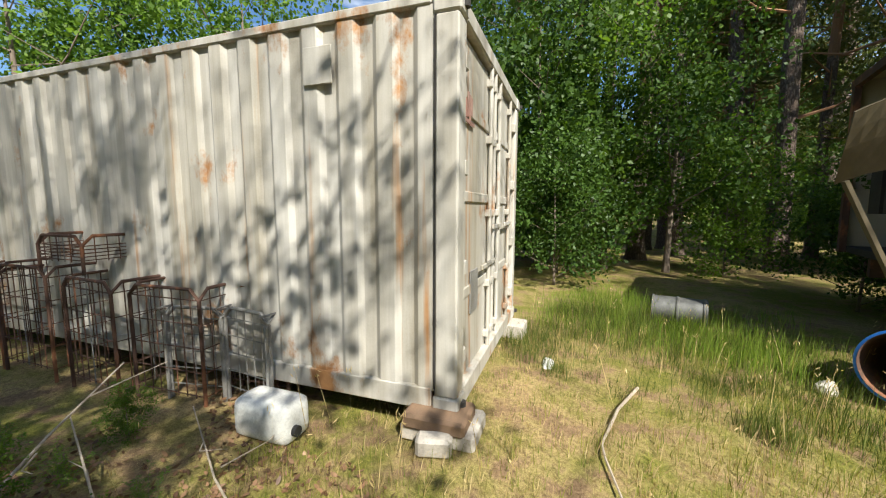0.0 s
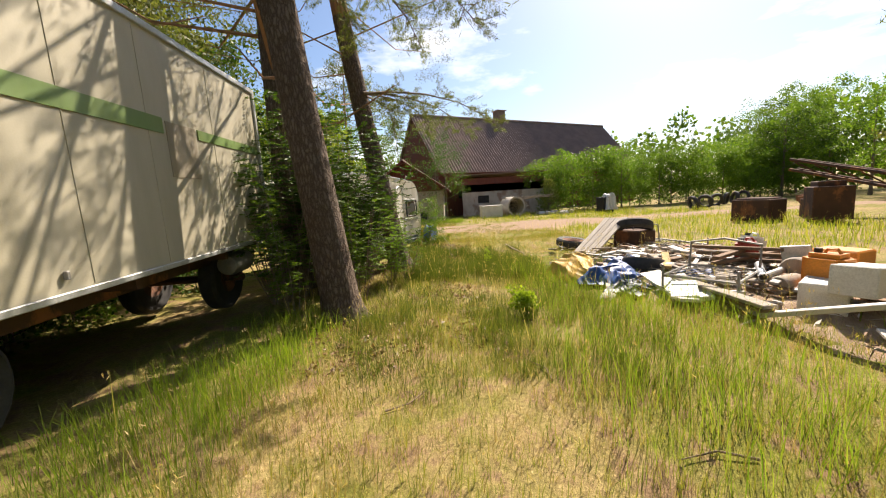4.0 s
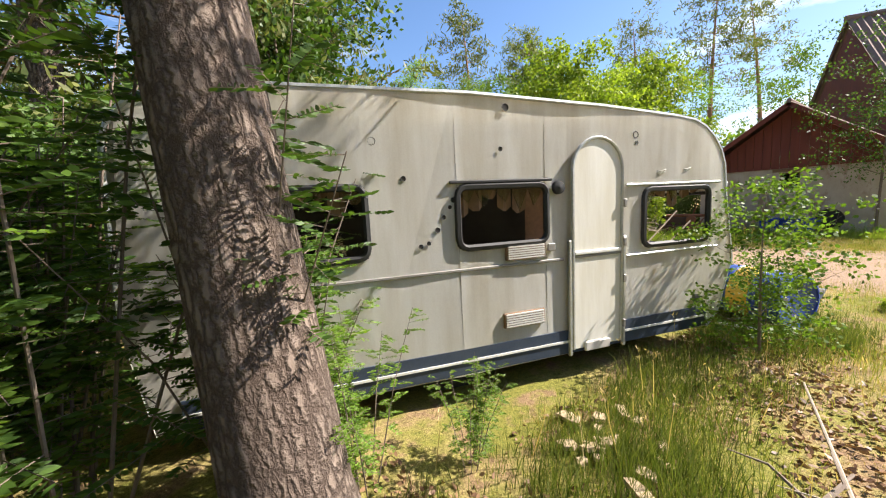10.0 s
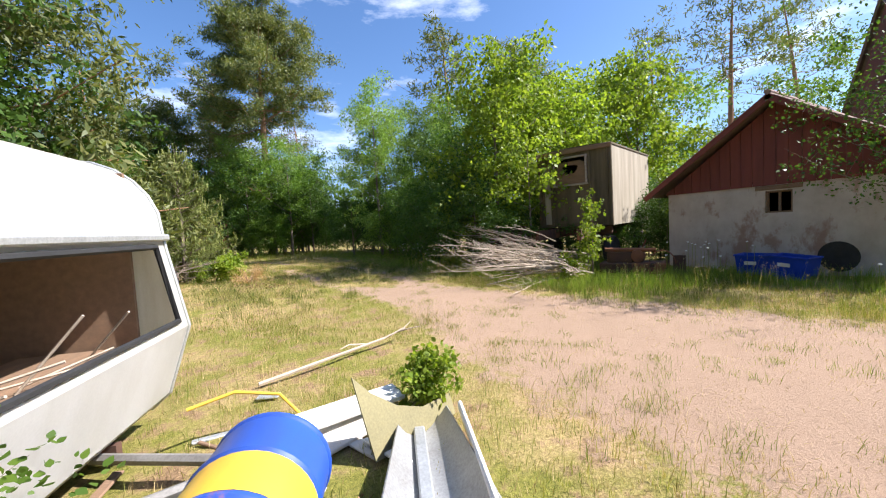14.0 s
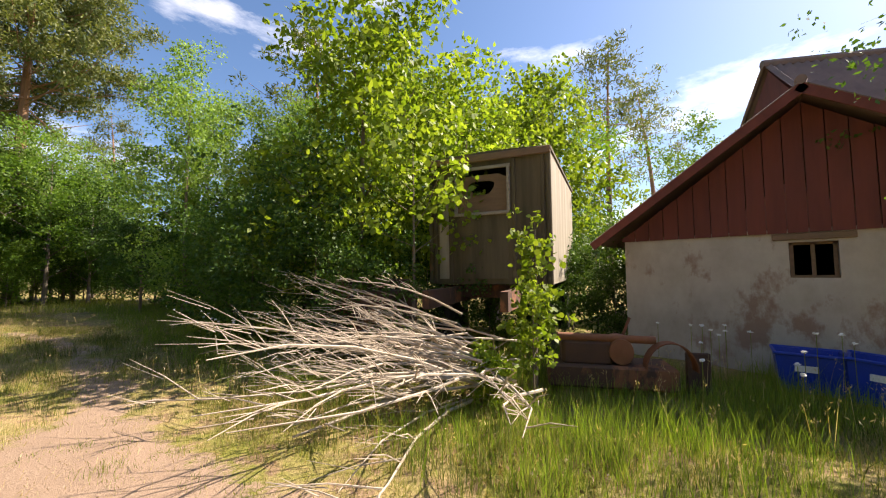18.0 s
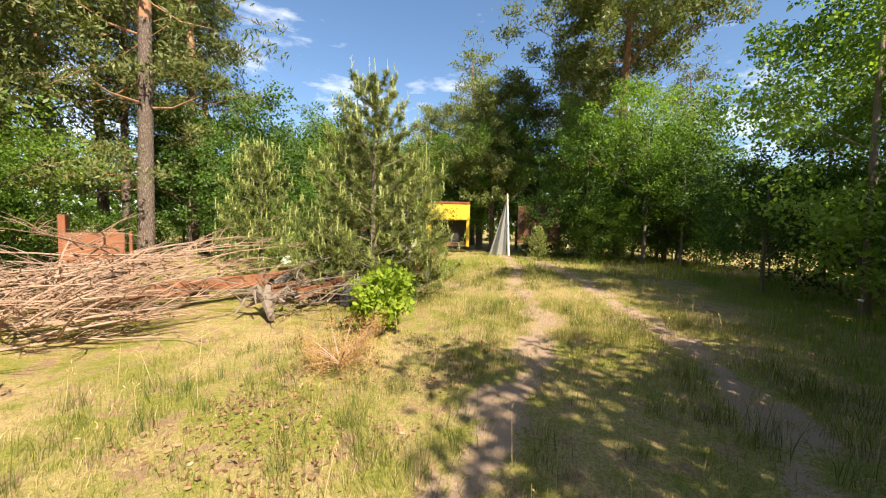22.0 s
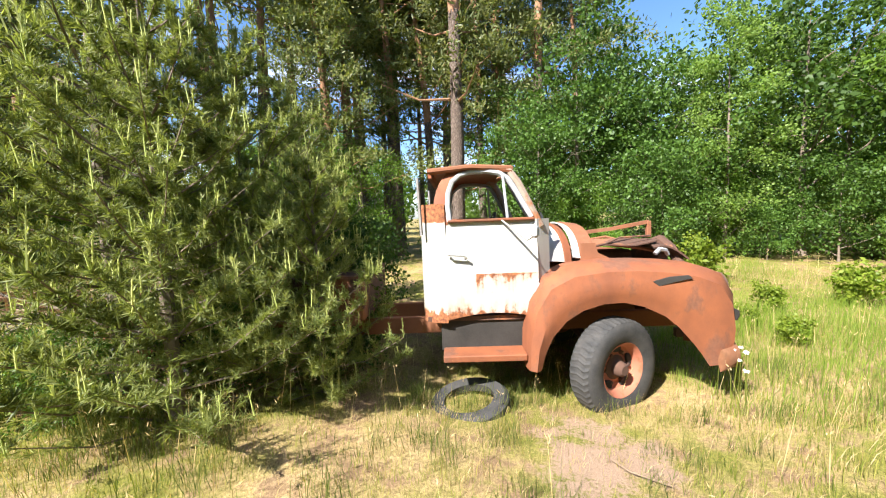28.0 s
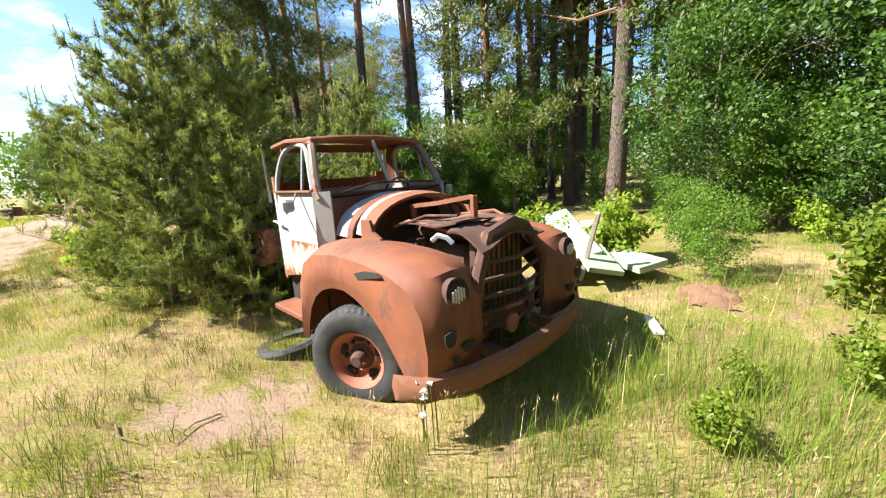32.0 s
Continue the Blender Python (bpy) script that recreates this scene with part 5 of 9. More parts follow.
def box_hut():
    L, W, z0, z1 = 4.2, 2.3, 1.35, 3.78
    root = thing("van_box_hut", at(24.28, 11.65, 0, 17.6, 0, -1), "rotting plywood van box with a torn window, raised on a chassis", "hut")
    wy0, wy1, wz0, wz1 = 0.72, 1.76, 2.68, 3.55
    for a, b, za, zb in ((0, wy0, z0, z1), (wy1, W, z0, z1), (wy0, wy1, z0, wz0), (wy0, wy1, wz1, z1)):
        part("front_panel", box(B(), (0.03, (a + b) / 2, (za + zb) / 2), (0.06, b - a, zb - za)), M["mossy"], root, "mossy streaked plywood panel, coloured darker for shade")
    # sunlight on this side is painted in with the paler colour
    part("side_panel", box(B(), (L / 2, 0.0, (z0 + z1) / 2), (L, 0.06, z1 - z0)), M["pale_wall"], root, "peeling pale side, sunlight put into its colour")
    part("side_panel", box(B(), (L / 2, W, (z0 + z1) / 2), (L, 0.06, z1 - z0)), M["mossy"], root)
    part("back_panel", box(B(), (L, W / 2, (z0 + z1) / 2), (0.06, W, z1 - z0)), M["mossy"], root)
    part("roof", sheet(B(), 8, 6, lambda u, v: Vector((-0.06 + (L + 0.12) * u, -0.06 + (W + 0.12) * v, z1 + 0.02 + 0.05 * math.sin(math.pi * v))), 0.05), M["mossy"], root)
    for y in (0.0, W):
        part("corner_trim", box(B(), (0.0, y, (z0 + z1) / 2), (0.09, 0.09, z1 - z0), bevel=0.02), M["mossy"], root)
    fr = part("window_frame", box(B(), (-0.02, (wy0 + wy1) / 2, wz0), (0.06, wy1 - wy0 + 0.1, 0.06), bevel=0.008), M["wood_grey"], root)
    for c, s in (((-0.02, (wy0 + wy1) / 2, wz1), (0.06, wy1 - wy0 + 0.1, 0.06)), ((-0.02, wy0, (wz0 + wz1) / 2), (0.06, 0.06, wz1 - wz0)), ((-0.02, wy1, (wz0 + wz1) / 2), (0.06, 0.06, wz1 - wz0))):
        part("frame_bar", box(B(), c, s, bevel=0.008), M["wood_grey"], fr)
    bm = B()
    cyc = [(0.35 + 0.24 * math.cos(a) * (1 + 0.2 * math.sin(3 * a)), 0.5 + 0.17 * math.sin(a) * (1 + 0.25 * math.cos(2 * a))) for a in (2 * math.pi * k / 14 for k in range(14))]
    o = [bm.verts.new((0.03, wy0 + a * 1.0 + 0.18, wz0 + b)) for a, b in cyc]
    edge = []
    for a, b in cyc:
        dx, dz = a - 0.35, b - 0.5
        s = min((0.50 / max(abs(dx), 1e-4)), ((0.5 if dz < 0 else 0.25) / max(abs(dz), 1e-4)))
        edge.append(bm.verts.new((0.03, min(max(wy0 + 0.53 + dx * s, wy0), wy1), min(max(wz0 + 0.5 + dz * s, wz0), wz1))))
    for i in range(14):
        bm.faces.new((o[i], o[(i + 1) % 14], edge[(i + 1) % 14], edge[i]))
    part("torn_board", bm, M["wood_brown"], root, "brown board with a torn hole in the window")
    # near-black sheet that paints the shaded inside of the torn window
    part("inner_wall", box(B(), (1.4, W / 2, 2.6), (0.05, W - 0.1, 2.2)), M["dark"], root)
    for y, w in ((0.1, 0.5), (0.62, 0.07), (1.86, 0.07), (2.2, 0.1)):
        part("batten", box(B(), (-0.022, y, (z0 + z1) / 2), (0.028, 0.06, z1 - z0 - 0.06), bevel=0.006), M["mossy"], root)
    for y, z, w, h in ((0.32, 2.1, 0.42, 1.3), (1.2, 2.0, 0.9, 1.1), (2.02, 2.4, 0.2, 1.9)):
        part("swollen_sheet", sheet(B(), 6, 8, lambda u, v: Vector((-0.014 - 0.025 * math.sin(math.pi * u) * math.sin(2.4 * v + y), y + (u - 0.5) * w, z + (v - 0.5) * h)), 0.008), M["pale_wall"] if y > 2 else M["mossy"], root, "swollen weathered plywood sheet", smooth=True)
    part("gutter_board", box(B(), (-0.05, W / 2, z1 - 0.04), (0.05, W + 0.1, 0.14), bevel=0.015), M["wood_brown"], root)
    part("rust_patch", box(B(), (-0.004, 1.15, 1.95), (0.012, 0.5, 0.14), bevel=0.004), M["rust"], root)
    bm = B()
    for y in (0.5, W - 0.5):
        box(bm, (L / 2 - 0.6, y, 1.15), (L + 1.4, 0.12, 0.3))
    for x in (0.3, 2.0, 3.8):
        box(bm, (x, W / 2, 1.2), (0.12, W - 0.2, 0.24))
    part("chassis", bm, M["rust_dark"], root)
    for x in (0.5, 3.6):
        for y in (0.2, W - 0.2):
            part("wheel", lathe(B(), [(0.1, -0.1), (0.46, -0.12), (0.5, -0.06), (0.5, 0.06), (0.46, 0.12), (0.1, 0.1)], at(x, y, 0.5, 0, 90), 18), M["dark"], root, smooth=True)
    return root


box_hut()

# ---- old bonneted truck ----
M["rim_rust"] = painted("reddish_rim_rust", (0.40, 0.135, 0.075), (0.32, 0.115, 0.075), rust=(0.16, 0.07, 0.05), much=0.6, scale=5, rough=0.8, streak=(1, 1, 1), bump=0.3)
M["truck_white"] = painted("truck_white_paint", (0.45, 0.45, 0.43), (0.34, 0.315, 0.27), rust=(0.27, 0.10, 0.045), much=0.63, scale=1.9, rough=0.45, grime=0.35, streak=(1, 1, 0.35), rust2=(0.40, 0.17, 0.075), bump=0.15)
M["frame_grey"] = painted("grey_blue_frame_paint", (0.36, 0.38, 0.40), (0.25, 0.24, 0.22), rust=(0.25, 0.10, 0.05), much=0.64, scale=4, rough=0.5, grime=0.4, bump=0.15)


def stops(n, l, src, lo, hi, pts):
    """A run of grey steps along a value."""
    mr = n.new("ShaderNodeMapRange")
    mr.inputs[1].default_value, mr.inputs[2].default_value = lo, hi
    l.new(src, mr.inputs[0])
    r = n.new("ShaderNodeValToRGB")
    for k, (at_, v) in enumerate(pts):
        e = r.color_ramp.elements[k] if k < 2 else r.color_ramp.elements.new((at_ - lo) / (hi - lo))
        e.position = (at_ - lo) / (hi - lo)
        e.color = (v, v, v, 1)
    l.new(mr.outputs[0], r.inputs[0])
    return r.outputs[0]


def scabbed_paint():
    """White cab paint that has rusted along the foot, the swage and the roof edge, with runs below."""
    m, n, l, s = nodes_of("scabbed_white_paint")
    c, sep = n.new("ShaderNodeTexCoord"), n.new("ShaderNodeSeparateXYZ")
    l.new(c.outputs["Object"], sep.inputs[0])
    blotch = noise_tex(n, l, 5.5, 8, 0.7, (1, 1, 0.9))
    runs = noise_tex(n, l, 16.0, 4, 0.55, (1, 1, 0.09))
    grain = noise_tex(n, l, 34, 5, 0.6)
    grime = noise_tex(n, l, 2.2, 7, 0.62, (1, 1, 0.3))
    ends = stops(n, l, sep.outputs[2], 0.9, 2.3, ((0.9, 0.5), (0.99, 0.36), (1.07, 0.2), (1.18, 0.04), (1.3, 0.0), (2.0, 0.0), (2.05, 0.40), (2.12, 0.62)))
    swage = stops(n, l, sep.outputs[2], 1.1, 1.6, ((1.1, 0.0), (1.22, 0.05), (1.36, 0.15), (1.43, 0.21), (1.47, 0.27), (1.485, 0.0)))
    length = stops(n, l, sep.outputs[0], 0.2, 1.4, ((0.2, 0.0), (0.46, 0.0), (0.6, 1.0), (1.15, 0.95), (1.25, 0.6)))
    swage = mixc(n, l, 1.0, swage, length, "MULTIPLY")
    patch = mixc(n, l, 0.42, blotch.outputs[0], runs.outputs[0])
    total = mixc(n, l, 1.0, mixc(n, l, 1.0, patch, ends, "ADD"), swage, "ADD")
    f = ramp(n, l, total, 0.685, 0.735).outputs[0]
    stain = ramp(n, l, total, 0.58, 0.70).outputs[0]
    base = mixc(n, l, ramp(n, l, grime.outputs[0], 0.42, 0.78).outputs[0], (0.46, 0.46, 0.44), (0.34, 0.32, 0.27))
    half = n.new("ShaderNodeMath")
    half.operation = "MULTIPLY"
    half.inputs[1].default_value = 0.45
    l.new(stain, half.inputs[0])
    base = mixc(n, l, half.outputs[0], base, (0.42, 0.24, 0.11))
    rc = mixc(n, l, ramp(n, l, grain.outputs[0], 0.35, 0.65).outputs[0], (0.13, 0.045, 0.022), (0.38, 0.145, 0.055))
    l.new(mixc(n, l, f, base, rc), s.inputs["Base Color"])
    rr = n.new("ShaderNodeMapRange")
    rr.inputs[3].default_value, rr.inputs[4].default_value = 0.45, 0.9
    l.new(f, rr.inputs[0])
    l.new(rr.outputs[0], s.inputs["Roughness"])
    bumped(n, l, s, mixc(n, l, 0.5, grain.outputs[0], f), 0.35, 0.006)
    return m


M["scabbed_white"] = scabbed_paint()
M["rust_grey"] = painted("grey_paint_gone_to_rust", (0.24, 0.17, 0.12), (0.30, 0.27, 0.23), rust=(0.19, 0.075, 0.035), much=0.5, scale=5, rough=0.75, streak=(1, 1, 0.6), grime=0.6, bump=0.3)


def truck():
    root = thing("old_truck", at(10.85, 24.52, -0.44, 101.5), "rusting bonneted truck, white cab, orange wings, no engine lid", "truck")

    def sided(name, build, mat_, label="", smooth=True, parent=None, sides=(-1, 1)):
        made = []
        for sg in sides:
            made.append(part(name, build(B()), mat_, parent or root, label, smooth, m=Matrix.Diagonal((1, sg, 1, 1))))
        return made

    # cab: y is counted outwards from the middle, one side built and mirrored
    belt, sill, top = 0.95, 2.03, 2.6

    def door(bm):
        sheet(bm, 6, 8, lambda u, v: Vector((0.27 + 0.96 * u, 0.955 + 0.03 * math.sin(math.pi * v) - 0.02 * v * v, 0.98 + 0.07 * math.sin(3 * u) * (1 - v) + (sill - 0.98) * v)), 0.04)
        return bm

    doors = sided("door", door, M["scabbed_white"], "white door with rusted-through lower edge")
    for d, sg in zip(doors, (-1, 1)):
        bm = B()
        loop = [(0.32, 0.95, sill), (0.305, 0.92, 2.2), (0.315, 0.885, 2.33), (0.36, 0.85, 2.45), (0.44, 0.825, 2.52), (0.55, 0.815, 2.55), (0.72, 0.812, 2.555), (0.86, 0.818, 2.53), (0.95, 0.83, 2.47), (1.03, 0.862, 2.34), (1.1, 0.895, 2.2), (1.18, 0.93, 2.05)]
        tube(bm, loop, 0.03, 7)
        part("window_frame", bm, M["frame_grey"], d, "pale grey window frame without glass", smooth=True)
        part("window_ledge", box(B(), (0.75, 0.955, 2.035), (0.9, 0.05, 0.03), bevel=0.008), M["rust_orange"], d)
        bm = B()
        tube(bm, [(0.9, 0.85, 2.5), (0.93, 0.93, 2.05)], 0.016, 6)
        part("quarter_post", bm, M["frame_grey"], d, smooth=True)
        bm = B()
        tube(bm, [(0.29, 1.0, 1.69), (0.31, 1.035, 1.69), (0.46, 1.04, 1.675), (0.49, 1.03, 1.65), (0.47, 1.0, 1.64)], 0.013, 6)
        part("door_handle", bm, M["alu"], d, "dull chrome door handle", smooth=True)
        bm = B()
        tube(bm, [(0.86, 0.97, 2.03), (1.0, 1.1, 1.9), (1.08, 1.2, 1.83), (1.13, 1.2, 1.86)], 0.011, 6)
        arm = part("mirror_arm", bm, M["steel"], d, smooth=True)
        part("mirror", box(B(), (1.15, 1.2, 1.91), (0.07, 0.12, 0.13), bevel=0.025), M["frame_grey"], arm)
        part("hinge", box(B(), (1.215, 0.985, 1.3), (0.05, 0.02, 0.12), bevel=0.006), M["frame_grey"], d)
    sided("cab_corner", lambda bm: sheet(bm, 8, 6, lambda u, v: Vector((0.27 - 0.27 * math.sin(u * math.pi / 2), 0.955 - 0.22 * (1 - math.cos(u * math.pi / 2)), 0.95 + (2.22 - 0.95) * v)), 0.03), M["scabbed_white"], "rounded white cab corner, rusty at head and foot")
    sided("rear_pillar", lambda bm: sheet(bm, 3, 8, lambda u, v: Vector((0.13 + 0.06 * v + (0.17 - 0.02 * v) * u + 0.14 * v ** 4, 0.945 - 0.14 * v ** 1.6 - 0.03 * (1 - u) ** 2, 2.0 + 0.58 * v)), 0.025), M["rust_orange"])
    sided("front_pillar", lambda bm: tube(bm, [(1.27, 0.9, 1.95), (1.22, 0.905, 2.06), (1.14, 0.865, 2.24), (1.06, 0.82, 2.42), (0.98, 0.78, 2.54), (0.9, 0.75, 2.59)], [0.05, 0.045, 0.045, 0.045, 0.045, 0.045], 8), M["rust_grey"])
    sided("cowl_side", lambda bm: sheet(bm, 3, 4, lambda u, v: Vector((1.22 + 0.16 * u, 0.97 - 0.12 * u, 0.98 + 1.05 * v)), 0.03), M["truck_white"])
    bm = sheet(B(), 8, 10, lambda u, v: Vector((0.12 + 0.88 * u, (v - 0.5) * 1.66, top + 0.055 * math.sin(math.pi * v) + 0.03 * math.sin(math.pi * u) - (0.05 if v in (0, 1) else 0))), 0.02)
    part("roof", bm, M["rust_orange"], root, "rusted cab roof", smooth=True)
    bm = B()
    tube(bm, [(0.1, -0.84, top - 0.03), (0.55, -0.86, top + 0.0), (1.0, -0.78, top - 0.02), (1.06, -0.4, top + 0.01), (1.08, 0, top + 0.02), (1.06, 0.4, top + 0.01), (1.0, 0.78, top - 0.02), (0.55, 0.86, top + 0.0), (0.1, 0.84, top - 0.03)], 0.03, 7)
    part("roof_gutter", bm, M["rust"], root, smooth=True)
    bm = B()
    tube(bm, [(1.03, 0, top - 0.02), (1.33, 0, 2.03)], 0.024, 6)
    part("windscreen_post", bm, M["truck_white"], root, smooth=True)
    part("rear_wall", box(B(), (0.03, 0, 1.55), (0.04, 1.5, 1.2)), M["scabbed_white"], root, "white rear cab wall, rusty at its edges")
    part("rear_header", box(B(), (0.12, 0, 2.56), (0.04, 1.5, 0.1)), M["rust_orange"], root)
    for y in (-0.93, 0.93):
        part("rear_stake", tube(B(), [(0.02, y, 1.9), (0.0, y, 2.5)], 0.018, 6), M["steel"], root)
    part("dashboard", sheet(B(), 4, 6, lambda u, v: Vector((1.02 + 0.26 * u, (v - 0.5) * 1.75, 1.93 + 0.07 * u)), 0.03), M["rust_dark"], root)
    part("cab_floor", box(B(), (0.7, 0, 0.98), (1.3, 1.8, 0.05)), M["rust_dark"], root)
    part("firewall", box(B(), (1.33, 0, 1.45), (0.04, 1.7, 1.0)), M["rust_dark"], root)
    part("seat_back", box(B(), (0.2, 0, 1.65), (0.16, 1.4, 0.55), m=None, bevel=0.05), M["rust_dark"], root)
    part("seat_cushion", box(B(), (0.48, 0, 1.34), (0.5, 1.4, 0.18), bevel=0.05), M["rust_dark"], root)
    bm = B()
    lp = [(0.86 + 0.1 * math.sin(a), 0.45 + 0.2 * math.cos(a), 1.95 + 0.17 * math.sin(a)) for a in (2 * math.pi * k / 16 for k in range(17))]
    tube(bm, lp, 0.013, 6)
    tube(bm, [(0.86, 0.45, 1.95), (1.15, 0.45, 1.7)], 0.018, 6)
    part("steering_wheel", bm, M["black"], root, smooth=True)
    # bonnet: what is left of it
    def hood(x0, x1, r0, r1, mat_, label, th=0.02, lo=0.15):
        def fn(u, v):
            a = math.pi * (lo + (1 - 2 * lo) * v)
            x = x0 + (x1 - x0) * u
            r = r0 + (r1 - r0) * u
            return Vector((x, -math.cos(a) * r * 1.16, 1.45 + 0.52 * math.sin(a) ** 0.7 * (r / r0) - 0.02 * u))
        part("bonnet_shell", sheet(B(), 4, 16, fn, th), mat_, root, label, smooth=True)
    hood(1.3, 1.58, 0.72, 0.69, M["truck_white"], "white scuttle panel ahead of the windscreen", lo=0.04)
    hood(1.56, 1.63, 0.71, 0.70, M["rust_orange"], "rusty bonnet hoop", 0.03, 0.02)
    hood(1.66, 1.78, 0.67, 0.65, M["truck_white"], "torn white strip of bonnet", lo=0.05)
    hood(1.74, 1.90, 0.665, 0.655, M["rust"], "broad rusty bonnet hoop", 0.03, 0.06)
    wiper = B()
    tube(wiper, [(1.36, -0.7, 2.0), (1.42, -0.3, 2.09), (1.38, 0.5, 2.06)], 0.012, 5)
    part("wiper", wiper, M["black"], root)
    for y in (-0.76, 0.74):
        part("hoop_foot", prism(B(), [(1.74, 1.53), (2.06, 1.53), (2.05, 1.57), (1.93, 1.63), (1.9, 1.74), (1.75, 1.74)], 0.03, at(0, y, 0)), M["rust"], root)
    bm = B()
    tube(bm, [(1.9, -0.2, 1.82), (2.3, -0.22, 1.86), (2.76, -0.2, 1.93)], 0.03, 4)
    rail = part("side_rail", bm, M["rust"], root, "bent rusty rail over the engine bay")
    part("rail_post", box(B(), (1.93, -0.2, 1.72), (0.05, 0.05, 0.2), bevel=0.006), M["rust"], rail)
    part("rail_post", box(B(), (2.76, -0.2, 1.84), (0.05, 0.06, 0.2), bevel=0.006), M["rust"], rail)
    part("stay_rod", tube(B(), [(1.95, -0.46, 1.66), (2.15, -0.44, 1.7), (2.32, -0.4, 1.76), (2.7, -0.36, 1.77)], 0.012, 6), M["rust_dark"], root, smooth=True)
    part("hose", tube(B(), [(2.62, -0.62, 1.58), (2.68, -0.6, 1.63), (2.76, -0.58, 1.61), (2.8, -0.55, 1.56)], 0.025, 6), M["frame_grey"], root, smooth=True)
    part("bay_tray", sheet(B(), 6, 6, lambda u, v: Vector((1.95 + 0.8 * u, (v - 0.5) * 0.9, 1.66 + 0.05 * u + 0.02 * math.sin(7 * u + 5 * v))), 0.015), M["rust_dark"], root, "sagging dark tray over the engine", smooth=True)
    # engine bay
    part("engine_block", box(B(), (2.2, 0, 1.2), (0.95, 0.44, 0.52), bevel=0.05), M["rust_dark"], root)
    part("cylinder_head", box(B(), (2.2, 0.03, 1.52), (0.85, 0.26, 0.12), bevel=0.03), M["rust_dark"], root)
    bm = B()
    for k in range(5):
        tube(bm, [(1.9 + 0.16 * k, 0.1, 1.5), (1.92 + 0.16 * k, 0.32, 1.42), (1.92 + 0.16 * k, 0.36, 1.2)], 0.03, 6)
    tube(bm, [(1.7, -0.3, 1.6), (2.1, -0.42, 1.7), (2.6, -0.36, 1.62), (2.9, -0.2, 1.55)], 0.02, 6)
    tube(bm, [(2.0, 0.4, 1.66), (2.5, 0.46, 1.72), (2.9, 0.36, 1.6)], 0.018, 6)
    part("pipework", bm, M["rust"], root, smooth=True)
    rad = part("radiator", box(B(), (2.86, 0, 1.2), (0.1, 0.74, 0.72), bevel=0.02), M["rust_dark"], root)
    for k in range(9):
        part("radiator_fin", box(B(), (2.915, -0.33 + 0.082 * k, 1.2), (0.012, 0.012, 0.66)), M["dark"], rad)
    # wings
    def wing(bm):
        rear, n = [], 20
        out = [(1.06, 0.50), (1.07, 0.83), (1.13, 1.15), (1.27, 1.40), (1.52, 1.52), (1.88, 1.555), (2.2, 1.55), (2.5, 1.53), (2.80, 1.49), (3.03, 1.41), (3.15, 1.2), (3.17, 0.92), (3.12, 0.58)]
        arch = [(1.2, 0.50), (1.24, 0.66), (1.32, 0.84), (1.46, 1.0), (1.62, 1.1), (1.82, 1.16), (2.02, 1.17), (2.22, 1.12), (2.42, 1.02), (2.56, 0.9), (2.68, 0.76), (2.78, 0.63), (2.86, 0.5)]
        g = []
        for (ox, oz), (ax, az) in zip(out, arch):
            row = [(ax, 1.19, az), (ax * 0.6 + ox * 0.4, 1.235, az * 0.6 + oz * 0.4), (ax * 0.18 + ox * 0.82, 1.2, az * 0.18 + oz * 0.82), (ox, 1.08, oz), (ox + (0.02 if ox > 2.9 else 0), 0.85, oz + 0.025), (ox - (0.10 if ox > 2.9 else 0), 0.52, oz - 0.05)]
            g.append([bm.verts.new(p) for p in row])
        for a, b in zip(g, g[1:]):
            for i in range(5):
                bm.faces.new((a[i], a[i + 1], b[i + 1], b[i]))
        bmesh.ops.subdivide_edges(bm, edges=bm.edges[:], cuts=1, use_grid_fill=True, smooth=0.6)
        bmesh.ops.recalc_face_normals(bm, faces=bm.faces[:])
        bmesh.ops.solidify(bm, geom=bm.faces[:], thickness=0.02)
        return bm

    wings = sided("wing", wing, M["rust_orange"], "swelling orange-rust front wing")
    for w in wings:
        part("dent_gash", prism(B(), [(2.28, 1.38), (2.44, 1.42), (2.62, 1.43), (2.66, 1.40), (2.46, 1.36), (2.34, 1.33)], 0.012, at(0, 1.216, 0)), M["dark"], w, "dark split along the wing crease")
        bm = lathe(B(), [(0.0, 0.02), (0.07, 0.025), (0.10, 0.0), (0.115, 0.03), (0.125, 0.03), (0.12, -0.06)], at(3.12, 0.9, 1.27, 0, 0, 82), 18)
        part("headlamp", bm, M["rust_dark"], w, "empty rusty headlamp bowl", smooth=True)
        bm = B()
        for k in range(5):
            box(bm, (3.165, 0.97 - 0.03 * k, 1.27), (0.012, 0.014, 0.13 - 0.025 * abs(k - 2)))
        part("lamp_guard", bm, M["board_white"], w, "pale slats left in the lamp bowl")
        for py, pz, a, b in ((1.05, 0.98, 0.06, 0.08), (0.86, 0.86, 0.07, 0.05), (1.0, 0.8, 0.03, 0.04)):
            ring_ = [(py + a * (1 + 0.25 * math.sin(3 * q)) * math.cos(q), pz + b * (1 + 0.3 * math.cos(2 * q)) * math.sin(q)) for q in (0.63 * j for j in range(10))]
            part("rust_hole", prism(B(), ring_, 0.01, Matrix(((0, 1, 0, 3.19), (1, 0, 0, 0), (0, 0, 1, 0), (0, 0, 0, 1)))), M["dark"], w)
    # grille and bumper
    for z in (0.78, 0.93, 1.08, 1.23, 1.38):
        part("grille_bar", tube(B(), [(3.0, -0.52, z), (3.12 - 0.1 * abs(z - 1.1), 0, z - 0.01), (3.0, 0.52, z)], 0.022, 6), M["rust_dark"], root, "bent rusted grille bar", smooth=True)
    bm = B()
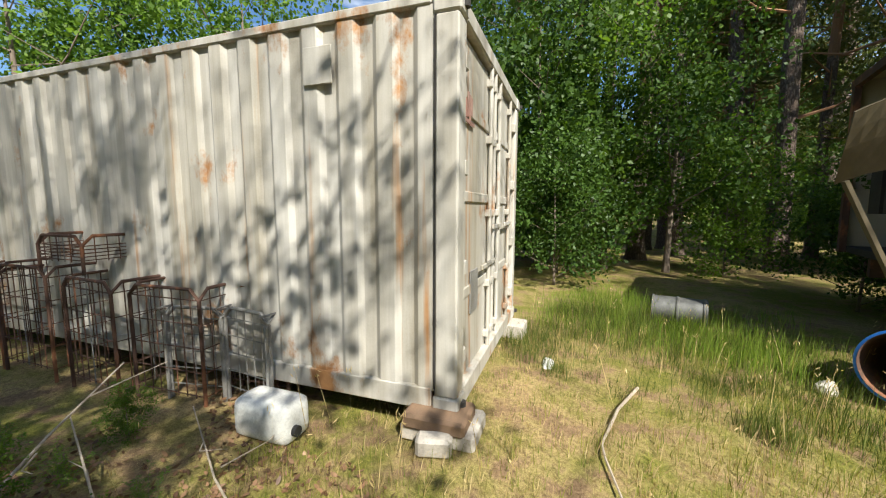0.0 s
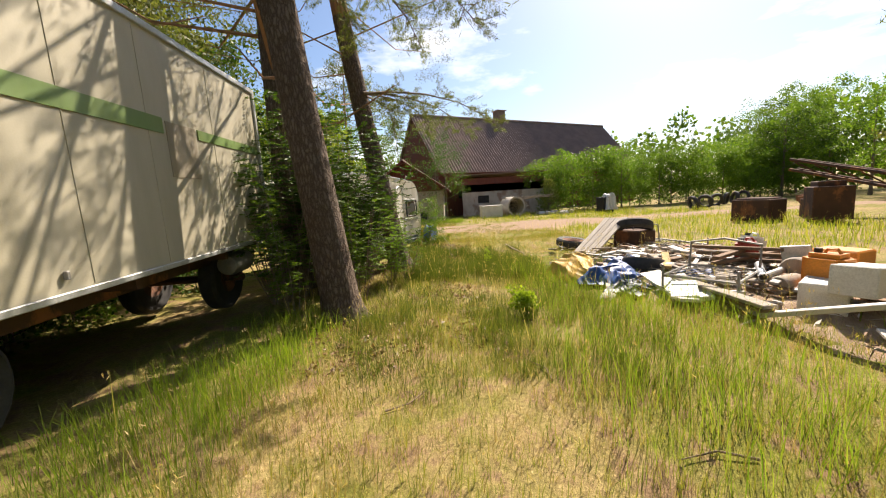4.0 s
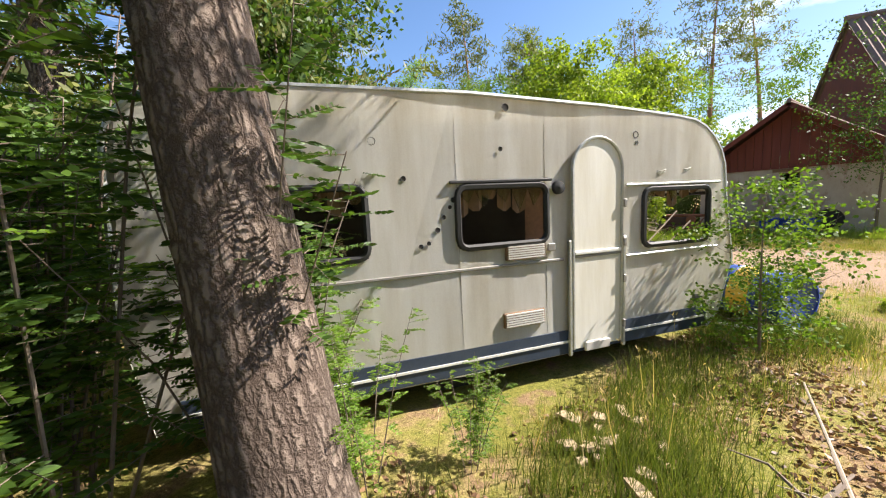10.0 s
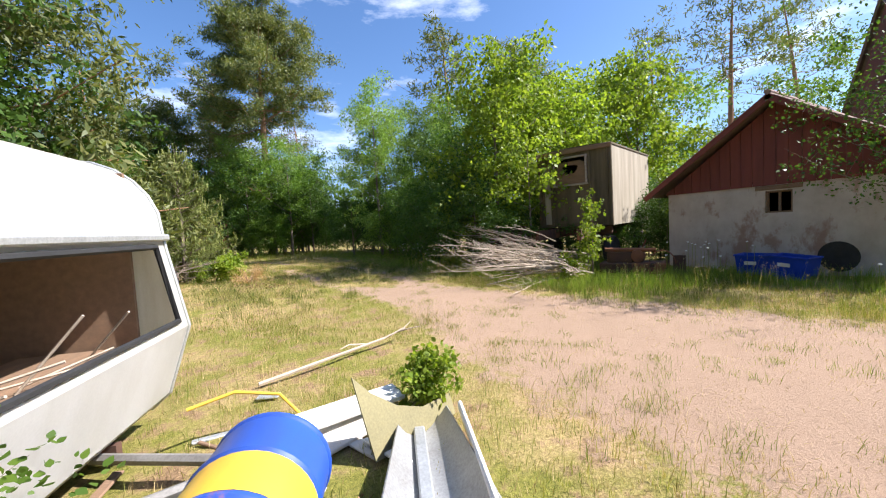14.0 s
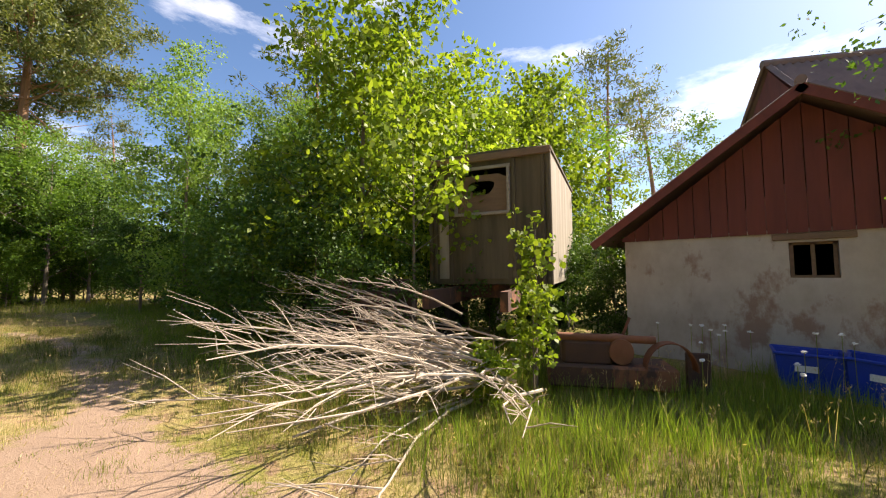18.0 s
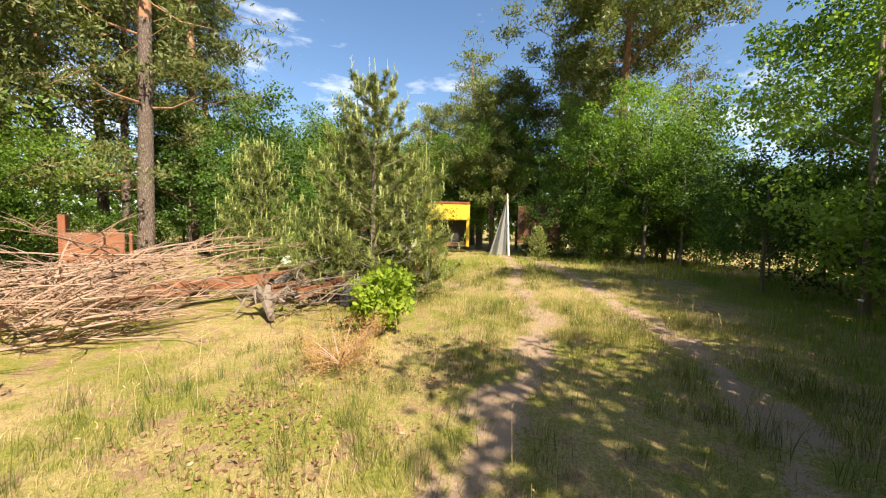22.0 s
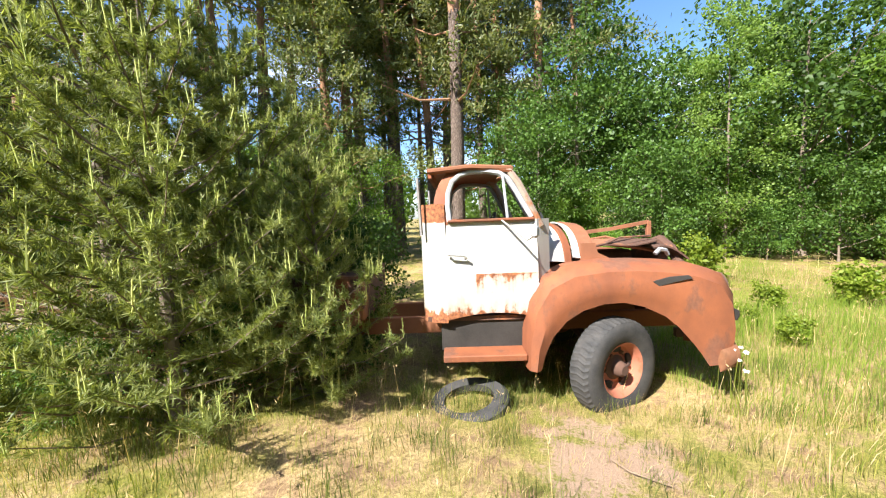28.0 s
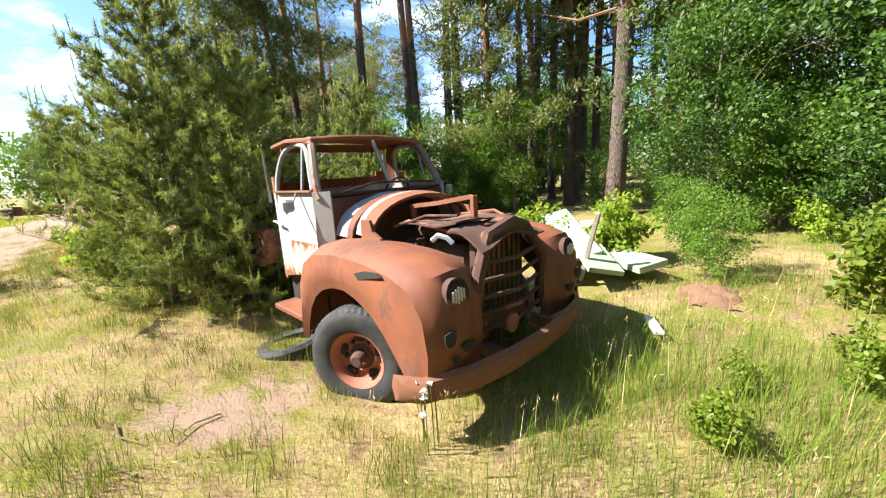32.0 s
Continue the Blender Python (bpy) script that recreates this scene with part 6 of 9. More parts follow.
    tube(bm, [(2.98, -0.55, 0.7), (3.04, -0.52, 1.3), (2.98, -0.3, 1.6), (3.02, 0, 1.68), (2.98, 0.3, 1.6), (3.04, 0.52, 1.3), (2.98, 0.55, 0.7)], [0.05, 0.06, 0.06, 0.07, 0.06, 0.06, 0.05], 8)
    part("grille_shell", bm, M["rust_dark"], root, smooth=True)
    part("nose_panel", sheet(B(), 6, 8, lambda u, v: Vector((2.68 + 0.40 * u, (v - 0.5) * 1.0, 1.64 + 0.06 * math.sin(math.pi * v) - 0.12 * u * u + 0.03 * math.sin(9 * v + 4 * u))), 0.02), M["rust_dark"], root, "crumpled nose panel", smooth=True)
    bm = B()
    pts = [(2.86, -1.34), (3.06, -1.24), (3.22, -0.9), (3.3, -0.45), (3.32, 0), (3.3, 0.45), (3.22, 0.9), (3.06, 1.24), (2.86, 1.34)]
    rs = []
    for x, y in pts:
        rs.append([bm.verts.new((x + dx, y, z)) for dx, z in ((0, 0.5), (0.05, 0.53), (0.065, 0.61), (0.05, 0.69), (0, 0.72), (-0.03, 0.61))])
    skin(bm, rs)
    part("bumper", bm, M["rust"], root, "heavy bowed rusty bumper", smooth=True)
    for y in (-0.42, 0.42):
        part("bumper_iron", box(B(), (3.12, y, 0.6), (0.3, 0.06, 0.1)), M["rust_dark"], root)
    part("tow_lamp", lathe(B(), [(0.0, 0.0), (0.08, 0.0), (0.085, 0.03), (0.0, 0.05)], at(3.2, -0.3, 0.86, 0, 0, 90), 14), M["rust"], root, smooth=True)
    # running gear
    part("running_board", box(B(), (0.64, -1.0, 0.62), (0.86, 0.3, 0.07), bevel=0.01), M["rust_orange"], root, "cracked rusty running board")
    part("running_board", box(B(), (0.64, 1.0, 0.62), (0.86, 0.3, 0.07), bevel=0.01), M["rust_orange"], root)
    # near-black panel painting the shaded gap between door and running board
    part("board_skirt", box(B(), (0.64, -0.86, 0.8), (0.9, 0.03, 0.34)), M["dark"], root)
    for y in (-0.38, 0.38):
        part("frame_rail", box(B(), (-0.6, y, 0.78), (7.2, 0.08, 0.2), bevel=0.008), M["rust"], root)
    for x in (-3.6, -2.2, -0.8, 0.6, 2.9):
        part("frame_cross", box(B(), (x, 0, 0.78), (0.1, 0.7, 0.14)), M["rust"], root)
    wheel_at(root, 1.98, -1.04, 0.46, -27)
    wheel_at(root, 1.98, 1.04, 0.46, -22, flip=True)
    wheel_at(root, -3.0, -0.92, 0.5, 0)
    wheel_at(root, -3.0, 0.92, 0.5, 0, flip=True)
    part("front_axle", tube(B(), [(1.98, -0.95, 0.5), (1.98, 0.95, 0.5)], 0.06, 8), M["rust_dark"], root)
    part("rear_axle", tube(B(), [(-3.0, -0.85, 0.5), (-3.0, 0.85, 0.5)], 0.09, 8), M["rust_dark"], root)
    # load bed bits behind the cab
    part("bed_box", box(B(), (-1.1, -0.2, 1.22), (0.9, 1.3, 0.5), bevel=0.02), M["rust_dark"], root)
    part("bed_plank", box(B(), (-2.2, -0.85, 1.0), (3.0, 0.1, 0.12), bevel=0.01), M["rust"], root)
    part("bed_plank", box(B(), (-2.2, 0.85, 1.0), (3.0, 0.1, 0.12), bevel=0.01), M["rust"], root)
    return root


def wheel_at(root, x, y, z, turn, flip=False):
    m = at(x, y, z, -turn) @ pose(0, 0, 0, 90 if not flip else -90)
    prof = [(0.27, -0.11), (0.30, -0.13), (0.42, -0.145), (0.485, -0.125), (0.515, -0.085), (0.52, 0.0), (0.515, 0.085), (0.485, 0.125), (0.42, 0.145), (0.30, 0.13), (0.27, 0.11)]
    tyre = part("tyre", lathe(B(), prof, m, 40, (False, False)), M["tyre"], root, "cracked black tyre", smooth=True)
    bm = B()
    cs = [[bm.verts.new(m @ Vector(((r + 0.010 * (k % 2 > 0)) * math.cos(2 * math.pi * (k + 0.6 * w) / 96), (r + 0.010 * (k % 2 > 0)) * math.sin(2 * math.pi * (k + 0.6 * w) / 96), z))) for k in range(96)] for r, z, w in ((0.486, -0.12, 0), (0.511, -0.085, 1), (0.514, 0.0, 0), (0.511, 0.085, 1), (0.486, 0.12, 0))]
    skin(bm, cs, (False, False))
    part("tread", bm, M["tyre"], tyre)
    rim = part("rim", lathe(B(), [(0.10, 0.02), (0.17, 0.0), (0.225, 0.03), (0.245, 0.09), (0.285, 0.125), (0.29, 0.118), (0.275, 0.06), (0.27, -0.1), (0.1, -0.02)], m, 32), M["rim_rust"], root, "red-brown rusted rim", smooth=True)
    hub = part("hub", lathe(B(), [(0.0, 0.14), (0.05, 0.14), (0.075, 0.11), (0.085, 0.04), (0.13, 0.02), (0.13, -0.02)], m, 20), M["rust_dark"], rim, smooth=True)
    for k in range(6):
        a = 2 * math.pi * k / 6
        part("wheel_nut", lathe(B(), [(0.0, 0.05), (0.018, 0.05), (0.02, 0.0)], m @ Matrix.Translation((0.165 * math.cos(a), 0.165 * math.sin(a), 0.0)), 6), M["rust_dark"], rim)
    for k in range(5):
        b = 2 * math.pi * k / 5 + 0.3
        hole = m @ Matrix.Translation((0.198 * math.cos(b), 0.198 * math.sin(b), 0.03)) @ Matrix.Rotation(b, 4, "Z") @ Matrix.Diagonal((0.75, 1.35, 1, 1))
        part("hand_hole", lathe(B(), [(0.0, 0.006), (0.046, 0.006), (0.05, -0.02)], hole, 12), M["dark"], rim)


truck()

# ---- plants in place ----
pine_a = tall_pine("pine_tree", 17.0, 0.21, 3, "tall pine with bare trunk and dark needle crown", 0.58, (0.7, 0.2))
pine_b = tall_pine("pine_tree", 15.0, 0.17, 5, "tall slender pine with bare lower trunk", 0.56, (-0.5, 0.5), branches=24, reach=0.19)
pine_c = tall_pine("pine_tree", 13.0, 0.2, 8, "broad old pine with spreading crown", 0.34, (0.5, -0.6), branches=44, reach=0.25, per=27, tufts=16, needle=(0.20, 0.36, 0.065))
pine_n = tall_pine("pine_tree", 14.0, 0.24, 12, "leaning pine with thick plated bark", 0.27, (0.3, 0.3), branches=34, reach=0.30, dead=3, per=30, needle=(0.09, 0.18, 0.022), tuft=0.17, tufts=15, limb=0.16)
pine_o = tall_pine("pine_tree", 14.0, 0.24, 14, "pine with thick plated bark and low boughs", 0.35, (0.3, 0.3), branches=30, reach=0.28, dead=1, per=30, needle=(0.09, 0.18, 0.022), tuft=0.17, tufts=15, limb=0.14)
pine_m = tall_pine("pine_tree", 14.0, 0.24, 13, "leaning pine with low boughs and thick plated bark", 0.33, (0.3, 0.3), branches=32, reach=0.26, dead=0, per=60, needle=(0.06, 0.11, 0.011), tuft=0.13, tufts=20, limb=0.10)
pine_big = tall_pine("pine_tree", 20.0, 0.3, 51, "great old pine with a dense domed crown on forked trunks", 0.52, (0.6, 0.2), branches=80, reach=0.25, per=44, tufts=20, needle=(0.16, 0.32, 0.085), tuft=0.3, dead=3)
pine_w = tall_pine("pine_tree", 13.0, 0.17, 52, "bushy pine with dense needle boughs low on the trunk", 0.2, (0.3, -0.3), branches=66, reach=0.2, per=32, tufts=15, needle=(0.12, 0.24, 0.055), tuft=0.2, dead=4, limb=0.18)
maple_stem = broadleaf("maple_sapling", 4.4, 0.04, 53, "leaf_light", "young maple with bare grey stems and large yellow-green leaves", limbs=11, per=15, clump=0.34, size=0.11, lo=0.45, spread=0.3, wide=0.95, category="sapling", oval=True)
oak_a = broadleaf("broadleaf_tree", 8.0, 0.11, 21, "leaf", "leafy green broadleaf tree in full summer leaf", limbs=13, per=62, size=0.155, clump=0.68)
oak_b = broadleaf("broadleaf_tree", 7.0, 0.10, 22, "leaf_shaded", "dark leafy broadleaf tree at the wood's edge", limbs=13, clump=0.68, per=62, size=0.155)
oak_c = broadleaf("broadleaf_tree", 9.0, 0.11, 23, "leaf_light", "maple with bright yellow-green leaves", limbs=18, clump=0.6, size=0.2, per=60, lo=0.16, spread=0.27)
birch = broadleaf("broadleaf_tree", 9.5, 0.08, 24, "leaf_birch", "slender birch with small pale leaves", limbs=17, per=120, clump=0.55, size=0.105, lo=0.06, spread=0.19, wide=0.7)
shrub = broadleaf("leafy_shrub", 3.0, 0.035, 25, "leaf", "dense green shrub at the wood's edge", limbs=11, per=58, clump=0.42, size=0.105, lo=0.04, spread=0.42, category="shrub")
shrub_d = broadleaf("leafy_shrub", 3.4, 0.035, 26, "leaf_shaded", "dark green shrub, shade put into its leaf colour", limbs=11, per=58, clump=0.45, size=0.11, lo=0.03, spread=0.4, category="shrub")
shrub_l = broadleaf("leafy_shrub", 1.0, 0.014, 27, "leaf_light", "small bright green leafy bush", limbs=9, per=17, clump=0.17, size=0.1, lo=0.04, spread=0.42, category="shrub", oval=True)
sapling = broadleaf("birch_sapling", 2.0, 0.016, 28, "leaf", "young birch bush with small serrated leaves", limbs=18, per=22, clump=0.14, size=0.04, lo=0.05, spread=0.31, extra=2, wide=0.75, category="sapling", oval=True)
shoot = broadleaf("maple_shoot", 2.3, 0.02, 30, "leaf_light", "slim maple shoot with bright yellow-green leaves", limbs=12, per=9, clump=0.11, size=0.085, lo=0.25, spread=0.13, extra=1, wide=0.9, category="sapling", oval=True)
slim = broadleaf("slim_tree", 6.4, 0.04, 29, "leaf_shaded", "slim young tree with a thin airy crown", limbs=16, per=22, clump=0.4, size=0.09, lo=0.26, spread=0.27)
yp_a = young_pine("young_pine", 4.6, 31, "dense bushy young pine with pale upright shoots", 15, 52, 0.34)
yp_b = young_pine("young_pine", 3.3, 32, "small young pine with pale upright shoots", 11, 48, 0.34)
fern = fern_bush("rowan_bush", 2.4, 41, "rowan thicket with feathered leaves", 11, 26, leaflets=9)
fern_d = fern_bush("rowan_bush", 3.2, 42, "dark rowan thicket, shade put into its leaf colour", 13, 28, "leaf_shaded", leaflets=9, reach=1.1)


def low_boughs(root, placed, start, ends):
    """Three long drooping boughs with fine needle tufts on their side twigs."""
    back, rnd, npr = placed.inverted(), random.Random(6), np.random.RandomState(6)
    for end in ends:
        a, e, bm, P, D = Vector(start), Vector(end), B(), [], []
        line = [a.lerp(e, s) + Vector((0.1 * math.sin(5 * s + end[1]), 0.1 * math.sin(7 * s), 0.35 * math.sin(math.pi * s))) for s in (0, 0.2, 0.4, 0.6, 0.8, 1.0)]
        tube(bm, [back @ p for p in line], [0.032, 0.026, 0.02, 0.014, 0.01, 0.005], 6)
        for k in range(34):
            s = 0.25 + 0.75 * k / 33
            i = min(4, int(s * 5))
            c = line[i].lerp(line[i + 1], s * 5 - i)
            d = ((e - a).normalized() * 0.5 + Vector((rnd.gauss(0, 0.8), rnd.gauss(0, 0.8), rnd.gauss(0.0, 0.35)))).normalized()
            ln = rnd.uniform(0.3, 0.75) * (1.15 - 0.5 * s)
            t = c + d * ln
            tube(bm, [back @ c, back @ (c.lerp(t, 0.5) + Vector((0, 0, -0.04))), back @ t], [0.008, 0.005, 0.002], 4)
            for _ in range(5):
                f = c.lerp(t, rnd.uniform(0.35, 1.0)) + Vector((rnd.gauss(0, 0.07), rnd.gauss(0, 0.07), rnd.gauss(0, 0.05)))
                for _ in range(42):
                    P.append(tuple(back @ (f + d * rnd.uniform(-0.09, 0.07))))
                    D.append(tuple(d * 0.8))
        b = part("bough", bm, M["twig"], root, "long drooping bough with needle tufts", smooth=True)
        P, D = np.array(P), np.array(D)
        v, f = blades(P, D + npr.normal(scale=0.7, size=D.shape), npr.uniform(0.05, 0.085, len(P)), 0.006, rnd=npr)
        ob = new("needles", cut_mesh("needles", v, f, M["needle"]))
        ob.parent = b


low_boughs(pine_m, Matrix.Translation((9.1, 6.45, G(9.1, 6.45) - 0.04)) @ pose(0, 0, 0, -7, -5, 0) @ Matrix.Scale(0.95, 4), (8.78, 6.9, 3.9), ((10.7, 6.5, 3.2), (11.0, 5.5, 3.3), (11.1, 4.5, 3.3), (11.0, 3.6, 3.4)))
low_boughs(pine_o, Matrix.Translation((5.2, 6.7, G(5.2, 6.7) - 0.04)) @ pose(0, 0, 0, -4, -1, 0), (5.13, 7.05, 4.9), ((7.3, 6.6, 4.2), (7.0, 5.4, 4.0), (6.4, 4.5, 4.1)))
# the pines that stand close to the way
set_plant(pine_o, 5.2, 6.7, 0, 1.0, tilt=(-4, -1))
set_plant(pine_n, 7.2, 8.2, 120, 1.0, tilt=(-2, -2))
set_plant(pine_m, 9.1, 6.45, 0, 0.95, tilt=(-7, -5))
set_plant(shoot, 22.55, 11.05, 0, 1.0)
set_plant(shoot, 22.2, 10.9, 80, 0.7)
set_plant(shoot, 8.62, 4.4, 20, 0.2)
# unseen trees added south of the meadow to shade the start
for x, y, s in ((2.0, -2.2, 0.9), (-2.8, -3.4, 0.9), (2.9, -2.9, 1.0), (0.4, -4.2, 1.05)):
    set_plant(pine_n, x, y, 70 * x, s)
set_plant(oak_b, 0.9, -1.3, 40, 1.0)
set_plant(oak_b, -1.2, -2.2, 140, 0.85)
set_plant(pine_a, 1.3, 23.1, 0, 1.3)
for x, y, s in ((-1.5, 21.4, 1.1),):
    set_plant(pine_c, x, y, 50 * y, s)
for p, x, y, s in ((oak_b, 0.6, 27.6, 1.0), (oak_b, 0.2, 30.5, 0.95), (birch, 2.2, 31.8, 0.75), (oak_b, 1.6, 34.2, 1.1), (oak_a, -1.0, 37.0, 1.1), (oak_a, 4.0, 36.6, 0.8)):
    set_plant(p, x, y, 70 * y, s)
set_plant(pine_big, 17.6, 39.6, 60, 1.04)
for p, x, y, s in ((oak_a, 18.8, 36.9, 0.95), (oak_b, 15.9, 38.4, 0.95), (oak_b, 19.6, 39.0, 0.9), (pine_c, 9.2, 41.6, 0.92), (pine_c, 7.4, 43.2, 0.95), (pine_c, 11.2, 44.0, 0.98), (oak_a, 12.2, 42.2, 0.95), (oak_b, 14.0, 41.4, 0.8), (birch, 22.2, 25.6, 1.0), (birch, 23.4, 27.4, 0.95), (oak_b, 21.4, 28.6, 0.55)):
    set_plant(p, x, y, 57 * x, s)
# the bushy pines of the west wood, and the maple before the wreck
for x, y, s in ((8.9, 13.0, 0.95), (10.9, 13.4, 0.85), (2.4, 18.4, 0.95), (-1.5, 24.6, 1.1), (-2.6, 28.0, 1.1)):
    set_plant(pine_w, x, y, 83 * x + 31 * y, s)
for x, y, s in ((22.7, 13.5, 0.95),):
    set_plant(maple_stem, x, y, 140 * x, s)

wood = random.Random(77)
FREE = [  # x0, x1, y0, y1 kept clear of planted trees
    (-1.2, 7.4, 7.0, 10.6), (8.0, 14.6, 5.6, 9.4), (6.4, 30, 13.5, 30), (4.5, 30, 24.0, 36), (-13, -1.5, -1, 8), (0.0, 4.8, 19.8, 26.0),
]


def grown(kinds, n, x0, x1, y0, y1, s0=0.85, s1=1.2, gap=1.1):
    """Scatters plants over a patch, keeping off each other and off the clearings."""
    done = []
    for _ in range(n * 12):
        if len(done) == n:
            break
        x, y = wood.uniform(x0, x1), wood.uniform(y0, y1)
        if any(a < x < b and c < y < d for a, b, c, d in FREE) or any(math.hypot(x - p, y - q) < gap for p, q in done):
            continue
        done.append((x, y))
        set_plant(wood.choice(kinds), x, y, wood.uniform(0, 360), wood.uniform(s0, s1), tilt=(wood.uniform(-2, 2), wood.uniform(-2, 2)))


# north wood, behind container, box body and caravan
grown([oak_b, oak_b, oak_a], 7, -13, -4, 10.8, 17, 0.65, 0.9)
set_plant(oak_b, -2.6, 12.4, 50, 0.7)
grown([oak_a, oak_b], 2, -1, 8, 16, 20, 0.45, 0.55)
set_plant(oak_b, 10.6, 12.0, 30, 0.75)
set_plant(oak_b, 11.0, 13.0, 200, 0.6)
grown([shrub_d, shrub_d, shrub], 11, -12, -3, 9.4, 13, 0.75, 1.1, 0.8)
grown([shrub, shrub_d], 9, -2, 8, 10.6, 14, 0.6, 0.85, 0.8)
grown([pine_a, pine_b, pine_b], 6, -12, -3, 15, 22, 1.0, 1.25, 2.0)
for x, y in ((-3.8, 14.9), (-0.65, 15.2), (1.1, 15.0), (3.1, 14.5), (5.4, 13.5), (7.7, 11.6)):
    set_plant(wood.choice((pine_a, pine_b)), x, y, wood.uniform(0, 360), wood.uniform(1.05, 1.25))
grown([oak_a, oak_b], 7, -20, -9, 3, 12)
grown([shrub, shrub_d], 6, 8, 11.6, 10.0, 13.2, 0.6, 0.9, 0.7)
# west wood, behind the truck
grown([oak_a, oak_b, birch], 15, -8, 3.5, 22, 40, 0.55, 0.85)
grown([pine_a, pine_b], 7, -9, -1, 17, 27, 1.0, 1.25, 2.0)
for x, y in ((3.5, 14.0), (2.2, 15.5), (0.3, 18.3), (-0.5, 20.0), (-6.5, 21.0)):
    set_plant(wood.choice((pine_a, pine_b)), x, y, wood.uniform(0, 360), wood.uniform(0.9, 1.15))
grown([shrub, shrub_d, shrub_d], 18, 0.5, 4.6, 13.8, 38, 0.55, 0.9, 0.8)
# end of the track
grown([oak_a, oak_a, oak_b], 12, -2, 10.5, 40, 47, 0.9, 1.2)
grown([pine_c, pine_a], 7, -8, 24, 46, 60, 0.9, 1.2, 2.2)
grown([oak_b, birch, oak_a], 8, 14, 22, 39, 46, 0.9, 1.1)
grown([shrub, shrub_d], 8, 13, 22, 36, 40, 0.8, 1.1)
# east side of the track
for p, x, y, s in ((oak_c, 23.3, 15.8, 0.84), (oak_c, 26.4, 15.2, 0.75), (shrub_d, 22.0, 14.3, 0.6), (shrub_d, 24.2, 14.6, 0.7), (shrub_d, 25.6, 12.6, 0.4), (shrub_d, 27.2, 11.9, 0.7), (shrub_d, 26.6, 11.3, 0.45), (shrub_d, 24.9, 13.4, 0.6), (shrub_d, 28.4, 13.0, 0.8), (oak_b, 23.0, 17.2, 0.6), (birch, 25.2, 22.0, 0.8), (birch, 26.2, 25.5, 1.0), (oak_b, 24.6, 19.2, 0.9), (oak_a, 24.5, 33.5, 0.95), (birch, 27.0, 29.0, 1.0), (oak_b, 28.0, 26.0, 1.1), (oak_b, 20.5, 37.0, 0.8), (oak_a, 28.5, 22.0, 1.1), (oak_c, 31.0, 15.0, 0.95), (oak_a, 35.0, 17.0, 1.1), (oak_c, 29.0, 18.5, 0.9), (oak_a, 30.5, 22.0, 1.0), (pine_c, 35.0, 26.0, 1.1), (pine_b, 29.0, 28.0, 1.1)):
    set_plant(p, x, y, wood.uniform(0, 360), s)
for p, x, y, s in ((shrub_d, 22.0, 15.6, 0.8), (shrub_d, 21.6, 17.6, 0.8), (shrub_d, 21.8, 19.6, 0.9), (shrub_d, 22.6, 21.8, 0.9), (shrub, 23.2, 24.0, 0.9), (shrub, 23.6, 26.5, 0.9), (shrub_d, 23.2, 29.0, 0.9), (shrub_d, 22.5, 32.0, 1.0), (shrub, 24.6, 31.0, 1.0), (shrub_d, 26.5, 12.9, 0.6)):
    set_plant(p, x, y, wood.uniform(0, 360), s)
# before the barn, and the wood to the south
for k in range(20):
    set_plant((shrub, shrub, oak_a)[k % 3], 31.0 + wood.uniform(-0.8, 1.4) + 0.25 * k, -2.6 - 1.25 * k, wood.uniform(0, 360), (1.35 if k % 3 < 2 else 0.55) * wood.uniform(0.85, 1.15))
for x, y, s in ((25.15, 6.2, 0.9), (25.2, 5.5, 0.8)):
    set_plant(slim, x, y, wood.uniform(0, 360), s)
set_plant(yp_a, 9.35, 21.75, 40, 0.85)
for k in range(12):
    set_plant(shrub_d if k % 3 else oak_b, 18.6 + 1.0 * k, 43.5 - 1.25 * k + 0.7 * (k % 2), 67 * k, 1.0 if k % 3 else 0.5)
for k in range(7):
    set_plant((fern, shrub)[k % 2], -2.85 - 0.3 * k, 2.1 + 0.9 * ((k * 0.37) % 1), 53 * k, 0.1 + 0.05 * ((k * 0.61) % 1))
for x, y, sc in ((11.15, 23.45, 0.42), (10.75, 23.05, 0.5), (11.75, 23.3, 0.3), (10.2, 23.3, 0.5), (13.3, 21.9, 0.25), (12.4, 22.75, 0.3)):
    set_plant(shrub_d, x, y, 70 * x, sc)
set_plant(yp_b, 29.0, -2.2, 10, 0.8)
grown([oak_a, oak_b, birch], 12, 22, 45, -34, -24, 0.8, 1.1)
grown([pine_w, pine_c, pine_w, pine_a], 20, -1, 12, -24, -13, 0.85, 1.1, 1.5)
grown([shrub, shrub_d, oak_b], 14, -2, 13, -26, -14.5, 0.7, 1.0)
grown([pine_w, oak_a, oak_b], 12, 12, 24, -34, -22, 0.7, 0.95, 1.6)
grown([pine_b, oak_b], 9, -12, -2, -16, -6, 0.9, 1.1, 1.7)
grown([oak_a, pine_a], 8, 46, 60, 10, 34, 1.0, 1.3, 2.2)
# behind the caravan's front, seen over the roof
for p, x, y, s in ((yp_a, 12.75, 21.9, 1.12), (yp_a, 13.05, 22.85, 0.8), (yp_b, 12.0, 23.6, 0.8), (yp_a, 11.6, 22.4, 0.9), (yp_b, 13.6, 36.0, 0.6)):
    set_plant(p, x, y, wood.uniform(0, 360), s)
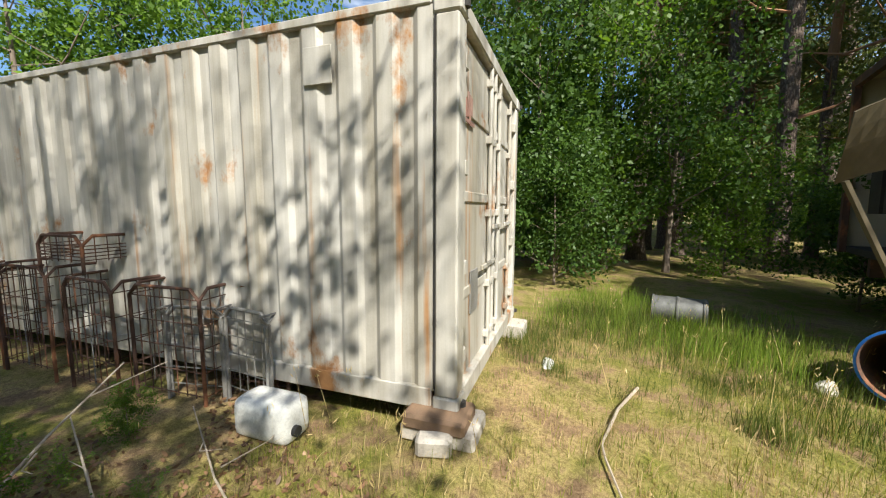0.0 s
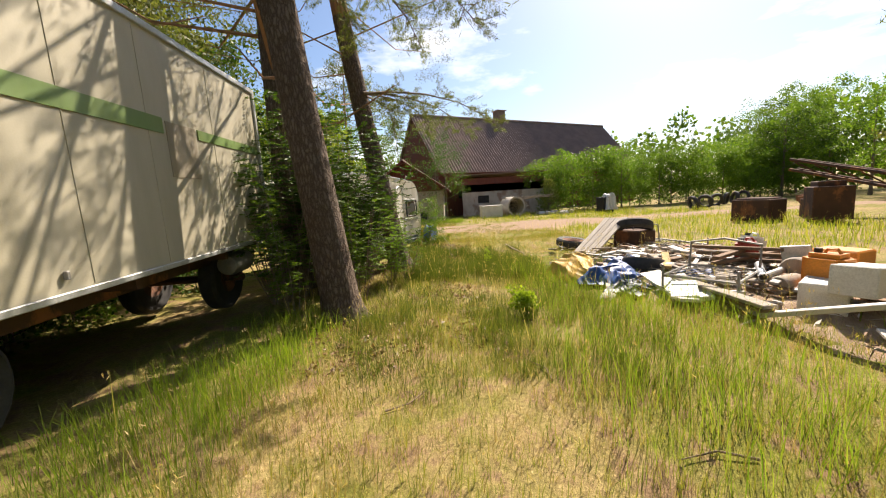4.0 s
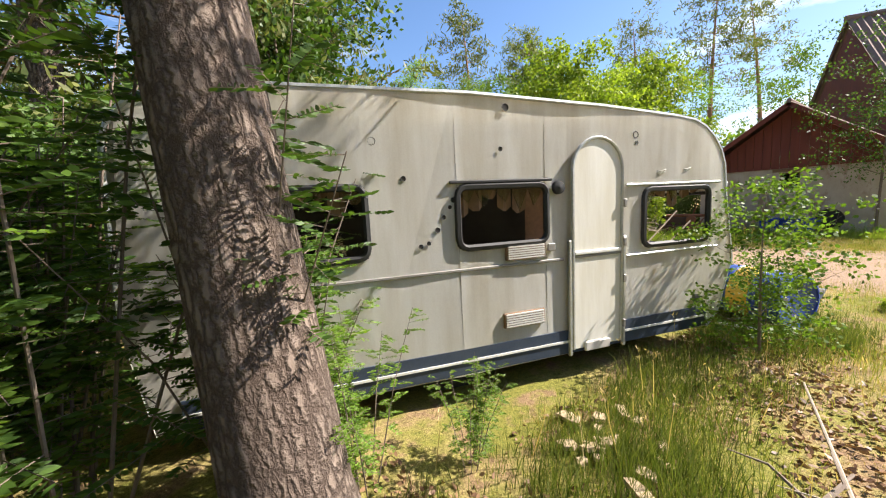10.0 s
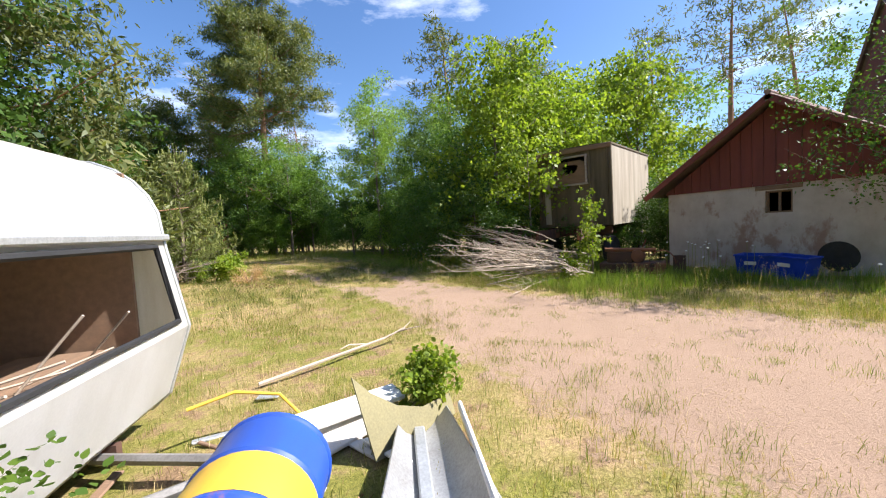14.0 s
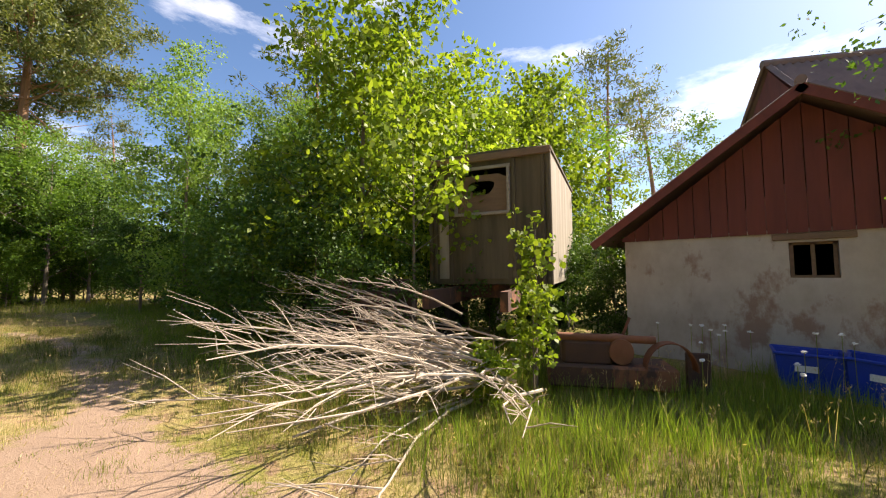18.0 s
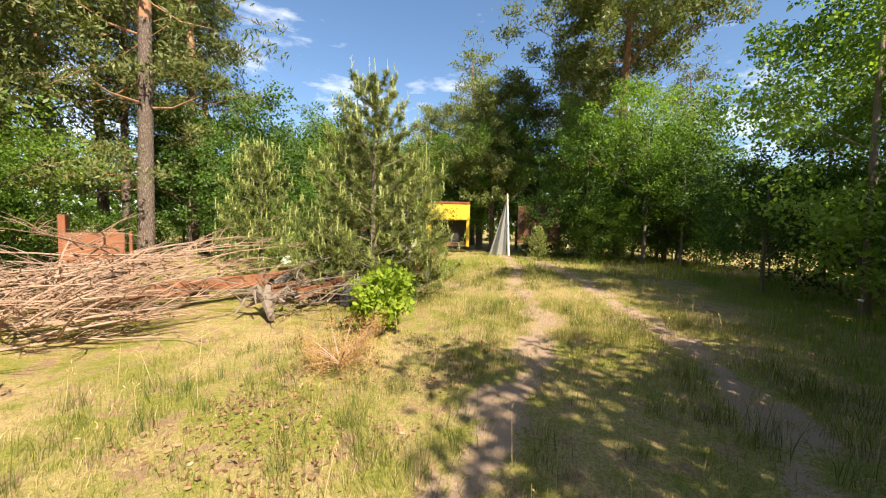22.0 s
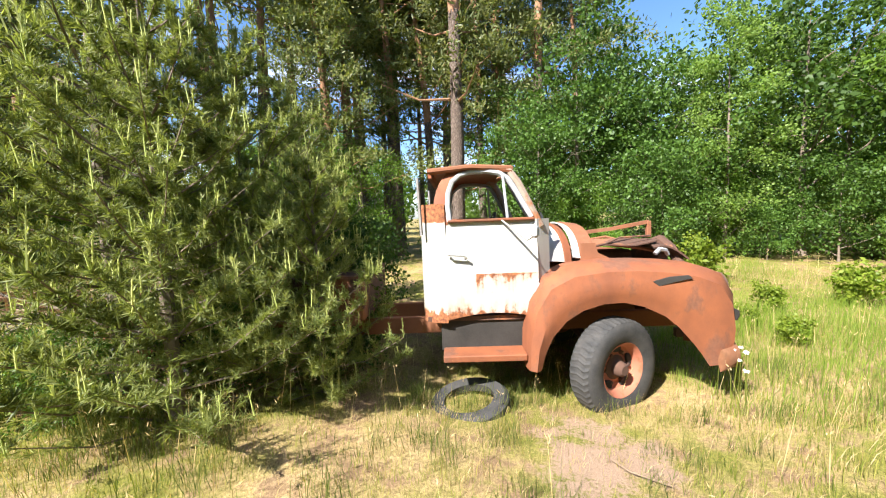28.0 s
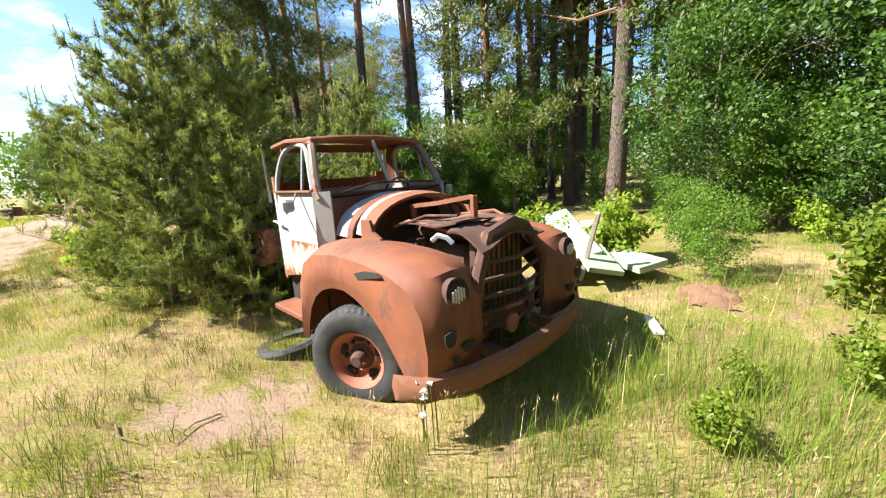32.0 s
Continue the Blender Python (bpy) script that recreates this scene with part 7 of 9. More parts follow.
# rowans by the caravan, birch at its front, low bushes
for p, x, y, s in ((fern_d, 6.9, 7.2, 1.0), (fern, 6.2, 6.7, 0.75), (fern, 7.1, 6.35, 0.6), (fern_d, 7.6, 7.0, 0.9), (fern_d, 7.9, 8.2, 1.0), (fern, 8.2, 7.2, 0.8), (fern, 9.55, 6.75, 0.42), (fern, 9.3, 7.15, 0.62), (fern, 10.1, 6.55, 0.3), (fern_d, 6.2, 8.0, 1.1), (fern, 5.6, 7.5, 0.8)):
    set_plant(p, x, y, wood.uniform(0, 360), s)
for x, y, s, h in ((13.05, 5.95, 0.95, 0.76), (13.45, 6.0, 0.6, 0.42)):
    set_plant(sapling, x, y, wood.uniform(0, 360), s, h)
for x, y, s in ((15.6, 7.3, 0.5), (15.6, 5.35, 0.15), (14.25, 20.0, 0.95), (14.0, 20.5, 0.8), (10.0, 29.1, 0.35), (7.3, 25.2, 0.9), (6.6, 26.4, 1.0), (8.6, 29.6, 0.45), (4.9, 4.3, 0.34), (9.2, 29.0, 0.3), (13.2, 21.2, 0.6), (22.0, 11.4, 0.6)):
    set_plant(shrub_l, x, y, wood.uniform(0, 360), s)
# weeds and low thicket beyond the truck
for k in range(11):
    x, y = wood.uniform(2.5, 9.0), wood.uniform(26.5, 35.5)
    if math.hypot(x - 8.0, y - 27.6) > 1.2:
        set_plant((shrub_l, shrub, shrub_l)[k % 3], x, y, wood.uniform(0, 360), (wood.uniform(0.6, 1.0) if k % 3 != 1 else wood.uniform(0.28, 0.42)))
for k in range(12):
    set_plant((shrub_d, shrub, shrub_d)[k % 3], (2.4 if k > 2 else -0.6) + wood.uniform(-1, 1), 22 + 1.35 * k, wood.uniform(0, 360), wood.uniform(0.5, 0.8))
# dark shrubs added behind the box body to darken the gap beneath it
for k in range(7):
    set_plant(shrub_d, 0.2 + 1.1 * k, 10.7 + 0.3 * (k % 2), 50 * k, 0.62)
# covering the caravan's rear corner
for p, x, y, s in ((fern_d, 8.35, 7.0, 0.95), (fern, 7.6, 6.9, 0.8), (fern_d, 9.1, 7.1, 0.7), (fern, 7.4, 6.1, 0.5), (fern_d, 7.2, 7.6, 1.0), (fern_d, 6.6, 7.6, 1.0)):
    set_plant(p, x, y, wood.uniform(0, 360), s)


def far_wood():
    """The tree line all round, too far off to count its trees."""
    npr = np.random.RandomState(91)
    P, S = [], []
    for k in range(190):
        a = 2 * math.pi * k / 190 + npr.uniform(-0.02, 0.02)
        r = npr.uniform(52, 66)
        cx, cy, h, w = 15 + r * math.sin(a), 12 + r * math.cos(a), npr.uniform(7, 12), npr.uniform(2.2, 3.6)
        n = 360
        d = npr.normal(size=(n, 3))
        d /= np.linalg.norm(d, axis=1)[:, None]
        P.append(np.array([cx, cy, h * 0.52]) + d * np.array([w, w, h * 0.5]) * npr.uniform(0.7, 1.05, n)[:, None])
    P = np.concatenate(P)
    v, f = blades(P, npr.normal(size=P.shape), npr.uniform(0.45, 0.9, len(P)), 0.5, rnd=npr, fold=0.08)
    tagged(new("far_wood", cut_mesh("far_wood", v, f, M["leaf"])), "distant green tree line round the meadow", "wood", kind="stuff")


far_wood()
retire(shoot, pine_big, pine_w, maple_stem, pine_o, pine_a, pine_b, pine_c, pine_n, pine_m, oak_a, oak_b, oak_c, birch, shrub, shrub_d, shrub_l, sapling, slim, yp_a, yp_b, fern, fern_d)

# ---- loose things ----
M["zinc_dull"] = plain("dull_weathered_zinc", (0.17, 0.17, 0.16), (0.09, 0.085, 0.075), 0.6, 0.4, scale=7, bump=0.5)
def drum(m, body, end, label, band=None, open_end=True, r=0.29, h=0.88, name="oil_drum"):
    root = thing(name, m, label, "drum")
    prof = [(r - 0.012, 0.0), (r + 0.008, 0.004), (r + 0.008, 0.02), (r - 0.002, 0.03), (r, 0.27), (r + 0.012, 0.285), (r + 0.012, 0.3), (r, 0.315), (r, 0.56), (r + 0.012, 0.575), (r + 0.012, 0.59), (r, 0.605), (r - 0.002, h - 0.03), (r + 0.008, h - 0.02), (r + 0.008, h - 0.004), (r - 0.012, h)]
    part("shell", lathe(B(), prof, None, 36, (False, False)), M[body], root, smooth=True)
    if band:
        part("band", lathe(B(), [(r + 0.002, 0.318), (r + 0.003, 0.33), (r + 0.003, 0.545), (r + 0.002, 0.557)], None, 36, (False, False)), M[band], root, "painted yellow band", smooth=True)
    part("far_lid", lathe(B(), [(0.0, h - 0.022), (r - 0.014, h - 0.022), (r - 0.012, h - 0.004)], None, 32, (False, False)), M[body], root)
    if open_end:
        part("inside", lathe(B(), [(r - 0.014, 0.0), (r - 0.016, h - 0.05), (0.0, h - 0.05)], None, 32, (False, False)), M["rust_dark"], root, "dark rusty inside")
    else:
        lid = part("near_lid", lathe(B(), [(0.0, 0.02), (r * 0.9, 0.02), (r - 0.014, 0.012), (r - 0.012, 0.0)], None, 32, (False, False)), M[end], root, "scratched dark lid", smooth=True)
        part("bung", lathe(B(), [(0.0, 0.008), (0.03, 0.008), (0.034, 0.02)], Matrix.Translation((0.18, 0.05, 0)), 10), M["steel"], lid)
    return root


def lying(x, y, z, ax, roll=0.0):
    """A pose that turns z along ax."""
    q = Vector(ax).to_track_quat("Z", "Y").to_matrix().to_4x4()
    return Matrix.Translation((x, y, z)) @ q @ pose(0, 0, 0, 0, 0, roll)


drum(lying(-0.22, 6.62, 0.36, (0.42, 0.9, -0.10)), "blue", "blue", "bright blue open oil drum lying in the grass")
drum(lying(14.02, 5.86, 0.31, (0.38, 0.92, 0.02)), "blue_dark", "blue_dark", "dark blue oil drum with a yellow band lying on its side", "yellow", False)
drum(lying(-2.15, 7.98, 0.22, (0.98, 0.12, 0.0)), "zinc_dull", "zinc_dull", "small dented grey drum lying in the grass", None, False, 0.17, 0.62, "grey_drum")


def rock(name, x, y, s, mat_, label, z=None, seed=1):
    rnd = random.Random(seed)
    bm = B()
    bmesh.ops.create_icosphere(bm, subdivisions=2, radius=0.5)
    for v in bm.verts:
        v.co *= 1 + rnd.uniform(-0.16, 0.16)
        v.co = Vector((v.co.x * s[0], v.co.y * s[1], max(v.co.z, -0.25) * s[2]))
    return solo(name, bm, M[mat_], at(x, y, (G(x, y) if z is None else z) + 0.2 * s[2], rnd.uniform(0, 360)), label, "stone" if "stone" in name or "rock" in name else "rubbish")


rock("stone", -0.62, 6.75, (0.17, 0.15, 0.18), "stone", "pale stone leaning on the drum", seed=3)
rock("stone", 5.5, 3.02, (0.3, 0.22, 0.14), "stone", "pale boulder at the edge of the rubbish", seed=5)
rock("white_scrap", -2.67, 5.79, (0.3, 0.12, 0.06), "white", "flat white scrap lying in the grass", seed=6)
chips = random.Random(19)
M["chip"] = plain("split_wood_chips", (0.50, 0.38, 0.24), (0.36, 0.26, 0.16), 0.9, scale=7, stretch=(1, 5, 5), bump=0.5)
for k in range(16):
    x, y = 10.95 + chips.gauss(0, 0.28), 6.12 + chips.gauss(0, 0.16)
    w, d = chips.uniform(0.03, 0.1), chips.uniform(0.02, 0.05)
    bm = prism(B(), [(-w, -d), (-w * 0.3, -d * chips.uniform(0.8, 1.3)), (w, -d * 0.6), (w * 0.8, d * 0.7), (w * 0.1, d), (-w * 0.8, d * 0.6)], chips.uniform(0.012, 0.03), pose(0, 0, 0, 90))
    solo("wood_chip", bm, M["chip"], at(x, y, G(x, y) + 0.03 + 0.01 * (k % 3), chips.uniform(0, 360), chips.uniform(-14, 14), chips.uniform(-10, 10)), "pale split wood chip below the caravan", "wood chip", "wood chips")


def jug():
    root = thing("plastic_canister", at(-3.66, 3.5, G(-3.66, 3.5), 20), "white plastic canister lying under the container", "canister")
    bm = box(B(), (0, 0, 0.14), (0.46, 0.26, 0.28), bevel=0.0)
    bmesh.ops.bevel(bm, geom=bm.edges[:], offset=0.08, segments=3, affect="EDGES", profile=0.6)
    part("body", bm, M["white"], root, smooth=True)
    part("cap", lathe(B(), [(0, 0.0), (0.035, 0.0), (0.035, 0.03), (0, 0.03)], at(0.23, -0.05, 0.1, 0, 0, 90), 12), M["black"], root)
    return root


jug()


def wire_cage(m, w, d, h, label, open_side=False, mat_="rust"):
    root = thing("wire_cage", m, label, "wire cage", "rusty wire cages")
    for k, ((x0, y0), (x1, y1)) in enumerate((((0, 0), (w, 0)), ((w, 0), (w, d)), ((w, d), (0, d)), ((0, d), (0, 0)))):
        if open_side and k == 0:
            continue
        bm = B()
        r = 0.08
        ex, ey = (x1 - x0), (y1 - y0)
        ln = math.hypot(ex, ey)
        ex, ey = ex / ln, ey / ln
        pts = [(x0, y0, 0), (x0, y0, h - r), (x0 + ex * r, y0 + ey * r, h), (x1 - ex * r, y1 - ey * r, h), (x1, y1, h - r), (x1, y1, 0)]
        tube(bm, pts, 0.014, 6)
        fr = part("frame", bm, M[mat_], root)
        for j in range(1, int(ln / 0.09)):
            part("wire", tube(B(), [(x0 + ex * j * 0.09, y0 + ey * j * 0.09, 0.1), (x0 + ex * j * 0.09, y0 + ey * j * 0.09, h)], 0.005, 3, (False, False)), M["steel" if j % 4 == 0 else mat_], fr)
        for j in range(5):
            z = 0.12 + (h - 0.2) * j / 4
            part("wire", tube(B(), [(x0, y0, z), (x1, y1, z)], 0.0055, 3, (False, False)), M[mat_], fr)
    return root


for x, y, rz, w, d, h, z in ((-5.0, 3.05, 22, 0.72, 0.5, 0.95, 0), (-5.7, 2.75, 16, 0.7, 0.8, 0.98, 0), (-6.5, 2.4, 20, 0.75, 0.8, 1.0, 0), (-7.2, 2.1, 24, 0.7, 0.8, 0.97, 0), (-4.45, 3.55, 24, 0.55, 0.12, 0.9, 0), (-6.0, 2.65, 20, 0.6, 0.5, 0.32, 0.98)):
    wire_cage(at(x, y, G(x, y) + z, rz), w, d, h, "rusty wire roll cage overgrown beside the container", False, "rust_dark")
for x, y, rz in ((-4.75, 3.2, 30), (-4.3, 3.45, 12)):
    wire_cage(at(x, y, G(x, y), rz), 0.5, 0.03, 0.75, "galvanised wire gate leaning among cages", True, "steel")


def stick(pts, r, label, mat_="dry_twig", name="fallen_branch", forks=2, seed=1):
    rnd = random.Random(seed)
    bm = B()
    P = [Vector((x, y, G(x, y) + z)) for x, y, z in pts]
    tube(bm, P, [r * (1 - 0.6 * k / max(1, len(P) - 1)) for k in range(len(P))], 6)
    for k in range(forks):
        a = P[rnd.randrange(len(P) - 1)].lerp(P[-1], rnd.random() * 0.6)
        ln = (P[-1] - P[0]).length * rnd.uniform(0.15, 0.35)
        t = rnd.uniform(0, 6.28)
        b = a + Vector((math.cos(t), math.sin(t), rnd.uniform(0.05, 0.5))) * ln * 0.6
        c = b + Vector((math.cos(t + 0.6), math.sin(t + 0.6), rnd.uniform(-0.1, 0.4))) * ln * 0.5
        tube(bm, [a, b, c], [r * 0.5, r * 0.35, r * 0.15], 5)
    return solo(name, bm, M[mat_], Matrix(), label, "branch", "fallen branches", smooth=True)


stick([(-1.86, 5.77, 0.03), (-1.9, 5.3, 0.04), (-1.86, 4.74, 0.03), (-1.8, 4.6, 0.04), (-1.58, 4.25, 0.03)], 0.014, "bleached crooked stick lying in the grass", forks=0)
stick([(-3.6, 2.0, 0.03), (-4.2, 2.5, 0.25), (-4.5, 2.9, 0.45)], 0.011, "dry grey branch below the cages", seed=4, forks=3)
stick([(-2.7, 3.0, 0.03), (-3.4, 3.05, 0.05), (-4.2, 3.2, 0.1)], 0.009, "dry grey branch below the container", seed=5)
stick([(-2.9, 2.4, 0.03), (-3.6, 2.6, 0.06), (-4.3, 2.6, 0.3)], 0.010, "dry grey branch below the cages", seed=6, forks=3)
stick([(11.37, 3.6, 0.05), (10.5, 3.5, 0.05), (9.67, 3.36, 0.03)], 0.03, "long bleached pole lying in the grass", forks=0)
stick([(10.7, 5.0, 0.03), (11.1, 5.15, 0.08), (11.5, 5.3, 0.2), (11.8, 5.45, 0.36)], 0.014, "dead branch in front of the caravan", "dry_twig", forks=1, seed=8)
stick([(9.9, 5.2, 0.04), (10.7, 5.3, 0.1), (11.5, 5.2, 0.05)], 0.02, "dead branch in front of the caravan", "twig", forks=3, seed=9)
stick([(14.4, 8.7, 0.05), (15.2, 8.85, 0.09), (15.9, 9.1, 0.12), (16.28, 9.3, 0.16)], 0.024, "pale birch log lying by the track", "dry_twig", forks=3, seed=10)
for k, (x, y) in enumerate(((3.2, 4.4), (2.3, 3.5), (4.4, 4.0), (1.7, 4.1), (2.9, 5.7), (6.1, 3.9), (16.5, 15.2), (15.6, 14.4), (15.2, 16.3), (13.2, 27.0), (12.7, 26.4), (13.4, 26.2), (5.9, 5.6))):
    t = k * 1.3
    stick([(x, y, 0.02), (x + 0.2 * math.cos(t), y + 0.2 * math.sin(t), 0.03), (x + 0.45 * math.cos(t + 0.3), y + 0.45 * math.sin(t + 0.3), 0.03)], 0.009, "short dry stick lying in the grass", "twig_brown", forks=1, seed=40 + k)


# ---- rubbish heap ----
def board(x, y, z, s, rz, ry, rx, mat_, label, name="board", bevel=0.006):
    return solo(name, box(B(), (0, 0, 0), s, bevel=bevel), M[mat_], Matrix.Translation((x, y, z)) @ pose(0, 0, 0, rx, ry, rz), label, "board", "boards in the rubbish heap")


def flat_tyre(x, y, z, rx, ry, rz, label, r=0.4, rim=True):
    root = thing("car_tyre", Matrix.Translation((x, y, z)) @ pose(0, 0, 0, rx, ry, rz), label, "tyre")
    k = r / 0.4
    part("tyre", lathe(B(), [(0.25 * k, -0.09), (0.36 * k, -0.11), (0.4 * k, -0.07), (0.405 * k, 0), (0.4 * k, 0.07), (0.36 * k, 0.11), (0.25 * k, 0.09), (0.27 * k, 0)], None, 32, (False, False)), M["tyre"], root, smooth=True)
    if rim:
        d = part("rim", lathe(B(), [(0.07, 0.03), (0.16, 0.02), (0.2, 0.06), (0.255, 0.085), (0.25, -0.08), (0.07, -0.03)], None, 24), M["rust_orange"], root, "pale rusty rim", smooth=True)
        part("centre_hole", lathe(B(), [(0.0, 0.035), (0.07, 0.035), (0.075, 0.02)], None, 12), M["dark"], d)
    return root


M["board_flaking"] = plain("flaking_board", (0.66, 0.60, 0.52), (0.36, 0.29, 0.23), 0.9, scale=2.2, stretch=(9, 1, 9), bump=0.5, fine=26)
flat_tyre(10.4, 1.95, 0.16, 6, -5, 0, "car tyre on a rusty rim lying flat", 0.42)
flat_tyre(9.75, 0.62, 0.58, 8, 20, 0, "worn tyre lying on junk", 0.42, False)
flat_tyre(6.85, 1.85, 0.2, 9, 8, 0, "worn tyre lying in the rubbish", 0.34)
flat_tyre(11.85, 25.2, -0.33, 7, 5, 0, "old tyre half sunk in the grass", 0.42, False)
leaning = thing("leaning_board", Matrix.Translation((9.72, 1.45, 0.42)) @ pose(0, 0, 0, -30, 0, 34), "bleached flaking board leaning on a tyre and crate", "board")
for k in range(4):
    part("plank", box(B(), (-0.235 + 0.157 * k, 0.02 * (k % 2), 0), (0.15, 1.5 - 0.03 * (k % 3), 0.035), bevel=0.006), M["board_flaking"], leaning)
for y in (-0.5, 0.45):
    part("batten", box(B(), (0, y, -0.035), (0.6, 0.09, 0.03), bevel=0.005), M["wood_grey"], leaning)
board(10.35, 1.35, 0.22, (0.8, 0.55, 0.05), 20, 10, 4, "board_white", "dirty white sheet leaning on the tyre", "panel")
solo("engine_crate", box(B(), (0, 0, 0.25), (0.75, 0.6, 0.5), bevel=0.03), M["rust_dark"], at(9.75, 0.62, 0, 30), "dark rusty crate below the tyre", "crate")
heap = sheet(B(), 28, 24, lambda u, v: Vector(((u - 0.5) * 6.6, (v - 0.5) * 4.4, max(-0.03, 0.13 * (1 - (2 * u - 1) ** 2 * 1.05 - (2 * v - 1) ** 2 * 1.05) + 0.05 * math.sin(u * 31) * math.sin(v * 27)))))
M["litter"] = plain("splintered_litter", (0.30, 0.20, 0.13), (0.44, 0.35, 0.26), 0.95, scale=9, bump=1.0, fine=45, dist=0.05)
solo("rubbish_mound", heap, M["litter"], at(6.9, 0.75, 0, 12), "brown mound of splintered litter", "mound", smooth=True)
junk = random.Random(5)
ca, sa = math.cos(radians(12)), math.sin(radians(12))


def heap_at(u, v):
    return 6.9 + u * ca - v * sa, 0.75 + u * sa + v * ca


for k in range(190):
    u, v = junk.gauss(0, 1.35), junk.gauss(0, 0.85)
    u, v = max(-3.2, min(3.2, u)), max(-2.0, min(2.0, v))
    x, y = heap_at(u, v)
    big = k < 46
    s = (junk.uniform(0.4, 1.3), junk.uniform(0.03, 0.13), junk.uniform(0.015, 0.04)) if big else (junk.uniform(0.10, 0.4), junk.uniform(0.05, 0.22), junk.uniform(0.02, 0.06))
    z = 0.07 + 0.14 * max(0, 1 - (u / 3.3) ** 2 - (v / 2.2) ** 2) + junk.uniform(0, 0.08)
    mt = junk.choice(["board_white", "board_white", "wood_grey", "wood_brown", "wood_grey", "white", "steel", "wood_brown"])
    board(x, y, z, s, junk.gauss(20, 45) if big else junk.uniform(0, 360), junk.uniform(-9, 9), junk.uniform(-9, 9), mt, {"board_white": "broken white-painted board in the rubbish heap", "wood_grey": "weathered grey plank in the rubbish heap", "wood_brown": "brown broken lath in the rubbish heap", "white": "white plastic scrap in the rubbish heap", "steel": "grey metal strip in the rubbish heap"}[mt])


def splinters(n, seed):
    """Loose slivers, flakes and shards all over the heap."""
    npr = np.random.RandomState(seed)
    u, v = npr.normal(0, 1.5, n), npr.normal(0, 0.9, n)
    keep = (np.abs(u) < 3.3) & (np.abs(v) < 2.1)
    u, v = u[keep], v[keep]
    z = 0.05 + 0.14 * np.maximum(0, 1 - (u / 3.3) ** 2 - (v / 2.2) ** 2) + npr.uniform(0, 0.05, len(u))
    P = np.stack([6.9 + u * ca - v * sa, 0.75 + u * sa + v * ca, z], 1)
    D = npr.normal(size=P.shape) * (1, 1, 0.22)
    return blades(P, D, npr.uniform(0.05, 0.34, len(P)), npr.uniform(0.008, 0.035, len(P)), fold=0.04, rnd=npr)


for nm, mt, sd, cnt in (("pale_splinters", "board_white", 301, 1100), ("brown_splinters", "wood_brown", 302, 1300), ("grey_splinters", "wood_grey", 303, 900)):
    tagged(new(nm, cut_mesh(nm, *splinters(cnt, sd), M[mt])), "loose broken wood slivers strewn over the rubbish heap", "splinters", kind="stuff")


def tarp(name, x, y, w, d, rz, mat_, label, amp=0.22, lift=0.1, seed=1):
    """Cloth thrown down in sharp creases that run across each other."""
    rnd = random.Random(seed)
    waves = [(rnd.uniform(0, 6.28), rnd.uniform(5, 15), rnd.uniform(0, 6.28)) for _ in range(7)]

    def fn(u, v):
        a = 0.0
        for t, f, ph in waves:
            a += (1.02 - math.sqrt(math.sin(f * (u * math.cos(t) + v * math.sin(t)) + ph) ** 2 + 0.03)) ** 1.6 * 5.0 / f
        edge = min(u, 1 - u, v, 1 - v) * 4
        px, py = (u - 0.5) * w + 0.08 * math.sin(v * 8 + seed) + 0.03 * math.sin(31 * v), (v - 0.5) * d + 0.08 * math.sin(u * 9) + 0.03 * math.sin(27 * u)
        return Vector((px, py, (lift + amp * 0.34 * a) * min(1, 0.15 + edge)))
    return solo(name, sheet(B(), 54, 38, fn), M[mat_], at(x, y, 0.03, rz), label, "tarpaulin", smooth=True)


def draped(name, a, b, width, height, mat_, label, seed):
    """A long tarpaulin thrown over the heap's edge, its folds running along it."""
    a, b = Vector((*a, 0)), Vector((*b, 0))
    along, back = (b - a), Vector(((b - a).y, -(b - a).x, 0)).normalized() * -1

    def fn(u, v):
        z = height * (1.0 - 0.72 * u ** 1.3) * math.sin(min(1.0, v * 1.15) * 2.0) ** 0.8
        w = width * (1.0 - 0.35 * u + 0.12 * math.sin(5 * u + seed))
        fold = (1 - abs(math.sin(v * 8.5 + 2.2 * u + seed))) ** 1.5 * 0.09 + (1 - abs(math.sin(v * 19 - 4 * u + seed))) * 0.025 + (1 - abs(math.sin(11 * u + 3 * v))) ** 2 * 0.05
        p = a + along * u + back * (w * (v - 0.12) + 0.08 * math.sin(9 * u))
        return Vector((p.x, p.y, max(0.012, z + fold * min(1, 4 * v) * (0.4 + z))))
    return solo(name, sheet(B(), 60, 40, fn), M[mat_], Matrix.Translation((0, 0, 0.01)), label, "tarpaulin", smooth=True)


draped("yellow_tarpaulin", (7.22, 3.42), (5.95, 2.78), 0.75, 0.3, "tarp_yellow", "stiff yellow tarpaulin draped over the heap's edge", 1)
tarp("blue_tarpaulin", 6.5, 2.5, 1.15, 0.7, -40, "tarp_blue", "crumpled blue tarpaulin on the rubbish", 0.2, 0.16, 4)
tarp("blue_tarpaulin", 7.25, 2.0, 0.85, 0.7, 10, "tarp_blue", "balled blue tarpaulin among boards", 0.24, 0.1, 6)
tarp("blue_tarpaulin", 5.95, 1.50, 0.4, 0.35, 30, "tarp_blue", "scrap of blue tarpaulin on the heap", 0.18, 0.12, 8)
tarp("grey_tarpaulin", 5.9, 2.5, 0.7, 0.5, -35, "navy", "dark grey sheeting on the rubbish", 0.16, 0.06, 3)
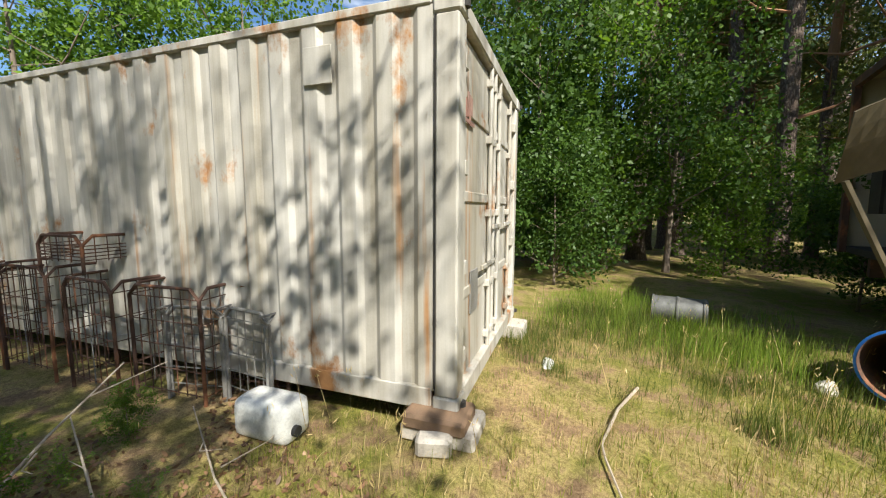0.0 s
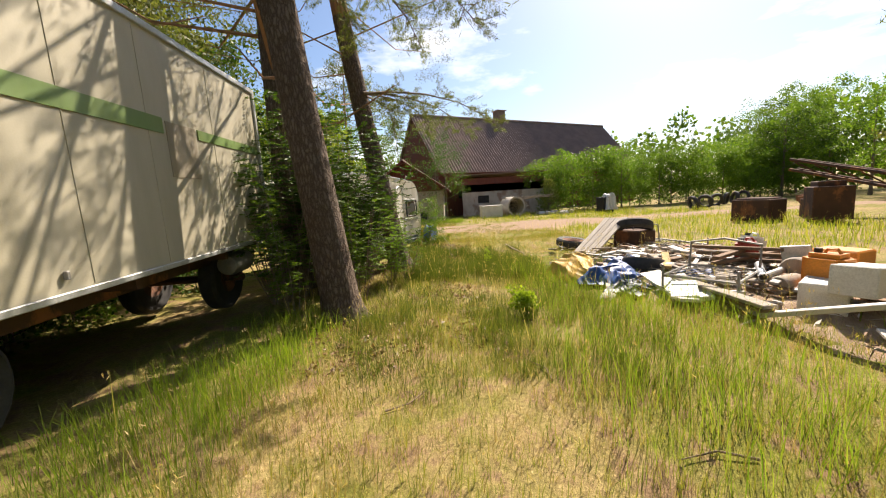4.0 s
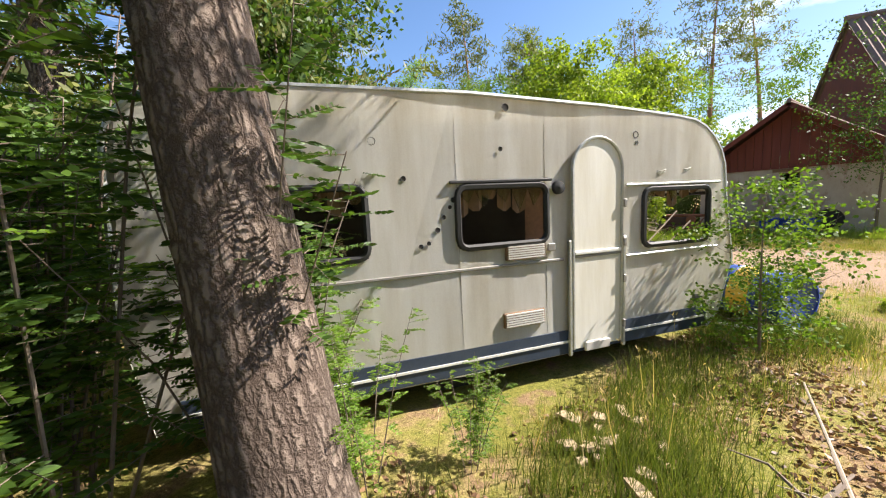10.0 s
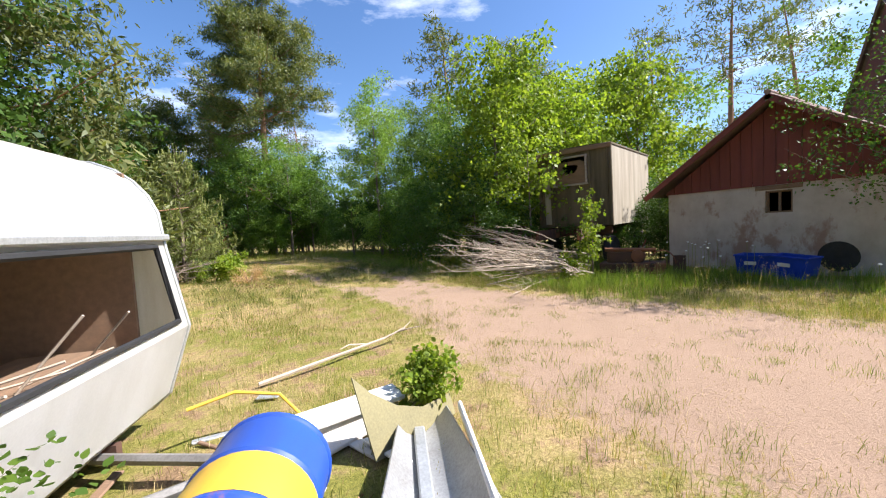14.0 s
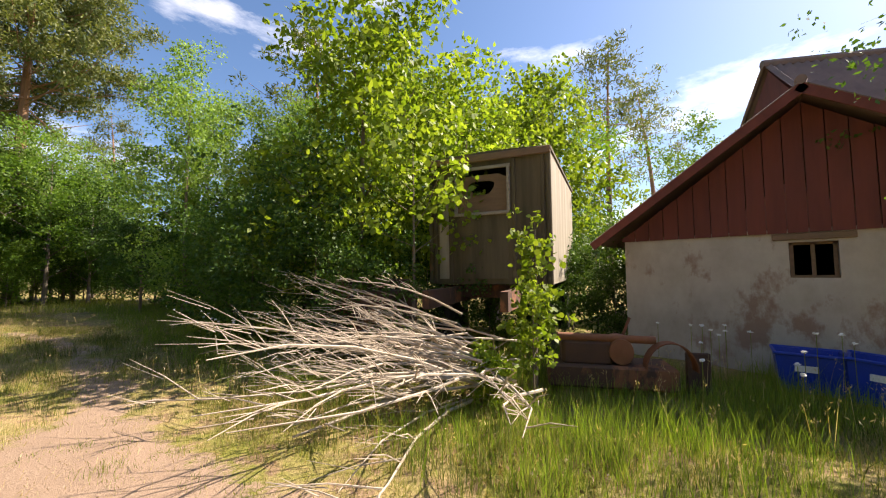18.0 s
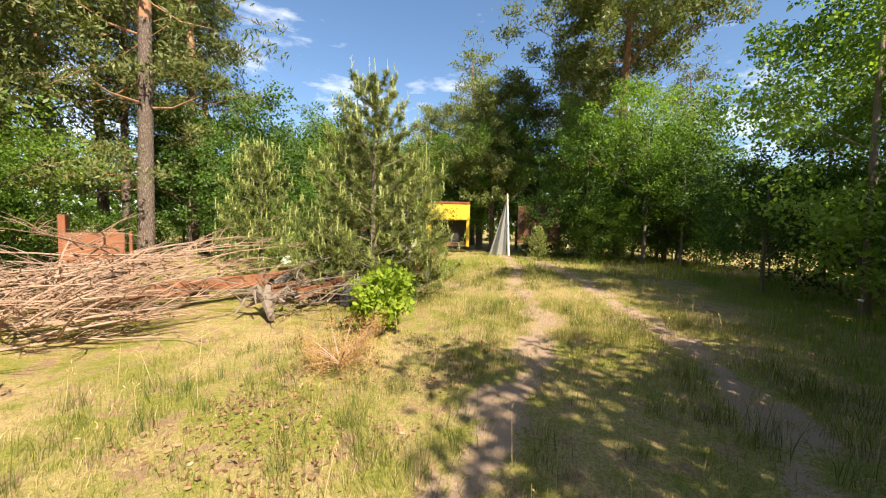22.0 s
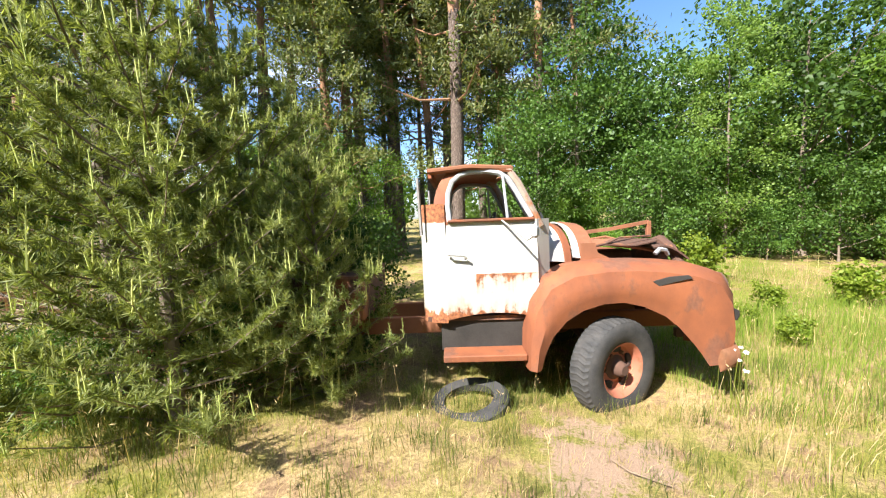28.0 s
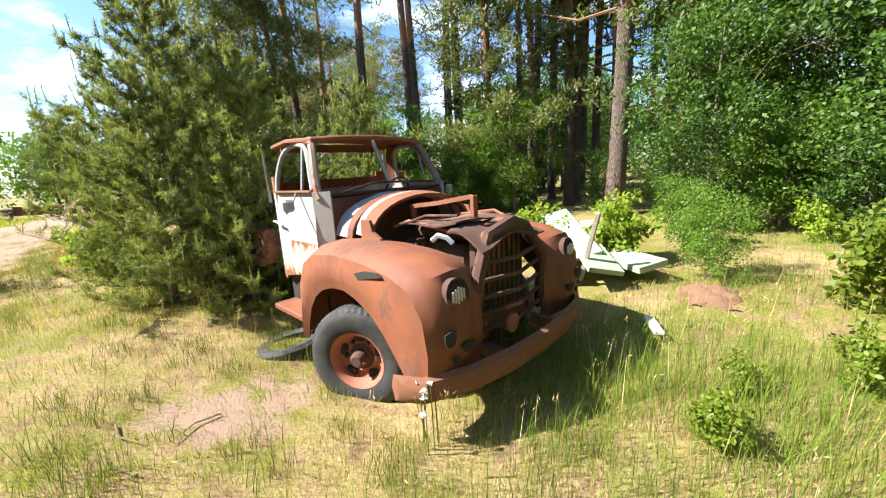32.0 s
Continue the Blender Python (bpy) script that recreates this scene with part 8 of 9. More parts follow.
for k, (x, y, rz, s) in enumerate(((5.75, 2.36, 178, (1.05, 0.3, 0.05)), (5.5, 2.2, 170, (0.9, 0.2, 0.06)), (5.3, 2.4, 150, (0.6, 0.3, 0.04)), (6.75, 1.3, 60, (0.9, 0.16, 0.05)), (6.6, 1.15, 48, (0.8, 0.12, 0.05)), (8.3, 0.9, 10, (0.9, 0.14, 0.05)), (8.0, 0.6, 25, (0.7, 0.2, 0.05)))):
    board(x + (0.05 if k > 2 else -0.15), y - 0.22, 0.15 + 0.02 * (k % 3), s, rz, 6 if k < 3 else -3, 8, "white" if k < 3 else "board_white", "white panel thrown on the heap", "panel")
board(6.91, 1.43, 0.25, (1.5, 0.12, 0.05), -28, 0, 2, "wood_ochre", "yellowish plank lying across the heap", "plank")
board(5.87, 1.16, 0.22, (1.3, 0.14, 0.05), -38, 3, 0, "wood_grey", "grey plank across the heap", "plank")
for k in range(4):
    board(5.1 - 0.05 * k, 1.7 + 0.07 * k, 0.05 + 0.055 * k, (1.5, 0.16, 0.04), -12 + 5 * k, 0, 0, "wood_grey" if k % 2 else "wood_brown", "weathered plank stacked at the heap's edge", "plank")
for k, (x, y, rz) in enumerate(((5.4, 1.45, -50), (5.3, 1.3, -62), (5.15, 1.45, -35))):
    solo("drain_pipe", lathe(B(), [(0.04, 0), (0.05, 0), (0.05, 0.75), (0.04, 0.75), (0.04, 0.0)], None, 16, (False, False)), M["alu"], lying(x + 0.05, y - 0.3, 0.22 + 0.03 * k, (math.cos(radians(rz)), math.sin(radians(rz)), 0.05)), "short grey drain pipe on the heap", "pipe", "pipes on the heap", smooth=True)


def canister(x, y, z, rz, s, mat_, label, rx=0):
    root = thing("canister", Matrix.Translation((x, y, z)) @ pose(0, 0, 0, rx, 0, rz), label, "canister")
    bm = box(B(), (0, 0, s[2] / 2), s)
    bmesh.ops.bevel(bm, geom=bm.edges[:], offset=min(s) * 0.18, segments=2, affect="EDGES")
    part("body", bm, M[mat_], root, smooth=True)
    part("cap", lathe(B(), [(0, 0), (0.04, 0), (0.04, 0.05), (0, 0.05)], Matrix.Translation((s[0] * 0.25, 0, s[2])), 10), M["black"], root)
    part("grip", tube(B(), [(-s[0] * 0.3, 0, s[2] - 0.01), (-s[0] * 0.2, 0, s[2] + 0.05), (s[0] * 0.02, 0, s[2] + 0.05), (s[0] * 0.1, 0, s[2] - 0.01)], 0.018, 6), M[mat_], root)
    return root


canister(4.84, 0.70, 0.13, 20, (0.4, 0.32, 0.5), "orange", "orange plastic canister standing in the rubbish")
canister(6.38, 0.46, 0.22, 50, (0.3, 0.2, 0.36), "red", "red fuel canister in the rubbish")
canister(6.80, 0.11, 0.24, 10, (0.36, 0.3, 0.36), "white", "white plastic canister in the rubbish", 12)
solo("orange_crate", box(B(), (0, 0, 0.15), (0.5, 0.4, 0.3), bevel=0.02), M["orange"], at(5.48, -0.11, 0.25, 20), "orange plastic crate on the heap", "crate")
board(5.64, 0.30, 0.30, (0.34, 0.05, 0.6), 25, 8, -10, "white", "upright white panel on the heap", "panel")
solo("white_cabinet", box(B(), (0, 0, 0.16), (1.15, 0.36, 0.32), bevel=0.012), M["white"], at(4.49, 0.61, 0.22, -58, 0, 7), "long white metal cabinet lying on the heap", "cabinet")
solo("white_cabinet", box(B(), (0, 0, 0.16), (0.5, 0.4, 0.34), bevel=0.012), M["white"], at(4.60, 0.94, 0.03, -50), "small white cabinet in the heap", "cabinet")
solo("log", lathe(B(), [(0.0, 0), (0.18, 0.0), (0.2, 0.03), (0.2, 0.45), (0.0, 0.46)], None, 20), M["wood_grey"], lying(5.44, 0.55, 0.27, (0.35, -0.9, -0.05)), "short sawn log on the heap", "log", smooth=True)
solo("log", lathe(B(), [(0.0, 0), (0.11, 0.0), (0.12, 0.03), (0.12, 0.36), (0.0, 0.37)], None, 16), M["wood_grey"], lying(5.09, 1.05, 0.19, (0.35, -0.9, 0.0)), "short sawn log on the heap", "log", smooth=True)
for k in range(7):
    board(6.05 + 0.05 * k, 0.5 + 0.03 * k, 0.22 + 0.045 * k, (1.3, 0.1, 0.05), 25 + 7 * (k % 3) + (80 if k % 2 else 0), 3, 2, "wood_brown", "dark brown beam stacked on the heap", "beam")
board(7.68, -0.54, 0.18, (2.2, 0.13, 0.1), 36, 0, 0, "red", "long red-brown beam across the heap", "beam")
board(4.82, -0.60, 0.22, (1.7, 0.2, 0.12), -20, 0, 0, "wood_brown", "dark plank across the heap", "beam")
board(4.16, -0.27, 0.16, (1.5, 0.14, 0.06), -48, 4, 0, "wood_grey", "grey plank across the heap", "beam")


def bed_frame(m, w, d, label, leg=0.3, grid=0):
    root = thing("metal_bed_frame", m, label, "metal frame")
    part("frame", tube(B(), [(0, 0, leg), (w, 0, leg), (w, d, leg), (0, d, leg), (0, 0, leg)], 0.02, 6), M["steel"], root)
    for x, y in ((0, 0), (w, 0), (w, d), (0, d)):
        part("leg", tube(B(), [(x, y, 0), (x, y, leg + 0.15)], 0.017, 6), M["steel"], root)
    part("head_bow", tube(B(), [(w, 0, leg), (w + 0.05, 0, leg + 0.35), (w + 0.05, d * 0.5, leg + 0.42), (w + 0.05, d, leg + 0.35), (w, d, leg)], 0.016, 6), M["steel"], root)
    for k in range(grid):
        part("wire", tube(B(), [(w * (k + 1) / (grid + 1), 0, leg), (w * (k + 1) / (grid + 1), d, leg)], 0.005, 4), M["steel"], root)
    return root


bed_frame(at(4.88, 1.7, 0.02, -50), 1.0, 0.85, "bent grey steel bed frame at the heap's edge", 0.28, 8)
bed_frame(at(8.5, -0.35, 0.12, 12), 1.4, 0.7, "rusty wire bed base on the heap", 0.1, 10)
board(3.5, 1.5, 0.42, (0.17, 1.9, 0.05), -68, 0, -20, "board_white", "long pale plank propped on the heap", "plank")


def mesh_panel(x, y, rz):
    root = thing("wire_mesh_panel", at(x, y, 0, rz), "upright wire mesh panel beside the rubbish heap", "mesh panel")
    part("frame", tube(B(), [(0, 0, 0), (0, 0, 0.95), (0.08, 0, 1.0), (0.9, 0, 1.0), (0.98, 0, 0.95), (0.98, 0, 0)], 0.016, 6), M["steel"], root)
    part("post", box(B(), (0.5, 0.05, 0.45), (0.08, 0.06, 0.9), bevel=0.008), M["wood_grey"], root)
    for k in range(9):
        part("wire", tube(B(), [(0.1 + 0.098 * k, 0, 0.05), (0.1 + 0.098 * k, 0, 1.0)], 0.004, 3), M["steel"], root)
    return root


mesh_panel(3.75, 0.1, -60)
root = thing("rusty_box", at(2.0, 2.35, 0, 35, 8), "open rusty metal box in the grass", "box")
for c, s in (((0, 0.2, 0.15), (0.6, 0.02, 0.3)), ((0, -0.2, 0.15), (0.6, 0.02, 0.3)), ((0.3, 0, 0.15), (0.02, 0.42, 0.3)), ((-0.3, 0, 0.15), (0.02, 0.42, 0.3)), ((0, 0, 0.01), (0.6, 0.4, 0.02))):
    part("box_side", box(B(), c, s), M["rust_dark"], root)

# ---- scrap along the meadow's far side ----
def scrap(name, parts_, m, label, cat="scrap metal"):
    r = thing(name, m, label, cat, "scrap along the meadow")
    for pn, c, s, mt in parts_:
        part(pn, box(B(), c, s, bevel=0.02), M[mt], r)
    return r


scrap("rusty_tank", (("tank_body", (0, 0, 0.45), (1.3, 1.0, 0.75), "rust_dark"), ("tank_lid", (0, 0, 0.84), (1.1, 0.8, 0.08), "rust_dark"), ("skid", (0, -0.4, 0.06), (1.4, 0.1, 0.12), "rust_dark"), ("skid", (0, 0.4, 0.06), (1.4, 0.1, 0.12), "rust_dark")), at(14.9, -6.5, 0, 20), "square dark rusty tank in the meadow", "tank")
scrap("rusty_machine", (("hull", (0, 0, 0.65), (1.1, 1.0, 1.1), "rust_dark"), ("hood", (0.1, 0, 1.25), (0.8, 0.7, 0.25), "rust_dark"), ("panel", (1.1, 0.3, 0.4), (1.1, 0.1, 0.7), "rust_dark")), at(13.4, -7.6, 0, -30), "dark rusty farm machine in the meadow", "machine")
scrap("pink_crate", (("crate_body", (0, 0, 0.45), (1.5, 1.3, 0.75), "rust_orange"), ("crate_rim", (0, 0, 0.86), (1.56, 1.36, 0.06), "rust")), at(8.4, -8.4, 0.1, 35, 14, -18), "tilted pinkish rusty crate at the wood's edge", "crate")
for k, (x, y, rz) in enumerate(((10.3, -9.6, 10), (9.6, -9.2, 40), (10.9, -10.2, -20))):
    scrap("rusty_sheet", (("sheet", (0, 0, 0.22), (1.2, 0.8, 0.05), "rust_orange"),), at(x, y, 0.1, rz, 10, 12), "pinkish rusty metal sheet lying in weeds", "metal sheet")
r_ = thing("crane_boom", at(11.8, -11.5, 0, 25), "dark rusty crane boom lying across scrap", "boom", "scrap along the meadow")
for y in (0, 0.6):
    part("boom_rail", tube(B(), [(0, y, 0.3), (5.2, y, 1.9)], 0.06, 6), M["rust_dark"], r_)
    part("boom_rail", tube(B(), [(0, y, 0.8), (5.2, y, 2.3)], 0.06, 6), M["rust_dark"], r_)
for k in range(8):
    part("boom_lattice", tube(B(), [(0.65 * k, 0, 0.3 + 0.2 * k), (0.65 * k + 0.5, 0.6, 0.85 + 0.19 * k)], 0.03, 5), M["rust_dark"], r_)
for k in range(7):
    scrap("scrap_heap_iron", (("iron", (0, 0, 0.3), (1.2, 0.5, 0.5), "rust_dark"), ("iron", (0.4, 0.2, 0.7), (0.8, 0.2, 0.3), "rust")), at(16.5 + 1.5 * k, -10.5 - 1.4 * k, 0, 37 * k, 0, 8), "dark rusty farm scrap in long grass", "scrap metal")
solo("stump", lathe(B(), [(0.2, 0), (0.16, 0.1), (0.15, 0.45), (0.17, 0.5), (0.0, 0.5)], None, 14), M["wood_brown"], at(6.5, -4.2, 0), "short rotten tree stump", "stump", smooth=True)

# by the barn
fz = thing("chest_freezer", at(27.2, 2.4, 0, 100), "white chest freezer dumped before the barn", "freezer")
part("body", box(B(), (0, 0, 0.42), (1.5, 0.7, 0.8), bevel=0.03), M["white"], fz)
part("lid", box(B(), (0, 0, 0.86), (1.54, 0.74, 0.09), bevel=0.02), M["white"], fz)
pipe = thing("concrete_pipe", lying(27.6, 0.5, 0.7, (0.75, 0.25, 0)), "wide pale concrete pipe lying before the barn", "pipe")
part("outer_shell", lathe(B(), [(0.6, 0), (0.72, 0.0), (0.72, 1.3), (0.6, 1.3), (0.6, 0.0)], None, 30, (False, False)), M["stone"], pipe, smooth=True)
# near-black disc in place of the shade deep in the pipe
part("dark_back", lathe(B(), [(0.0, 0.9), (0.6, 0.9), (0.6, 0.92)], None, 24), M["dark"], pipe)
pile = random.Random(12)
for k in range(26):
    x, y = 27.8 + pile.gauss(0, 0.5), -1.2 - 2.6 * pile.random()
    rock("stone", x, y, (pile.uniform(0.3, 0.7), pile.uniform(0.25, 0.5), pile.uniform(0.2, 0.4)), "stone" if k % 3 else "board_white", "pale rubble heaped before the barn", seed=100 + k)
for k in range(16):
    a = 2.2 + 0.09 * k
    stick([(28.4, -0.2 + 0.1 * k, 0.1), (28.3, 0.3 + 0.08 * k, 0.9 + 0.03 * k), (28.0, -0.6 - 0.12 * k, 1.3 + 0.04 * (k % 5))], 0.03, "bent dry branch piled by the barn", forks=1, seed=200 + k)
scrap("rubbish_bin", (("bin_body", (0, 0, 0.5), (0.8, 0.8, 1.0), "black"), ("bin_rim", (0, 0, 1.02), (0.86, 0.86, 0.06), "black")), at(26.0, -5.2, 0, 10), "black open rubbish bin", "bin")
tarp("white_sheet", 25.8, -5.4, 0.9, 0.8, 10, "white", "white sheet hanging over the bin", 0.3, 1.05, 9)
for k in range(6):
    flat_tyre(23.5 + 1.2 * k, -9.5 - 1.5 * k, 0.4, 75, 10 * k, 40 * k, "old tyre dumped at the meadow's edge", 0.45, False)

# by the caravan's front
M["olive"] = plain("olive_board", (0.24, 0.21, 0.10), (0.16, 0.14, 0.07), 0.7, scale=3, bump=0.2)
def fairing():
    root = thing("broken_fairing", at(15.15, 6.4, 0.02, 67), "broken grey fibreglass caravan panel lying in sand", "panel")
    part("trough", sheet(B(), 14, 8, lambda u, v: Vector((-0.5 + 1.2 * u, (v - 0.5) * 0.6 * (1.0 - 0.4 * u), 0.03 + 0.2 * (abs(2 * v - 1) ** 2.5) * (1 - 0.4 * u))), 0.012), M["silver"], root, smooth=True)
    part("white_edge", box(B(), (0.05, -0.26, 0.2), (1.1, 0.03, 0.07), bevel=0.01), M["white"], root)
    part("inner_rail", box(B(), (0.05, 0.05, 0.08), (1.0, 0.08, 0.05), bevel=0.01), M["alu"], root)
    return root


fairing()
solo("olive_panel", prism(B(), [(-0.42, -0.2), (0.4, -0.24), (0.42, -0.08), (0.1, -0.06), (-0.12, 0.04), (-0.3, 0.2), (-0.4, 0.34)], 0.012), M["olive"], Matrix.Translation((15.3, 7.0, 0.26)) @ pose(0, 0, 0, -24, 0, 22), "torn olive panel leaning by the bush", "panel")
board(14.6, 7.25, 0.1, (0.85, 0.5, 0.03), 20, 0, 5, "board_white", "pale flat board on the ground", "panel")
board(14.95, 7.35, 0.2, (0.9, 0.2, 0.04), 12, 3, 12, "white", "white broken edge strip", "panel")
for k in range(22):
    x, y = 14.3 + pile.gauss(0, 0.5), 7.3 + pile.gauss(0, 0.45)
    board(x, y, 0.04 + 0.05 * pile.random(), (pile.uniform(0.12, 0.5), pile.uniform(0.03, 0.12), 0.02), pile.uniform(0, 360), pile.uniform(-8, 8), pile.uniform(-8, 8), pile.choice(["wood_grey", "alu", "white", "wood_brown", "board_white"]), "broken caravan scrap on the ground")
hose = B()
tube(hose, [(13.9, 7.7, 0.35), (14.2, 7.75, 0.38), (14.5, 7.7, 0.3), (14.65, 7.55, 0.12), (14.7, 7.4, 0.03)], 0.013, 8)
solo("yellow_hose", hose, M["yellow"], Matrix(), "yellow hose curling from the caravan front", "hose", smooth=True)

# blue tub, rusty machine and brush beside the outhouse
M["blue_plastic"] = plain("blue_plastic", (0.012, 0.05, 0.42), (0.016, 0.05, 0.30), 0.4, scale=3, bump=0.05)


def fish_box(x, y, z, rz, tilt):
    """A deep plastic crate with a rolled rim, ribs and handle slots."""
    tub = thing("blue_crate", at(x, y, z, rz, tilt), "deep blue plastic crate with white labels in weeds", "crate", "blue crates")
    tub.scale = (0.86, 0.86, 0.86)
    bm = B()
    rs = [[bm.verts.new((sx * w, sy * w * 1.2, h)) for sx, sy in ((-1, -1), (1, -1), (1, 1), (-1, 1))] for w, h in ((0.29, 0.0), (0.34, 0.62), (0.32, 0.62), (0.27, 0.05))]
    skin(bm, rs, (True, True))
    part("shell", bm, M["blue_plastic"], tub)
    part("rim", tube(B(), [(-0.35, -0.415, 0.62), (0.35, -0.415, 0.62), (0.35, 0.415, 0.62), (-0.35, 0.415, 0.62), (-0.35, -0.415, 0.62)], 0.024, 6), M["blue_plastic"], tub)
    for k in range(5):
        part("rib", box(B(), (-0.33, -0.3 + 0.15 * k, 0.3), (0.03, 0.02, 0.5), m=pose(0, 0, 0, 0, 4), bevel=0.005), M["blue_plastic"], tub)
    part("label_plate", box(B(), (-0.352, 0.06, 0.42), (0.012, 0.26, 0.16), m=pose(0, 0, 0, 0, 4)), M["white"], tub, "white blank label")


for x, y, z, rz, tilt in ((25.15, 8.45, -0.05, 4, 0), (25.05, 7.78, -0.05, -8, 4)):
    fish_box(x, y, z, rz, tilt)


def rusty_machine(x, y, rz):
    root = thing("rusty_engine", at(x, y, 0, rz), "rusty engine wreck with a curved guard in long grass", "engine wreck")
    part("bed", box(B(), (0, 0, 0.24), (1.7, 0.7, 0.28), bevel=0.03), M["rust_dark"], root)
    part("block", box(B(), (-0.3, 0, 0.52), (0.7, 0.5, 0.34), bevel=0.05), M["rust_dark"], root)
    part("crank_case", lathe(B(), [(0.0, -0.3), (0.16, -0.28), (0.2, 0), (0.16, 0.28), (0.0, 0.3)], at(0.15, 0, 0.55, 0, 90), 16), M["rust"], root, smooth=True)
    part("shaft", tube(B(), [(-0.7, -0.2, 0.72), (0.6, -0.2, 0.7)], 0.05, 10), M["rust"], root, smooth=True)
    part("curved_guard", sheet(B(), 14, 3, lambda u, v: Vector((0.75 - 0.32 * math.cos(math.pi * u), -0.38 + 0.2 * v, 0.36 + 0.34 * math.sin(math.pi * u))), 0.015), M["rust_orange"], root, "curved orange-rust guard", smooth=True)
    part("lever", tube(B(), [(0.2, 0.1, 0.6), (0.35, 0.1, 0.95)], 0.02, 6), M["rust"], root)
    part("side_plate", box(B(), (1.15, -0.1, 0.3), (0.3, 0.06, 0.5), bevel=0.01), M["rust_dark"], root)
    return root


rusty_machine(23.35, 10.45, -62).scale = (0.9, 0.9, 1.0)
scrap("dark_tractor_wreck", (("hull", (0, 0, 1.0), (2.6, 1.4, 0.9), "rust_dark"), ("hood", (-1.4, 0, 0.9), (1.0, 1.1, 0.7), "rust_dark"), ("cab_post", (0.8, 0.5, 1.8), (0.1, 0.1, 0.9), "rust_dark"), ("cab_post", (0.8, -0.5, 1.8), (0.1, 0.1, 0.9), "rust_dark"), ("axle_beam", (-0.6, 0, 0.4), (0.4, 1.8, 0.3), "rust_dark")), at(22.9, 15.6, 0, 75), "dark rusty wreck hidden under the maple", "wreck")


def brush(cx, cy, root_dir, n, length, mat_, label, seed, lift=0.55, fan=0.55, r=0.016, group="brushwood", rise=0.5):
    """A heap of cut branches, each an object of its own with forked twigs."""
    rnd = random.Random(seed)
    for k in range(n):
        a = root_dir + rnd.gauss(0, fan)
        ln = length * rnd.uniform(0.55, 1.15)
        x0, y0 = cx + rnd.gauss(0, 0.35), cy + rnd.gauss(0, 0.35)
        z0, up = rnd.uniform(0.05, lift), rnd.uniform(-0.05, rise)
        bm = B()
        P = []
        for j in range(5):
            s = j / 4
            b = a + 0.22 * math.sin(3 * s + k)
            P.append(Vector((x0 + math.cos(b) * ln * s, y0 + math.sin(b) * ln * s, max(0.04, G(x0, y0) + z0 + up * ln * s * (1 - 0.5 * s)))))
        tube(bm, P, [r * f for f in (1.2, 1.0, 0.8, 0.55, 0.2)], 5)
        for q in range(7):
            s = 0.25 + 0.7 * rnd.random()
            i = min(3, int(s * 4))
            c = P[i].lerp(P[i + 1], s * 4 - i)
            t = a + rnd.choice((-1, 1)) * rnd.uniform(0.3, 0.9)
            l2 = ln * rnd.uniform(0.12, 0.3)
            e = c + Vector((math.cos(t), math.sin(t), rnd.uniform(-0.15, 0.6))) * l2
            tube(bm, [c, c.lerp(e, 0.5) + Vector((0, 0, 0.03)), e], [r * 0.45, r * 0.3, r * 0.12], 4)
            t2 = t + rnd.uniform(-0.7, 0.7)
            tube(bm, [c.lerp(e, 0.5), c.lerp(e, 0.5) + Vector((math.cos(t2), math.sin(t2), rnd.uniform(0, 0.6))) * l2 * 0.5], [r * 0.25, r * 0.1], 3)
        solo("cut_branch", bm, M[mat_], Matrix(), label, "branch", group, smooth=True)


brush(22.2, 11.9, radians(142), 32, 3.0, "dry_twig", "bleached cut branch in a tangled brush pile", 61, 0.7, 0.62, 0.015, rise=0.55)
brush(22.2, 11.4, radians(168), 18, 2.7, "dry_twig", "bleached cut branch in a tangled brush pile", 62, 0.35, 0.35, 0.018)
brush(22.3, 12.3, radians(118), 22, 2.6, "dry_twig", "bleached cut branch rising from a brush pile", 63, 1.0, 0.6, 0.014, rise=0.75)
stick([(22.6, 11.7, 0.35), (21.5, 11.9, 0.25), (20.4, 12.1, 0.1), (19.9, 12.2, 0.04)], 0.03, "thick bleached branch along the brush pile", forks=2, seed=70)

# rust and brush west of the track
board(10.05, 19.9, 0.42, (3.2, 0.14, 0.26), 81, 0, 0, "rust", "long rusty steel beam lying on brush", "steel_beam")
board(9.3, 18.9, 0.3, (2.6, 0.14, 0.2), 62, 2, 0, "rust_dark", "rusty steel beam under brush", "steel_beam")
plate = thing("rusty_hopper", at(7.35, 19.2, 0, 64), "square rusty steel hopper behind brushwood", "hopper")
part("plate", box(B(), (0, 0, 0.95), (1.0, 0.08, 0.95), bevel=0.01), M["rust"], plate)
part("cheek", box(B(), (-0.5, 0.3, 0.95), (0.12, 0.6, 1.7), bevel=0.01), M["rust_orange"], plate)
part("cheek", box(B(), (0.6, 0.4, 0.9), (0.06, 0.8, 1.1), bevel=0.01), M["rust_orange"], plate)
part("foot", box(B(), (0, 0.4, 0.2), (1.3, 0.8, 0.35), bevel=0.02), M["rust_dark"], plate)
part("lug", lathe(B(), [(0.03, -0.03), (0.09, -0.03), (0.09, 0.03), (0.03, 0.03)], at(0.3, 0, 1.44, 0, 90), 12), M["rust"], plate)
brush(9.6, 16.9, radians(55), 44, 2.6, "red_twig", "dead brown branch in a brush heap", 81, 0.9, 1.1, 0.018, "brown brushwood")
brush(9.2, 18.6, radians(10), 40, 2.6, "red_twig", "dead brown branch in a brush heap", 82, 1.2, 1.3, 0.016, "brown brushwood")
brush(12.3, 20.2, radians(100), 30, 1.5, "twig", "dry grey twig bundle under the young pine", 83, 0.7, 1.6, 0.012, "brown brushwood")
brush(10.4, 17.3, radians(75), 30, 2.0, "red_twig", "dead brown branch rising from a brush heap", 84, 0.5, 0.9, 0.016, "brown brushwood", 1.1)
